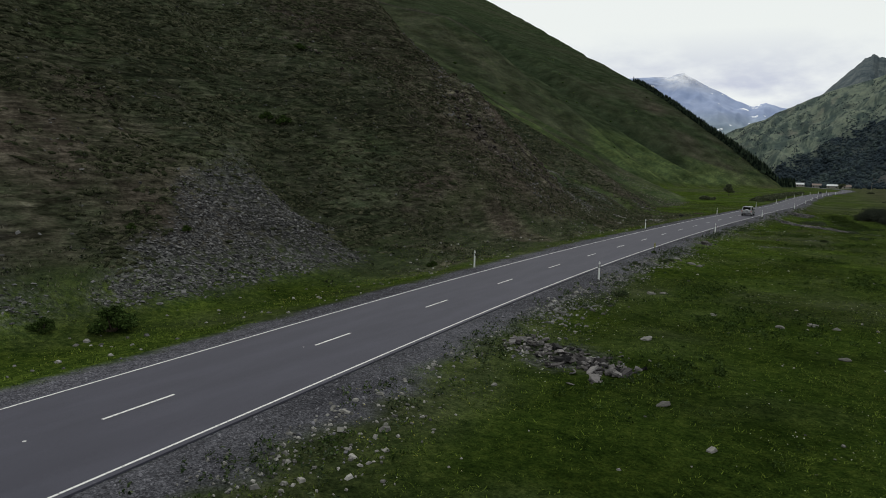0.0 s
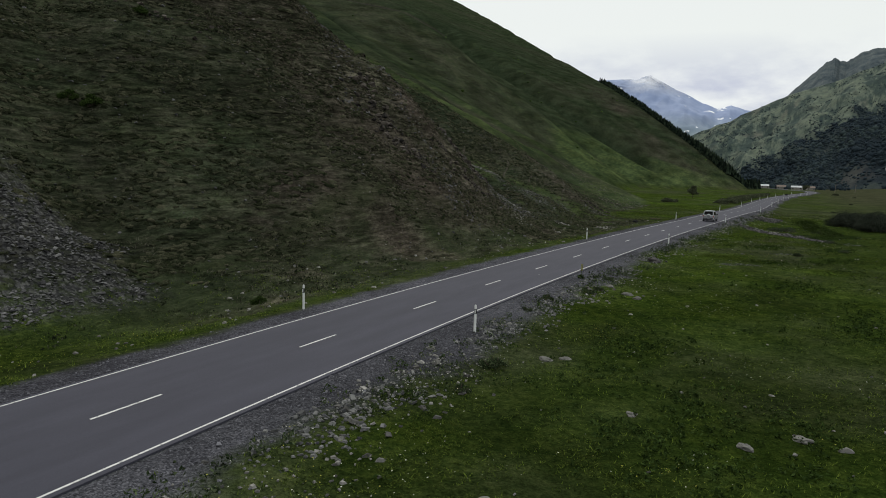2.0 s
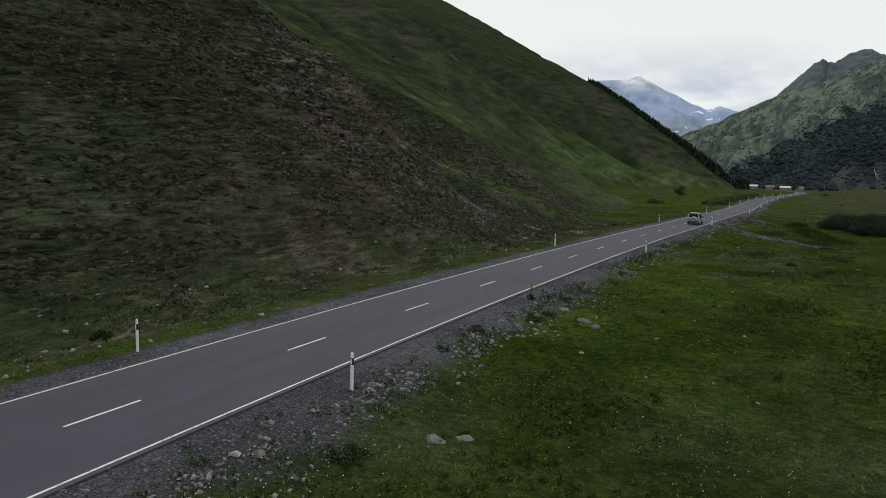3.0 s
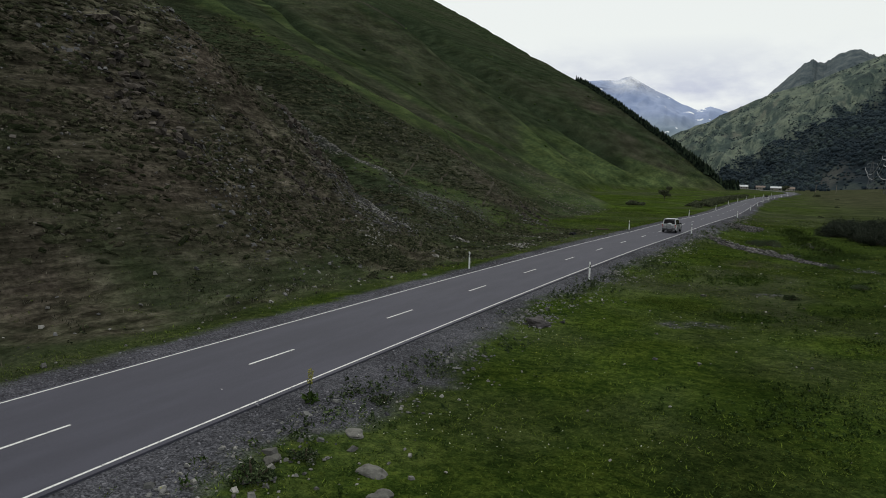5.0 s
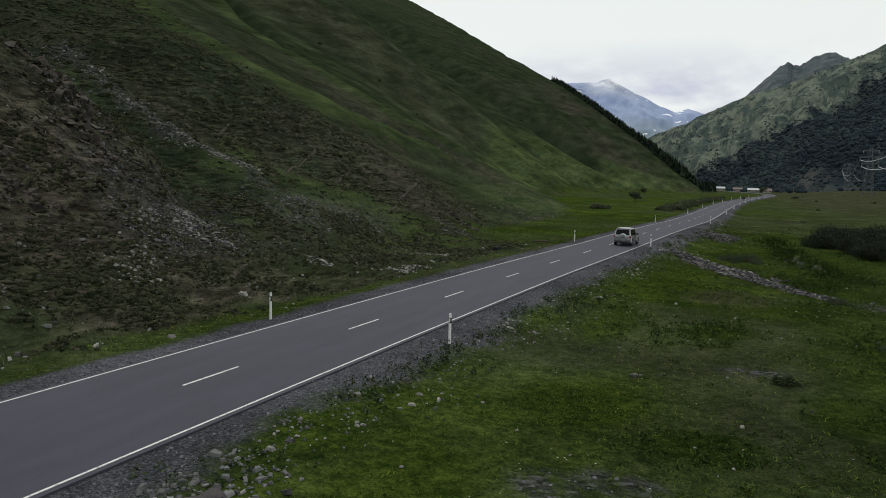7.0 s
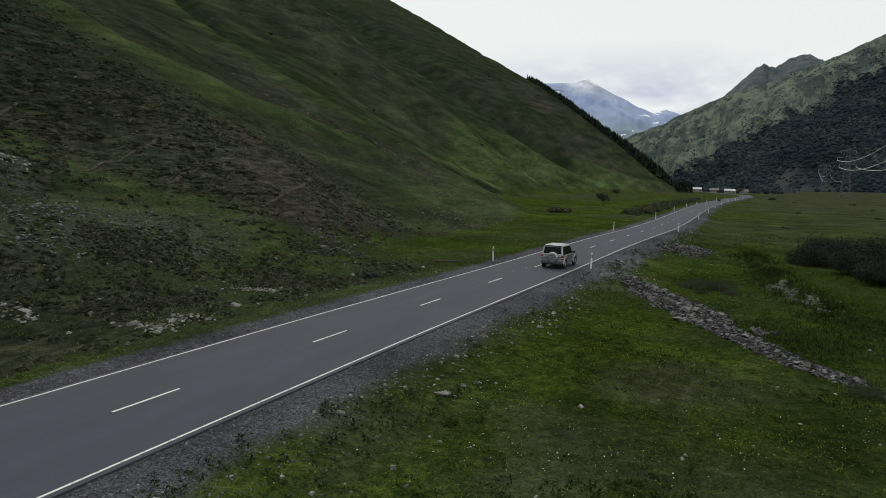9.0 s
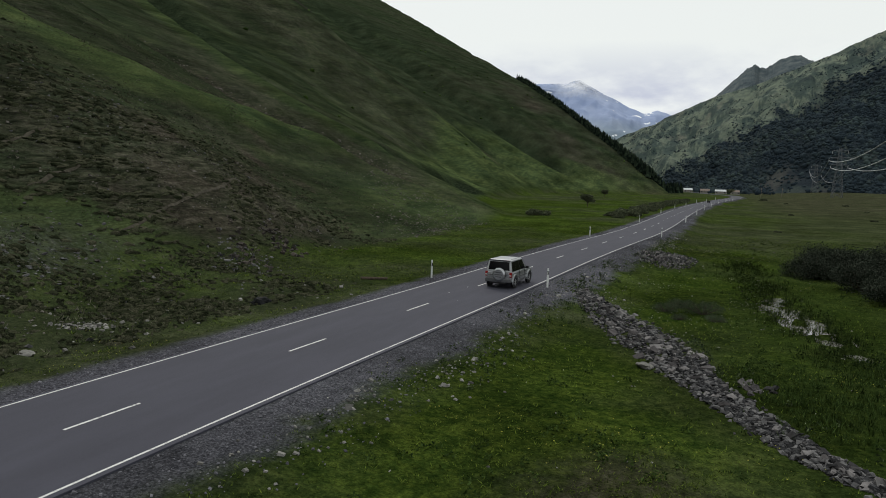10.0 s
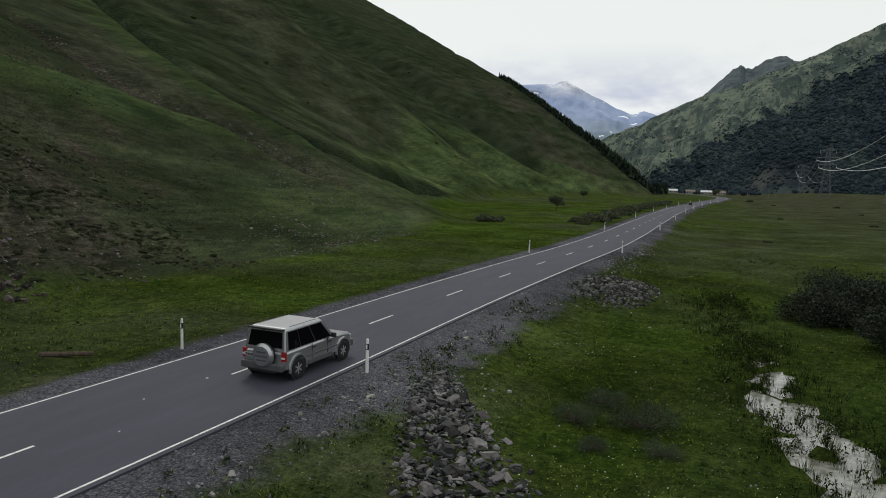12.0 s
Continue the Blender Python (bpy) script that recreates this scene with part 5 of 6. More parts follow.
def hummocks(name, x, y, long, wide, tall, material, label, category="tussocks"):
    """Tussocks: low six-sided domes lying along the contour, tipped over downhill, in one mesh."""
    n = len(x)
    z = height(x, y)
    dx, dy = (height(x + 0.5, y) - height(x - 0.5, y)), (height(x, y + 0.5) - height(x, y - 0.5))
    g = np.hypot(dx, dy) + 1e-6
    down = np.stack([-dx, -dy, -g * g], -1) / (g * np.sqrt(1 + g * g))[:, None]
    up = np.stack([-dx, -dy, np.ones(n)], -1) / np.sqrt(1 + g * g)[:, None]
    tan = np.cross(up, down)
    turn = rng.normal(0, 0.35, n)[:, None]
    tan, down = tan * np.cos(turn) + down * np.sin(turn), down * np.cos(turn) - tan * np.sin(turn)
    a = np.linspace(0, 2 * np.pi, 7)[:-1][None] + rng.uniform(0, 1, (n, 1))
    rings = []
    for r, lift, shift in ((1.0, -0.2, 0.0), (0.66, 0.7, 0.16)):
        q = r * rng.uniform(0.45, 1.45, (n, 6))
        h = lift * tall[:, None] * rng.uniform(0.4, 1.5, (n, 6))
        rings.append((long[:, None] * q * np.cos(a))[..., None] * tan[:, None] + (wide[:, None] * (q * np.sin(a) + shift))[..., None] * down[:, None] + h[..., None] * up[:, None])
    top = (wide * 0.25)[:, None] * down + tall[:, None] * up
    v = np.concatenate([*rings, top[:, None]], 1) + np.stack([x, y, z], -1)[:, None]
    q = [t for i in range(6) for t in ((i, (i + 1) % 6, 6 + (i + 1) % 6), (i, 6 + (i + 1) % 6, 6 + i), (6 + i, 6 + (i + 1) % 6, 12))]
    f = (np.arange(n)[:, None, None] * 13 + np.array(q)[None]).reshape(-1, 3)
    return tagged(from_arrays(name, v.reshape(-1, 3), f, material, smooth=True), label, category, kind="stuff")


def spur_at(x, y):
    return step(68, 78, y) * step(3, -3, y - 104 - 0.15 * uphill(x, y))


def rows_at(x, y):
    """How far a place lies on one of the grassy steps along the slope."""
    return 0.5 + 1.1 * fractal((y + 0.25 * x) / 3.4, height(x, y) / 0.62, 27, 2, 0.5)


BARE_SPOTS = ((-34.6, 61.3, 2.6, 5.0), (-45, 26, 4, 4), (-38, 32, 3, 4), (-33, 76, 2.5, 5), (-39, 80, 3, 3), (-42, 90, 3, 4), (-38, 142, 2.5, 4), (-43, 146, 3, 4), (-39, 154, 2.5, 3.5), (-34.6, 150, 2, 4))


def tussock_keep(x, y):
    u = uphill(x, y)
    open_soil = np.maximum.reduce([step(1.25, 0.5, np.hypot((x - a) / p, (y - b) / q) + 0.4 * fractal(x / 1.6, y / 1.6, 461, 3)) for a, b, p, q in BARE_SPOTS])
    return (1 - 0.75 * open_soil) * step(1.0, 3.0, u) * (1 - 0.93 * scree_at(x, y, u)) * (1 - 0.9 * in_pale(x, y)) * np.clip(1.25 * rows_at(x, y) - 0.2 + 0.5 * fractal(x / 5, y / 5, 417, 3), 0.02, 1)


tx, ty = scatter(44000, -72, -28, 24, 112, lambda x, y: tussock_keep(x, y) * (1 - 0.55 * spur_at(x, y)) * step(70, 40, uphill(x, y)))
hummocks("tussocks", tx, ty, rng.gamma(5, 0.050, len(tx)) + 0.1, rng.gamma(5, 0.022, len(tx)) + 0.06, rng.uniform(0.05, 0.16, len(tx)), TUSSOCK, "dark olive grass tussocks in rows along the slope")
tx, ty = scatter(42000, -58, -26, 64, 112, lambda x, y: tussock_keep(x, y) * np.maximum(spur_at(x, y), 0.5 * step(64, 70, y)) * 0.8)
hummocks("dry_tussocks", tx, ty, rng.gamma(3, 0.050, len(tx)) + 0.06, rng.gamma(3, 0.026, len(tx)) + 0.04, rng.uniform(0.03, 0.11, len(tx)), DRY_TUSSOCK, "brown and olive grass tussocks on the eroded spur")
tx, ty = scatter(30000, -95, -34, 108, 178, lambda x, y: tussock_keep(x, y) * step(20, 5, from_line(x, y, SCRUB_FACE) + 4 * fractal(x / 4, y / 4, 419, 3)) * 0.8 * (1 - 0.8 * step(7, 3, from_line(x, y, GREEN_RIB))))
hummocks("tussocks", tx, ty, rng.gamma(5, 0.062, len(tx)) + 0.12, rng.gamma(5, 0.026, len(tx)) + 0.08, rng.uniform(0.06, 0.18, len(tx)), TUSSOCK, "dark green tussocks in rows on the scrubby slope")
tx, ty = scatter(26000, -36, -23.5, 84, 140, lambda x, y: step(-5.6, -7.2, off_road(x, y)) * step(9, 4, uphill(x, y)) * np.clip(0.35 + 1.2 * fractal(x / 2.4, y / 2.4, 455, 3), 0, 0.75))
hummocks("verge_tussocks", tx, ty, rng.gamma(3, 0.045, len(tx)) + 0.06, rng.gamma(3, 0.028, len(tx)) + 0.05, rng.uniform(0.04, 0.14, len(tx)), TUSSOCK, "low dark tussocks and herbs on the stony grass below the slope")
tx, ty = scatter(80000, -82, -24, 4, 130, hill_keep)
tufts("hillside_grass", tx, ty, rng.uniform(0.08, 0.2, len(tx)), 5, 0.045, 0.22, 1.7, HILL_GRASS, "rough brown-green grass tufts on the slope")
tx, ty = scatter(24000, -90, -31, 130, 200, hill_keep)
tufts("hillside_grass", tx, ty, rng.uniform(0.08, 0.2, len(tx)), 5, 0.06, 0.24, 1.7, HILL_GRASS, "rough green grass tufts on the slope")
tx, ty = scatter(9000, -1, 8, 126, 182, lambda x, y: np.clip(near_pond(x, y) * 1.3, 0, 1) * np.clip(0.42 + 1.6 * fractal(x / 0.9, y / 0.9, 421, 3), 0, 1))
tufts("water_sedge", tx, ty, rng.uniform(0.4, 0.7, len(tx)), 7, 0.03, 0.12, 0.7, SEDGE, "dark sedge standing in the shallow water", "sedge")
tx, ty = scatter(9000, -4, 10, 120, 190, lambda x, y: step(3.2, 0.8, from_line(x, y, ((4.9, 131.0), (3.0, 145.0), (1.9, 152.0), (1.2, 162.0), (-0.3, 173.5)))) * np.clip(0.4 + fractal(x / 2, y / 2, 423, 3), 0, 1))
tufts("wet_sedge", tx, ty, rng.uniform(0.25, 0.45, len(tx)), 7, 0.035, 0.14, 0.8, SEDGE, "dark sedge in the wet hollow", "sedge")


tx, ty = scatter(9000, -2, 8, 121, 142, lambda x, y: step(1.4, 0.4, np.minimum(np.hypot((x - 2.0) / 2.4, (y - 127.0) / 4.5), np.hypot((x - 4.6) / 2.0, (y - 134.0) / 5.0)) + 0.7 * fractal(x / 1.2, y / 1.2, 425, 3)) * 0.35)
tufts("wet_sedge", tx, ty, rng.uniform(0.14, 0.30, len(tx)), 7, 0.035, 0.18, 1.2, HERB, "tall dark grass in wet ground below the stone bank", "sedge")


def leaf_clumps(name, x, y, radius, tall, leaves, size, material, label, category):
    """Low domes of small leaves, all in one mesh."""
    n = len(x)
    z = height(x, y)
    d = rng.normal(0, 1, (n, leaves, 3))
    d /= np.linalg.norm(d, axis=-1, keepdims=True)
    d[..., 2] = np.abs(d[..., 2])
    rr = rng.uniform(0.35, 1.0, (n, leaves, 1)) ** 0.5
    c = np.stack([x, y, z], -1)[:, None, :] + d * rr * np.stack([radius, radius, tall], -1)[:, None, :]
    u = rng.normal(0, 1, (n, leaves, 3))
    u /= np.linalg.norm(u, axis=-1, keepdims=True)
    w = np.cross(u, rng.normal(0, 1, (n, leaves, 3)))
    w /= np.linalg.norm(w, axis=-1, keepdims=True)
    s = size * rng.uniform(0.6, 1.3, (n, leaves, 1))
    v = np.stack([c - u * s, c + w * s * 0.45, c + u * s, c - w * s * 0.45], 2).reshape(-1, 3)
    ob = from_arrays(name, v, np.arange(len(v)).reshape(-1, 4), material)
    return tagged(ob, label, category, kind="stuff")


hx, hy = scatter(15000, -15, 10, 4, 205, lambda x, y: meadow_keep(x, y) * np.clip(step(8, 5.2, off_road(x, y)) * 0.45 - 0.05 + 1.5 * fractal(x / 5, y / 5, 431, 4, 0.6), 0.02, 1))
leaf_clumps("herbs", hx, hy, rng.uniform(0.12, 0.34, len(hx)), rng.uniform(0.12, 0.38, len(hx)), 22, 0.055, HERB, "broad-leaved green herbs among the grass", "herbs")
hx, hy = scatter(30000, -80, -24, 4, 150, lambda x, y: step(150, 112, y + 0.4 * uphill(x, y)) * (1 - 0.65 * step(60, 72, y) * step(112, 102, y)) * (1 - 0.9 * in_pale(x, y)) * (1 - 0.7 * step(106, 112, y) * step(12, 8, uphill(x, y))) * np.maximum(step(1, 3, uphill(x, y)), 0.8 * step(-6.5, -7.8, off_road(x, y)) * step(34, 46, y)) * (1 - 0.9 * scree_at(x, y, uphill(x, y))) * np.clip(0.10 + 0.8 * fractal(x / 6, y / 6, 433, 3) + 1.1 * fractal((y + 0.25 * x) / 4.2, height(x, y) / 0.95, 27, 3, 0.55), 0, 1))
leaf_clumps("slope_herbs", hx, hy, rng.uniform(0.18, 0.45, len(hx)), rng.uniform(0.08, 0.24, len(hx)), 12, 0.09, SLOPE_HERB, "dark green low shrubs dotted over the slope", "shrubs")


wx, wy = scatter(9000, -3, 7, 128, 184, lambda x, y: step(2.6, 0.5, from_line(x, y, ((4.8, 136.0), (3.7, 142.5), (1.9, 152.0), (1.4, 162.0), (-0.3, 175.0)))) * np.clip(0.15 + 1.5 * fractal(x / 1.4, y / 1.4, 435, 3), 0, 1))
leaf_clumps("water_plants", wx, wy, rng.uniform(0.10, 0.26, len(wx)), rng.uniform(0.25, 0.62, len(wx)), 18, 0.06, SEDGE, "dark leafy plants in and beside the shallow water", "water plants")


wx, wy = scatter(8500, -2, 7, 128, 184, lambda x, y: step(0.15, 0.6, near_pond(x, y)) * np.clip(0.24 + 1.9 * fractal(x / 0.8, y / 0.8, 437, 3), 0, 1))
leaf_clumps("pond_plants", wx, wy, rng.uniform(0.08, 0.2, len(wx)), rng.uniform(0.35, 0.6, len(wx)), 16, 0.06, SEDGE, "dark leafy plants growing out of the puddle", "water plants")


def blossoms(name, x, y, lift, size, material, label):
    """Small flower heads: tilted squares on the grass, in one mesh."""
    n = len(x)
    z = height(x, y) + lift
    a, t = rng.uniform(0, 2 * np.pi, n), rng.uniform(-0.5, 0.5, (n, 2))
    e1 = np.stack([np.cos(a), np.sin(a), t[:, 0]], -1) * size[:, None]
    e2 = np.stack([-np.sin(a), np.cos(a), t[:, 1]], -1) * size[:, None]
    c = np.stack([x, y, z], -1)
    v = np.stack([c - e1, c - e2, c + e1, c + e2], 1).reshape(-1, 3)
    return tagged(from_arrays(name, v, np.arange(len(v)).reshape(-1, 4), material), label, "flowers", kind="stuff")


YELLOW_BEDS = ((-10.0, 33.5, 2.4, 3.5), (-6.9, 91, 2.4, 2.5), (-9.4, 82.6, 1.6, 2.5), (1.5, 84.0, 2.5, 2.5), (-6.0, 60.0, 2.5, 5.0), (-3.0, 112.0, 4.0, 4.0), (1.0, 30.0, 1.5, 4.0), (-8.5, 104.0, 1.5, 6.0))
HERB_BEDS = ((-7.0, 47.0, 2.4, 6.0), (-3.6, 39.5, 2.0, 4.0), (-1.0, 39.6, 1.8, 3.0), (-4.5, 27.5, 2.2, 3.0), (1.4, 93.5, 2.2, 2.5), (-3.5, 88.5, 2.2, 1.6), (-2.0, 72.0, 3.0, 4.0), (-4.0, 104.0, 2.0, 3.0), (2.5, 60.0, 2.0, 6.0), (3.0, 106.0, 1.6, 4.0))


def in_beds(x, y, beds):
    return np.maximum.reduce([step(1.3, 0.2, np.hypot((x - a) / p, (y - b) / q) + 0.6 * fractal(x / 1.5, y / 1.5, 445, 3)) for a, b, p, q in beds])


hx, hy = scatter(52000, -14, 6, 18, 122, lambda x, y: meadow_keep(x, y) * np.maximum(0.8 * in_beds(x, y, YELLOW_BEDS), np.clip(fractal(x / 2.5, y / 2.5, 447, 4, 0.6) * 1.2 - 0.22, 0, 0.5)))
leaf_clumps("yellow_herbs", hx, hy, rng.uniform(0.06, 0.2, len(hx)), rng.uniform(0.04, 0.12, len(hx)), 12, 0.03, YELLOW_HERB, "yellow-green low herbs in the meadow sward", "herbs")
hx, hy = scatter(26000, -14, 6, 18, 122, lambda x, y: meadow_keep(x, y) * 0.8 * in_beds(x, y, HERB_BEDS))
leaf_clumps("dark_herbs", hx, hy, rng.uniform(0.08, 0.26, len(hx)), rng.uniform(0.08, 0.26, len(hx)), 14, 0.06, HERB, "dark green herb beds in the meadow", "herbs")
hx, hy = scatter(5200, -14, 5, 20, 139, lambda x, y: 0.5 * np.maximum(step(3.4, 1.2, np.hypot((x + 9.0) / 1.4, y - 27.0) + 1.2 * fractal(x, y, 457, 3)), step(1.5, 0.4, from_line(x, y, ((-3.2, 137.0), (-1.9, 132.0), (-1.2, 128.6), (0.3, 125.2), (1.6, 122.4), (3.6, 119.4))))))
leaf_clumps("heap_weeds", hx, hy, rng.uniform(0.08, 0.26, len(hx)), rng.uniform(0.12, 0.4, len(hx)), 16, 0.06, WEED, "grey-green weeds growing between the loose stones", "weeds")
hx, hy = scatter(16000, -16, -5, 8, 190, lambda x, y: step(3.9, 5.0, off_road(x, y)) * step(8.0, 5.6, off_road(x, y)) * np.clip(0.05 + 1.4 * fractal(x / 1.6, y / 3, 449, 3), 0, 0.8))
leaf_clumps("roadside_weeds", hx, hy, rng.uniform(0.08, 0.24, len(hx)), rng.uniform(0.15, 0.5, len(hx)), 16, 0.06, WEED, "grey-green weeds growing through the stony road shoulder", "weeds")


fx, fy = scatter(60000, -13, 10, 4, 190, lambda x, y: meadow_keep(x, y) * np.clip(fractal(x / 6, y / 6, 441, 3) * 1.6 - 0.15, 0, 0.7))
blossoms("white_flowers", fx, fy, rng.uniform(0.1, 0.22, len(fx)), rng.uniform(0.010, 0.022, len(fx)), PETAL_WHITE, "tiny white meadow flowers")
fx, fy = scatter(90000, -28, 10, 4, 190, lambda x, y: meadow_keep(x, y) * np.clip(fractal(x / 5 + 40, y / 5, 443, 3) * 1.8 - 0.2, 0, 0.8))
blossoms("yellow_flowers", fx, fy, rng.uniform(0.1, 0.2, len(fx)), rng.uniform(0.012, 0.026, len(fx)), PETAL_YELLOW, "tiny yellow meadow flowers")


# ---- bushes and trees ----
def limb(bm, a, b, ra, rb, sides=5):
    a, b = Vector(a), Vector(b)
    d = b - a
    m = Matrix.Translation((a + b) / 2) @ d.to_track_quat("Z", "Y").to_matrix().to_4x4()
    bmesh.ops.create_cone(bm, cap_ends=False, segments=sides, radius1=ra, radius2=rb, depth=d.length, matrix=m)


def leaf_cloud(centres, radii, per, size, r):
    """Leaves on the outside and inside of a few overlapping clumps."""
    out = []
    for (cx, cy, cz), rad in zip(centres, radii):
        d = r.normal(0, 1, (per, 3))
        d /= np.linalg.norm(d, axis=-1, keepdims=True)
        c = np.array([cx, cy, cz]) + d * rad * (r.uniform(0.2, 1.05, (per, 1)) ** 0.6) * np.array([1, 1, 0.8])
        c = c[c[:, 2] > 0.03]
        u = r.normal(0, 1, c.shape)
        u /= np.linalg.norm(u, axis=-1, keepdims=True)
        w = np.cross(u, r.normal(0, 1, c.shape))
        w /= np.linalg.norm(w, axis=-1, keepdims=True)
        s = size * r.uniform(0.6, 1.3, (len(c), 1))
        out.append(np.stack([c - u * s, c + w * s * 0.4, c + u * s, c - w * s * 0.4], 1).reshape(-1, 3))
    v = np.concatenate(out)
    return v, np.arange(len(v)).reshape(-1, 4)


def bush(name, wide, tall, clumps, per, leaf, seed, material, label, category="bush", trunk=0.0):
    r = np.random.default_rng(seed)
    root = empty(name)
    centres, radii = [], []
    bm = bmesh.new()
    if trunk:
        limb(bm, (0, 0, -0.1), (0.05, 0, trunk), 0.13, 0.09, 7)
    for k in range(clumps):
        a, q = 2.4 * k + r.uniform(-0.5, 0.5), wide * math.sqrt((k + 0.5) / clumps) * 0.72
        c = (q * math.cos(a), q * math.sin(a), trunk + tall * r.uniform(0.12, 0.70) * (1 - 0.4 * q / wide))
        centres.append(c)
        radii.append(r.uniform(0.26, 0.42) * min(wide, tall))
        limb(bm, (0.06 * math.cos(a), 0.06 * math.sin(a), trunk * 0.9), (c[0], c[1], c[2] + 0.1), 0.05, 0.012, 5)
    part("stem", bm, BARK, root)
    v, f = leaf_cloud(centres, radii, per, leaf, r)
    from_arrays("foliage", v, f, material, root)
    return tagged(root, label, category)


def put(ob, x, y, turn=0.0, size=1.0, sink=0.05):
    ob.matrix_basis = pose(x, y, float(height(x, y)) - sink, 0, 0, turn) @ Matrix.Diagonal((size, size, size, 1))
    return ob


def more(ob, x, y, turn, size=1.0, sink=0.05):
    c = copy_thing(ob, Matrix())
    return put(c, x, y, turn, size, sink)


willow = put(bush("willow_bush", 2.7, 3.1, 26, 360, 0.085, 51, WILLOW, "dense grey-green willow bush beside the wet hollow"), 5.6, 169.5)
willow["group"] = "willow thicket"
for x, y, turn, size in ((7.4, 174.5, 80, 1.1), (8.6, 170.5, 40, 1.2), (8.4, 163.0, 150, 1.0), (11.5, 166.0, 220, 1.25), (11.0, 173.0, 300, 1.2), (14.5, 169.0, 30, 1.3), (12.5, 160.0, 100, 1.1), (15.5, 163.0, 190, 1.2), (9.6, 156.5, 250, 0.95), (12.6, 153.5, 20, 1.05), (15.8, 155.5, 120, 1.2)):
    more(willow, x, y, turn, size)
low_shrub = put(bush("low_shrub", 1.8, 1.35, 22, 420, 0.028, 53, PALE_WILLOW, "low grey-green shrub standing in the grass"), -2.7, 146.4, 0, 0.85)
for x, y, turn, size in ((-4.9, 146.0, 100, 0.6), (-4.2, 148.2, 200, 0.6), (-2.0, 143.9, 300, 0.45), (-4.0, 143.6, 30, 0.4), (2.5, 118.0, 40, 0.45), (3.4, 104.0, 140, 0.4)):
    more(low_shrub, x, y, turn, size)
dark_bush = put(bush("dark_bush", 1.3, 1.7, 12, 330, 0.08, 55, HERB, "dark green bush at the foot of the scree"), -28.9, 20.3, 0, 1.0)
for x, y, turn, size in ((-30.6, 18.0, 90, 0.5), (-31.2, 15.2, 190, 0.5), (-47.5, 52.0, 30, 0.75), (-48.8, 51.2, 110, 0.6), (-27.6, 47.5, 60, 0.42), (-36.5, 31.0, 20, 0.35), (-37.2, 27.5, 150, 0.3), (-54.0, 62.0, 220, 0.6)):
    more(dark_bush, x, y, turn, size)
roadside_bush = put(bush("roadside_bush", 0.5, 0.55, 7, 160, 0.04, 56, WEED, "small grey-green bush growing on the stony road shoulder"), -13.6, 55.6)
for x, y, turn, size in ((-12.4, 60.0, 40, 1.2), (-12.1, 61.6, 120, 0.9), (-11.0, 41.8, 200, 1.3), (-13.4, 52.0, 70, 0.7), (-12.6, 66.0, 300, 0.8), (-10.8, 38.6, 20, 0.8), (-1.0, 96.3, 150, 1.2)):
    more(roadside_bush, x, y, turn, size)
meadow_bush = put(bush("meadow_bush", 3.1, 1.6, 18, 130, 0.18, 57, HEDGE_LEAF, "rounded dark bush on the valley meadow"), -36.5, 238.0)
for k in range(40):
    y = 246 + 4.4 * k
    more(meadow_bush, float(road_x(y)) - 9.5 - 1.8 * math.sin(k * 1.7) - 0.012 * (y - 250), y, 67 * k, 0.5 + 0.6 * math.sin(k * 2.3) ** 2)
for x, y, turn, size in ((19.1, 551.0, 40, 1.1), (25.5, 476.0, 100, 0.5), (49.0, 462.0, 160, 0.6), (15.7, 321.0, 220, 0.4), (32.5, 299.0, 280, 0.4), (6.9, 234.0, 10, 0.3), (61.0, 250.0, 70, 0.3), (44.0, 380.0, 130, 0.35)):
    more(meadow_bush, x, y, turn, size)
valley_tree = put(bush("valley_tree", 2.4, 3.2, 14, 300, 0.14, 59, HEDGE_LEAF, "small round-crowned tree on the meadow", "tree", trunk=1.3), -38.5, 303.0)
more(valley_tree, -60.0, 470.0, 80, 1.0)
more(valley_tree, 2.0, 760.0, 140, 1.6)


def conifer_wood():
    """Dark spruces along the ridge crest, in one mesh."""
    verts, faces, count = [], [], 0
    for k in range(3400):
        s, b = rng.uniform(0, 1) ** 0.95 * 335 + 24, rng.uniform(-5, 30)
        x, y = -42 - 0.566 * s + 0.826 * b, 652 + 0.826 * s + 0.566 * b
        z, h = float(height(x, y)), rng.uniform(4.0, 8.0) + 2.5 * max(0.0, 1 - s / 250)
        for lo, hi, rad in ((0.08, 0.55, 0.22), (0.34, 0.8, 0.16), (0.6, 1.0, 0.10)):
            a = np.linspace(0, 2 * np.pi, 7)[:-1] + rng.uniform(0, 1)
            rr = rad * h * rng.uniform(0.75, 1.15, 6)
            ring = np.stack([x + rr * np.cos(a), y + rr * np.sin(a), np.full(6, z + lo * h)], -1)
            verts.append(np.vstack([ring, [(x, y, z + hi * h)]]))
            faces += [(count + i, count + (i + 1) % 6, count + 6) for i in range(6)]
            count += 7
    ob = from_arrays("conifer_wood", np.concatenate(verts), faces, CONIFER)
    return tagged(ob, "dark conifers lining the crest of the ridge", "trees", kind="stuff")


conifer_wood()


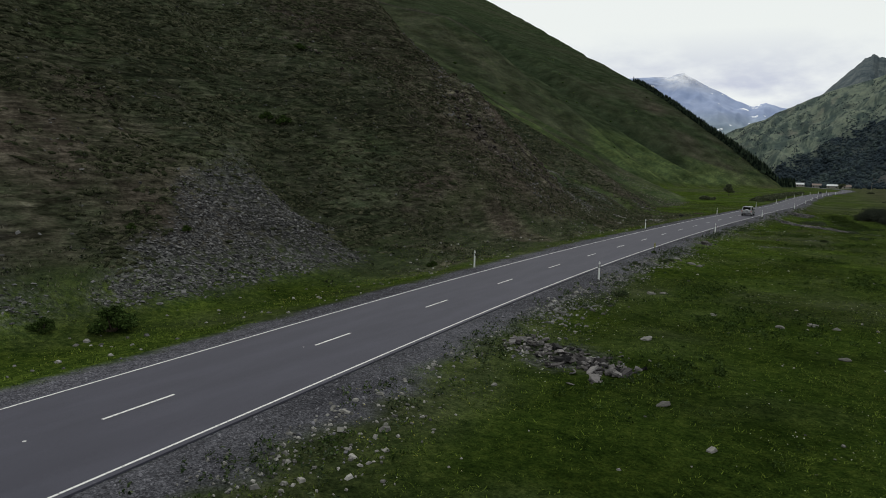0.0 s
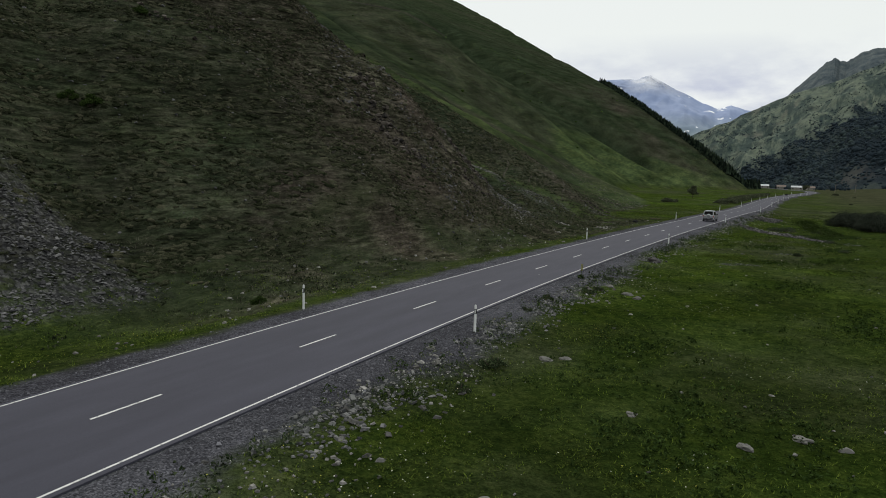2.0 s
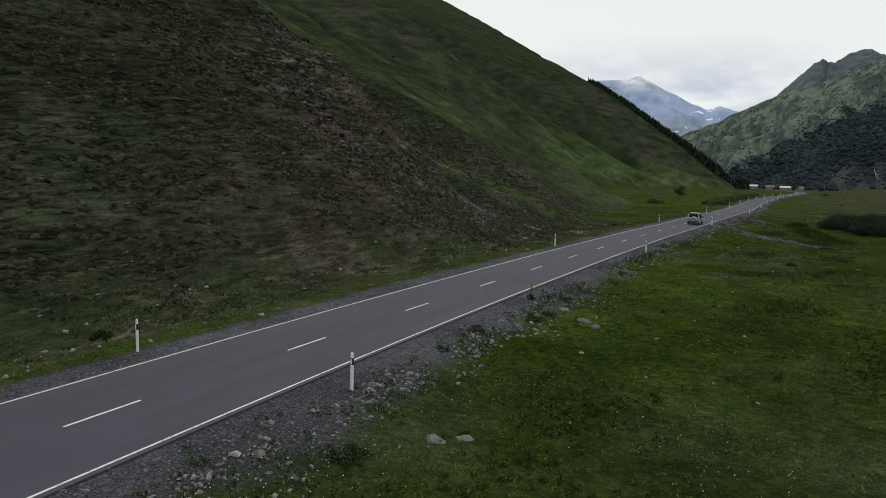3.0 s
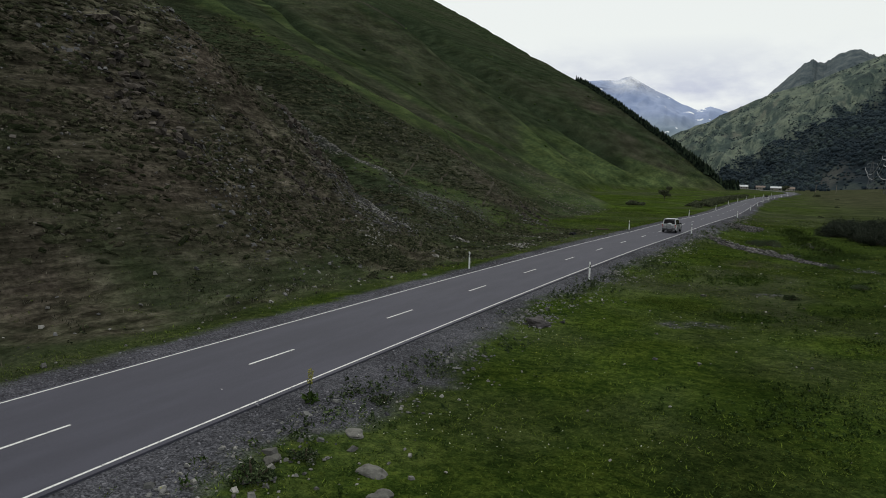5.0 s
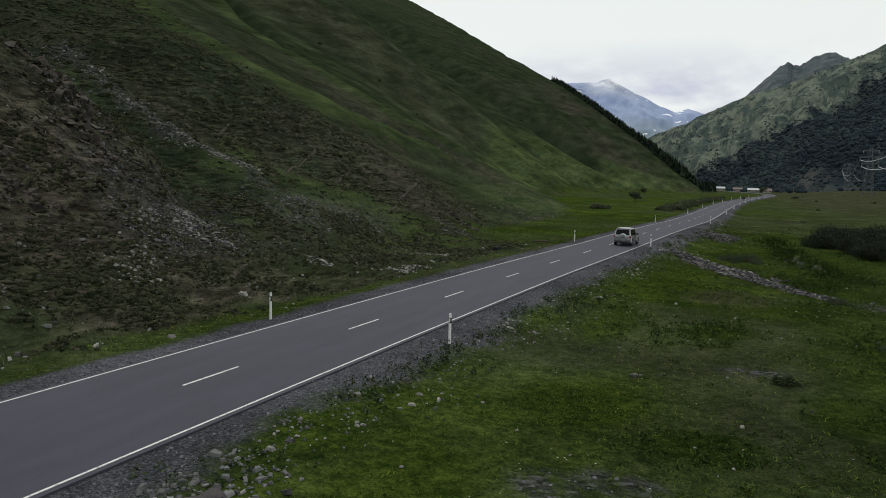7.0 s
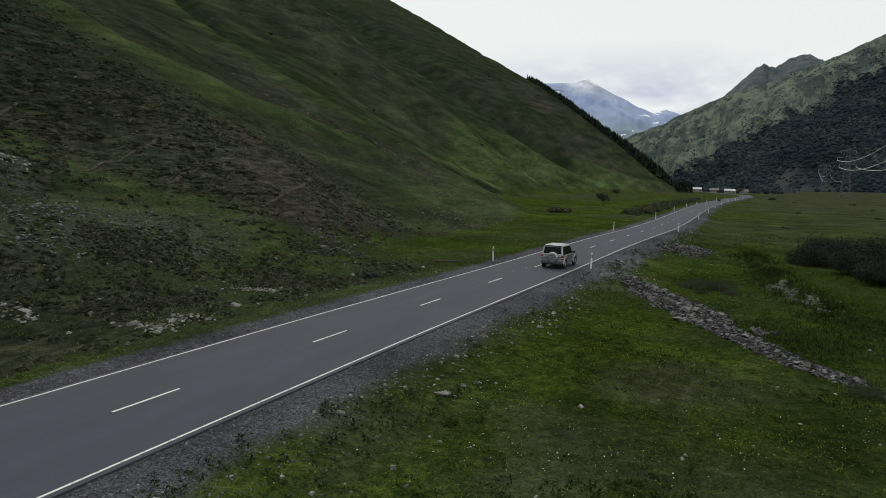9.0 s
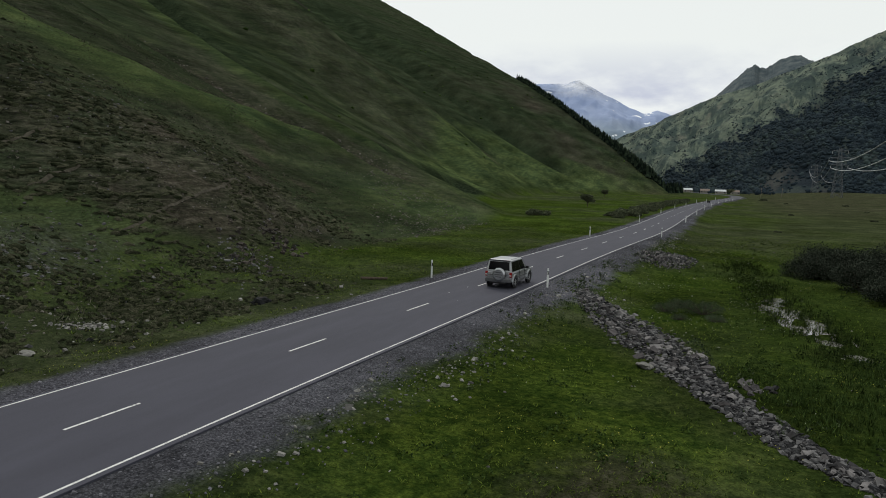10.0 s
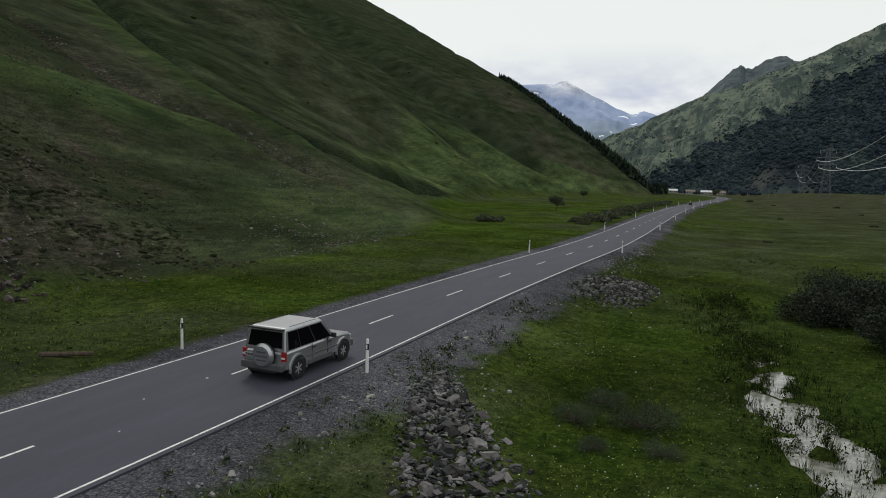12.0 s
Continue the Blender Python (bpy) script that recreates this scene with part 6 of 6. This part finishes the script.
def blobs(name, x, y, z, size, tall, material, label):
    """Far tree crowns: eight-sided lumps with a pointed top, in one mesh."""
    n = len(x)
    a = np.linspace(0, 2 * np.pi, 5)[:-1][None] + rng.uniform(0, 2, (n, 1))
    rings = []
    for lift, wide in ((0.0, 0.7), (0.5, 1.0)):
        r = size[:, None] * wide * rng.uniform(0.65, 1.3, (n, 4))
        rings.append(np.stack([x[:, None] + r * np.cos(a), y[:, None] + r * np.sin(a), z[:, None] + (lift * tall)[:, None] * rng.uniform(0.7, 1.2, (n, 4))], -1))
    v = np.concatenate([*rings, np.stack([x, y, z + tall], -1)[:, None, :]], 1)
    q = [t for i in range(4) for t in ((i, (i + 1) % 4, 4 + (i + 1) % 4), (i, 4 + (i + 1) % 4, 4 + i), (4 + i, 4 + (i + 1) % 4, 8))]
    f = (np.arange(n)[:, None, None] * 9 + np.array(q)[None]).reshape(-1, 3)
    return tagged(from_arrays(name, v.reshape(-1, 3), f, material, smooth=True), label, "trees", kind="stuff")


def far_wood():
    prob = np.maximum(rm_wood * 0.9, np.clip(fractal(rm_s * 50, rm_r * 30, 207, 4) * 1.8 - 0.02 + 0.14 * step(0.8, 0.5, rm_r), 0, 0.7)) * (rm_r < 1.0) * (rm_r > 0.02) * (1 - 0.85 * rm_soil)
    fi, fj = rng.uniform(0, 108.99, 54000), rng.uniform(0, 238.99, 54000)
    i, j = fi.astype(int), fj.astype(int)
    ok = rng.uniform(0, 1, len(i)) < prob[i, j]
    i, j, a, b = i[ok], j[ok], (fi - fi.astype(int))[ok, None], (fj - fj.astype(int))[ok, None]
    p = (right_v[i, j] * (1 - a) + right_v[i + 1, j] * a) * (1 - b) + (right_v[i, j + 1] * (1 - a) + right_v[i + 1, j + 1] * a) * b
    size = rng.gamma(4.0, 0.35, len(i)) * (0.5 + 1.0 * rm_wood[i, j]) + 0.5
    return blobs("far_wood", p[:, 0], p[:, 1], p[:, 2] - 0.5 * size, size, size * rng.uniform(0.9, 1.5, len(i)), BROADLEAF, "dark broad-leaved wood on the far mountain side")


far_wood()
vx, vy = rng.normal(-8, 34, 70), rng.uniform(890, 1000, 70)
vs = rng.uniform(1.2, 3.2, 70)
blobs("village_trees", vx, vy, height(vx, vy) - 0.5, vs, vs * 2.2, BROADLEAF, "trees round the far village")
cx, cy = scatter(900, -420, -60, 240, 900, lambda x, y: step(6, 30, uphill(x, y)) * np.clip(fractal(x / 60, y / 60, 451, 4) * 1.5 - 0.2, 0, 0.7))
cs = rng.uniform(0.4, 1.3, len(cx))
blobs("slope_bushes", cx, cy, height(cx, cy) - 0.3, cs, cs * 1.4, HERB, "small dark bushes dotted on the far green slope")

# ---- silver off-road car ----
SILVER = Nodes("silver_paint", 0.32, 0.5)
SILVER.bsdf.inputs["Metallic"].default_value = 0.85
SILVER = SILVER.color(SILVER.ramp(SILVER.noise(3.0, 3), (0.3, (0.37, 0.38, 0.395)), (0.7, (0.43, 0.44, 0.455)))).mat
SILVER_LOW = mat_plain("grey_lower_panels", (0.12, 0.122, 0.128), 0.45, 0.4, 0.08, 4.0, 0.5)
TINTED = mat_plain("tinted_glass", (0.004, 0.004, 0.005), 0.08, 0.12, 0.05)
RUBBER = mat_plain("black_rubber", (0.014, 0.014, 0.015), 0.8, 0.3)
TRIM = mat_plain("black_plastic", (0.018, 0.018, 0.019), 0.6, 0.3)
ALLOY = mat_plain("alloy_wheel", (0.42, 0.42, 0.43), 0.35, 0.5, 0.08, 8.0, 0.7)
RED_LENS = mat_plain("red_lens", (0.26, 0.012, 0.012), 0.25, 0.5)
CLEAR_LENS = mat_plain("clear_lens", (0.55, 0.55, 0.56), 0.15, 0.5)
PLATE = mat_plain("plate_white", (0.34, 0.34, 0.35), 0.5, 0.4)


def loft(bm, rings):
    vs = [[bm.verts.new(p) for p in ring] for ring in rings]
    n = len(vs[0])
    for a, b in zip(vs, vs[1:]):
        for i in range(n):
            bm.faces.new((a[i], a[(i + 1) % n], b[(i + 1) % n], b[i]))
    bm.faces.new(vs[0][::-1])
    bm.faces.new(vs[-1])
    bmesh.ops.recalc_face_normals(bm, faces=bm.faces[:])
    return bm


def pane(corners, u0, u1, v0, v1, lift=0.006, thick=0.02):
    """A thin slab on part of a four-cornered face (corners counter-clockwise from its low left, seen from outside)."""
    a, b, c, d = (Vector(p) for p in corners)
    out = (b - a).cross(d - a).normalized()

    def at(u, v, w):
        return (a.lerp(b, u)).lerp(d.lerp(c, u), v) + out * w

    bm = bmesh.new()
    rings = [[at(u, v, w) for u, v in ((u0, v0), (u1, v0), (u1, v1), (u0, v1))] for w in (lift - thick, lift)]
    return loft(bm, rings)


def wheel(parent, x, y, out):
    bm = bmesh.new()
    prof = ((0.20, 0.09), (0.30, 0.11), (0.335, 0.09), (0.345, 0.0), (0.335, -0.09), (0.30, -0.11), (0.20, -0.09))
    rings = []
    for k in range(24):
        a = 2 * math.pi * k / 24
        rings.append([bm.verts.new((w, r * math.cos(a), r * math.sin(a))) for r, w in prof])
    for k in range(24):
        p, q = rings[k], rings[(k + 1) % 24]
        for i in range(len(prof) - 1):
            bm.faces.new((p[i], q[i], q[i + 1], p[i + 1]))
    bmesh.ops.recalc_face_normals(bm, faces=bm.faces[:])
    tyre = part("wheel", bm, RUBBER, parent, smooth=True)
    tyre.matrix_basis = pose(x, y, 0.345)
    bm = bmesh.new()
    cone(bm, 0.205, 0.205, 0.03, pose(out * 0.055, 0, 0, 0, 90, 0), 24)
    cone(bm, 0.055, 0.045, 0.05, pose(out * 0.085, 0, 0, 0, 90, 0), 12)
    for k in range(6):
        box(bm, 0.03, 0.05, 0.16, pose(out * 0.08, 0, 0, 60 * k) @ pose(0, 0, 0.11), 0.006)
    part("rim", bm, ALLOY, tyre, "six-spoke alloy rim")
    return tyre


def offroad_car():
    root = empty("offroad_car")
    W, REAR, NOSE = 0.84, -2.0, 2.12
    bm = bmesh.new()
    rings = []
    for y, w, top, low in ((REAR, 0.93, 0.92, 0.42), (REAR + 0.10, 0.985, 0.99, 0.36), (-1.0, 1.0, 1.01, 0.33), (0.3, 1.0, 1.02, 0.33), (0.85, 0.99, 1.02, 0.33), (1.4, 0.98, 0.985, 0.33), (1.88, 0.96, 0.93, 0.36), (NOSE - 0.06, 0.90, 0.84, 0.40), (NOSE, 0.84, 0.72, 0.46)):
        h = w * W
        half = ((h * 0.86, low), (h * 0.98, low + 0.07), (h, 0.66), (h * 0.985, top - 0.08), (h * 0.93, top))
        rings.append([(px, y, pz) for px, pz in half] + [(-px, y, pz) for px, pz in reversed(half)])
    body = part("body", loft(bm, rings), SILVER, root, smooth=False)
    mod = body.modifiers.new("edges", "BEVEL")
    mod.width, mod.segments, mod.angle_limit = 0.025, 2, radians(25)
    # cabin: belt ring and roof ring
    b_rear, b_front, r_rear, r_front, zb, zr = -1.95, 0.92, -1.83, 0.26, 0.97, 1.63
    wb, wr = 0.80, 0.705
    bm = bmesh.new()
    loft(bm, [[(-wb, b_rear, zb), (wb, b_rear, zb), (wb, b_front, zb), (-wb, b_front, zb)],
              [(-wr, r_rear, zr), (wr, r_rear, zr), (wr, r_front, zr), (-wr, r_front, zr)],
              [(-wr * 0.9, r_rear + 0.08, zr + 0.075), (wr * 0.9, r_rear + 0.08, zr + 0.075), (wr * 0.9, r_front - 0.12, zr + 0.075), (-wr * 0.9, r_front - 0.12, zr + 0.075)]])
    cabin = part("cabin", bm, SILVER, root)
    mod = cabin.modifiers.new("edges", "BEVEL")
    mod.width, mod.segments, mod.angle_limit = 0.03, 3, radians(20)
    rear = ((wb, b_rear, zb), (-wb, b_rear, zb), (-wr, r_rear, zr), (wr, r_rear, zr))
    rear = tuple((-x, y, z) for x, y, z in rear)
    part("rear_window", pane(rear, 0.07, 0.93, 0.17, 0.92), TINTED, root, "dark tinted rear window")
    front = ((wb, b_front, zb), (-wb, b_front, zb), (-wr, r_front, zr), (wr, r_front, zr))
    part("windscreen", pane(front, 0.07, 0.93, 0.10, 0.93), TINTED, root, "dark sloping windscreen")
    for s in (1, -1):
        side = ((s * wb, b_rear, zb), (s * wb, b_front, zb), (s * wr, r_front, zr), (s * wr, r_rear, zr))
        if s < 0:
            side = (side[1], side[0], side[3], side[2])
        part("pillar", pane(side, 0.06, 0.93, 0.07, 0.93, 0.003) if s > 0 else pane(side, 0.07, 0.94, 0.07, 0.93, 0.003), TRIM, root, "black window pillar")
        for u0, u1 in ((0.065, 0.29), (0.305, 0.585), (0.61, 0.92)):
            if s < 0:
                u0, u1 = 1 - u1, 1 - u0
            part("side_window", pane(side, u0, u1, 0.08, 0.92, 0.009), TINTED, root, "dark tinted side window")
        bm = bmesh.new()
        box(bm, 0.03, 2.5, 0.05, pose(s * W * 1.0, 0.0, 0.64), 0.01)
        part("side_moulding", bm, SILVER_LOW, root)
        bm = bmesh.new()
        box(bm, 0.05, 1.45, 0.16, pose(s * W * 0.985, -0.02, 0.41), 0.02)
        part("sill", bm, SILVER_LOW, root, "grey lower sill")
        for y in (0.42, -0.52):
            bm = bmesh.new()
            box(bm, 0.02, 0.012, 0.5, pose(s * (W * 0.995), y - 0.45 * 0 + 0.0, 0.76))
            part("door_gap", bm, TRIM, root)
            bm = bmesh.new()
            box(bm, 0.03, 0.16, 0.035, pose(s * (W * 0.997), y + 0.14, 0.86), 0.008)
            part("door_handle", bm, TRIM, root)
        bm = bmesh.new()
        box(bm, 0.20, 0.10, 0.16, pose(s * (W + 0.10), 0.62, 1.08), 0.03)
        box(bm, 0.12, 0.04, 0.04, pose(s * (W + 0.0), 0.62, 1.04))
        part("wing_mirror", bm, SILVER if s < 0 else TRIM, root, "door mirror")
        for y in (-1.30, 1.42):
            # flat black disc on the closed side stands in for the dark wheel well
            bm = bmesh.new()
            cone(bm, 0.415, 0.415, 0.012, pose(s * (W + 0.002), y, 0.36, 0, 90, 0), 28)
            part("wheel_arch", bm, TRIM, root, "black disc standing in for the dark wheel well")
            bm = bmesh.new()
            arc = []
            for k in range(15):
                a = math.pi * (-0.06 + 1.12 * k / 14)
                c, d = math.cos(a), math.sin(a)
                arc.append([(s * (W + o), y + r * c, 0.36 + r * d) for r, o in ((0.41, -0.02), (0.41, 0.035), (0.475, 0.03), (0.485, -0.02))])
            part("arch_flare", loft(bm, arc), SILVER, root)
            wheel(root, s * (W - 0.075), y, s)
        bm = bmesh.new()
        box(bm, 0.16, 0.10, 0.30, pose(s * (W - 0.075), REAR + 0.045, 0.84), 0.02)
        lamp = part("tail_lamp", bm, RED_LENS, root, "red tail lamp")
        bm = bmesh.new()
        box(bm, 0.13, 0.02, 0.06, pose(s * (W - 0.08), REAR - 0.008, 0.80), 0.006)
        part("clear_lens", bm, CLEAR_LENS, lamp, "pale reversing lens")
        bm = bmesh.new()
        box(bm, 0.28, 0.14, 0.18, pose(s * 0.60, NOSE - 0.07, 0.74), 0.03)
        part("headlamp", bm, CLEAR_LENS, root, "clear headlamp")
        bm = bmesh.new()
        box(bm, 0.035, 1.5, 0.035, pose(s * 0.60, -0.72, 1.70), 0.01)
        for y in (-1.4, -0.05):
            box(bm, 0.04, 0.06, 0.07, pose(s * 0.60, y, 1.67), 0.008)
        part("roof_rail", bm, SILVER_LOW, root)
    bm = bmesh.new()
    box(bm, 1.60, 0.20, 0.24, pose(0, REAR - 0.05, 0.50), 0.05)
    part("rear_bumper", bm, SILVER_LOW, root, "grey rear bumper")
    bm = bmesh.new()
    box(bm, 1.1, 0.10, 0.12, pose(0, REAR - 0.06, 0.36), 0.03)
    part("bumper_skirt", bm, TRIM, root)
    bm = bmesh.new()
    box(bm, 1.60, 0.22, 0.26, pose(0, NOSE - 0.02, 0.50), 0.06)
    part("front_bumper", bm, SILVER_LOW, root)
    bm = bmesh.new()
    box(bm, 0.72, 0.05, 0.16, pose(0, NOSE + 0.0, 0.74), 0.015)
    part("grille", bm, TRIM, root)
    bm = bmesh.new()
    box(bm, 1.34, 0.22, 0.05, pose(0, r_rear - 0.05, 1.665, -6), 0.018)
    part("roof_spoiler", bm, TRIM, root, "dark roof spoiler over the rear window")
    # spare wheel in a hard cover on the tailgate
    bm = bmesh.new()
    cone(bm, 0.385, 0.40, 0.10, pose(0.08, REAR - 0.10, 0.84, 90), 36)
    cone(bm, 0.40, 0.31, 0.08, pose(0.08, REAR - 0.19, 0.84, 90), 36)
    cover = part("spare_wheel_cover", bm, SILVER, root, "round silver spare wheel cover")
    bm = bmesh.new()
    cone(bm, 0.39, 0.39, 0.09, pose(0.08, REAR - 0.05, 0.84, 90), 36)
    part("spare_tyre", bm, RUBBER, cover)
    bm = bmesh.new()
    for lift in (-0.13, 0.0, 0.13):
        box(bm, 0.50 - abs(lift), 0.012, 0.05, pose(0.08, REAR - 0.233, 0.84 + lift), 0.004)
    part("cover_band", bm, SILVER_LOW, cover, "grey bands across the cover")
    bm = bmesh.new()
    box(bm, 0.46, 0.02, 0.12, pose(-0.52, REAR - 0.015, 0.80), 0.004)
    part("plate_recess", box(bmesh.new(), 0.56, 0.012, 0.20, pose(-0.54, REAR + 0.012, 0.80), 0.004), TRIM, root, "dark recess round the plate")
    plate = part("number_plate", bm, PLATE, root, "white plate with dark bars")
    bm = bmesh.new()
    for k in range(5):
        box(bm, 0.05, 0.006, 0.07, pose(-0.67 + 0.075 * k, REAR - 0.027, 0.80))
    part("plate_bar", bm, TRIM, plate)
    bm = bmesh.new()
    box(bm, 0.012, 0.012, 0.6, pose(-0.60, 0.55, 1.45, -35))
    part("aerial", bm, TRIM, root)
    return tagged(root, "silver five-door off-road car with a covered spare wheel", "car")


car = offroad_car()
car.matrix_basis = pose(-14.62, 144.05, 0.036, 0, 0, -2.6) @ Matrix.Diagonal((1.04, 1.05, 1.05, 1))


# ---- village, pylons, poles ----
STEEL = mat_plain("galvanised_steel", (0.115, 0.125, 0.135), 0.7, 0.2, 0.15, 2.0, 0.1)
CABLE = mat_plain("aluminium_cable", (0.42, 0.43, 0.45), 0.5, 0.3, 0.05)
PLASTER = mat_plain("pale_plaster", (0.26, 0.25, 0.23), 0.9, 0.1, 0.15, 1.0)
TIN = mat_plain("pale_tin_roof", (0.50, 0.52, 0.54), 0.4, 0.4, 0.1, 0.8)
TIN_DARK = mat_plain("rusty_tin_roof", (0.16, 0.12, 0.10), 0.6, 0.3, 0.2, 0.8)
WOOD = mat_plain("weathered_wood", (0.20, 0.17, 0.14), 0.9, 0.1, 0.2, 5.0)


def bar(bm, a, b, r):
    limb(bm, a, b, r, r, 4)


def pylon(x, y, tall, turn, label):
    root = empty("pylon", pose(x, y, float(height(x, y)), 0, 0, turn))
    half = lambda z: 3.4 - 2.7 * z / tall
    for sx in (-1, 1):
        for sy in (-1, 1):
            bm = bmesh.new()
            bar(bm, (sx * half(0), sy * half(0), -0.5), (sx * half(tall), sy * half(tall), tall), 0.16)
            part("leg", bm, STEEL, root)
    levels = [tall * k / 8 for k in range(9)]
    bm = bmesh.new()
    for z0, z1 in zip(levels, levels[1:]):
        p, q = half(z0), half(z1)
        for s in (-1, 1):
            bar(bm, (-p, s * p, z0), (q, s * q, z1), 0.08)
            bar(bm, (p, s * p, z0), (-q, s * q, z1), 0.08)
            bar(bm, (s * p, -p, z0), (s * q, q, z1), 0.08)
            bar(bm, (s * p, p, z0), (s * q, -q, z1), 0.08)
    part("lattice", bm, STEEL, root)
    for z, w in ((tall * 0.66, 5.5), (tall * 0.80, 7.0), (tall * 0.94, 5.0)):
        bm = bmesh.new()
        for s in (-1, 1):
            bar(bm, (s * w, 0, z), (0, 0.6, z + 0.9), 0.10)
            bar(bm, (s * w, 0, z), (0, -0.6, z - 0.5), 0.10)
            bar(bm, (s * w, 0, z), (0, 0, z + 0.2), 0.10)
        arm = part("crossarm", bm, STEEL, root)
        for s in (-1, 1):
            bm = bmesh.new()
            cone(bm, 0.14, 0.14, 2.0, pose(s * w, 0, z - 1.0), 6)
            part("insulator", bm, CABLE, arm, "pale insulator string")
    return tagged(root, label, "pylon", "power line pylons")


towers = [(73.0, 677.0, 36.0), (92.0, 997.0, 32.0), (50.0, 300.0, 38.0)]
for x, y, tall in towers:
    pylon(x, y, tall, -18, "grey steel lattice pylon standing on the meadow")


def cable(a, b, sag, r):
    v, f, n, count = [], [], 28, 0
    bm = bmesh.new()
    pts = [Vector(a).lerp(Vector(b), k / n) - Vector((0, 0, sag * 4 * (k / n) * (1 - k / n))) for k in range(n + 1)]
    for p, q in zip(pts, pts[1:]):
        limb(bm, p, q, r, r, 4)
    return tagged(part("power_cable", bm, CABLE), "pale sagging power cable hung between pylons", "power cable", "power line cables")


def arm_tip(tower, level, s):
    x, y, tall = tower
    z, w = ((tall * 0.66, 5.5), (tall * 0.80, 7.0), (tall * 0.94, 5.0))[level]
    a = radians(-18)
    return (x + s * w * math.cos(a), y + s * w * math.sin(a), float(height(x, y)) + z - 2.0)


for i, j, r in ((0, 2, 0.2), (1, 0, 0.14)):
    for level, s in ((0, -1), (1, -1), (0, 1)):
        cable(arm_tip(towers[i], level, s), arm_tip(towers[j], level, s), 5.5 if i == 0 else 9.0, r)


def field_pole(x, y, tall):
    bm = bmesh.new()
    cone(bm, 0.16, 0.11, tall + 0.5, pose(0, 0, tall / 2 - 0.25), 7)
    box(bm, 1.4, 0.12, 0.14, pose(0, 0, tall - 0.5))
    ob = part("utility_pole", bm, WOOD)
    ob.matrix_basis = pose(x, y, float(height(x, y)), 1.5, 2, 20)
    return tagged(ob, "weathered wooden utility pole on the meadow", "utility pole")


for x, y in ((86.0, 560.0), (94.0, 565.0), (24.0, 700.0), (40.0, 720.0)):
    field_pole(x, y, 7.0)


def house(x, y, wide, deep, tall, turn, roof_mat, label):
    root = empty("house", pose(x, y, float(height(x, y)) - 0.1, 0, 0, turn))
    bm = bmesh.new()
    box(bm, wide, deep, tall, pose(0, 0, tall / 2), 0.03)
    part("wall", bm, PLASTER, root)
    bm = bmesh.new()
    w, d, h = wide / 2 + 0.4, deep / 2 + 0.5, deep * 0.3
    ring = lambda px, o: [(px, -d, tall + o), (px, 0, tall + h + o), (px, d, tall + o), (px, 0, tall + h - 0.15 + o)]
    loft(bm, [ring(-w, 0.05), ring(w, 0.05)])
    part("roof", bm, roof_mat, root, "pitched tin roof")
    for k in range(3):
        bm = bmesh.new()
        box(bm, 1.0, 0.08, 1.1, pose(-wide / 3 + wide / 3 * k, -deep / 2 - 0.02, tall * 0.55), 0.01)
        part("window" if k != 1 else "door", bm, TINTED if k != 1 else WOOD, root)
    bm = bmesh.new()
    box(bm, 0.6, 0.6, 1.2, pose(wide / 4, 0.5, tall + h), 0.02)
    part("chimney", bm, PLASTER, root)
    return tagged(root, label, "house", "village houses")


house(-38.0, 868.0, 8, 6, 2.6, 10, TIN, "small pale house with a tin roof in the far village")
house(-6.0, 880.0, 11, 6, 2.6, -5, TIN, "long pale building with a bright tin roof")
house(7.0, 872.0, 8, 6, 2.6, 15, TIN_DARK, "small house with a rusty roof in the far village")
house(-22.0, 895.0, 9, 6, 2.8, 0, TIN_DARK, "pale house with a dark roof among trees")


def road_sign(x, y):
    root = empty("road_sign", pose(x, y, float(height(x, y))))
    bm = bmesh.new()
    cone(bm, 0.04, 0.04, 2.6, pose(0, 0, 1.2), 8)
    part("pole", bm, STEEL, root)
    bm = bmesh.new()
    box(bm, 0.9, 0.03, 0.6, pose(0, 0.05, 2.2), 0.008)
    part("plate", bm, TRIM, root, "dark back of the sign plate")
    return tagged(root, "road sign on a steel pole beside the road", "road sign")


road_sign(float(road_x(330)) + 4.6, 330.0)


def mullein(x, y, tall):
    root = empty("flower_stalk", pose(x, y, float(height(x, y)), 2, 3, 0))
    bm = bmesh.new()
    limb(bm, (0, 0, 0), (0.02, 0, tall * 0.7), 0.02, 0.012)
    part("stalk", bm, HERB, root)
    r = np.random.default_rng(5)
    v, f = leaf_cloud([(0.02, 0, tall * (0.62 + 0.07 * k)) for k in range(6)], [0.09] * 6, 40, 0.03, r)
    from_arrays("bloom", v, f, PETAL_YELLOW, root)
    v, f = leaf_cloud([(0, 0, 0.12)], [0.26], 60, 0.12, r)
    from_arrays("leaf_rosette", v, f, HERB, root)
    return tagged(root, "tall yellow flower stalk on the gravel shoulder", "plant")


mullein(-14.2, 64.6, 1.0)
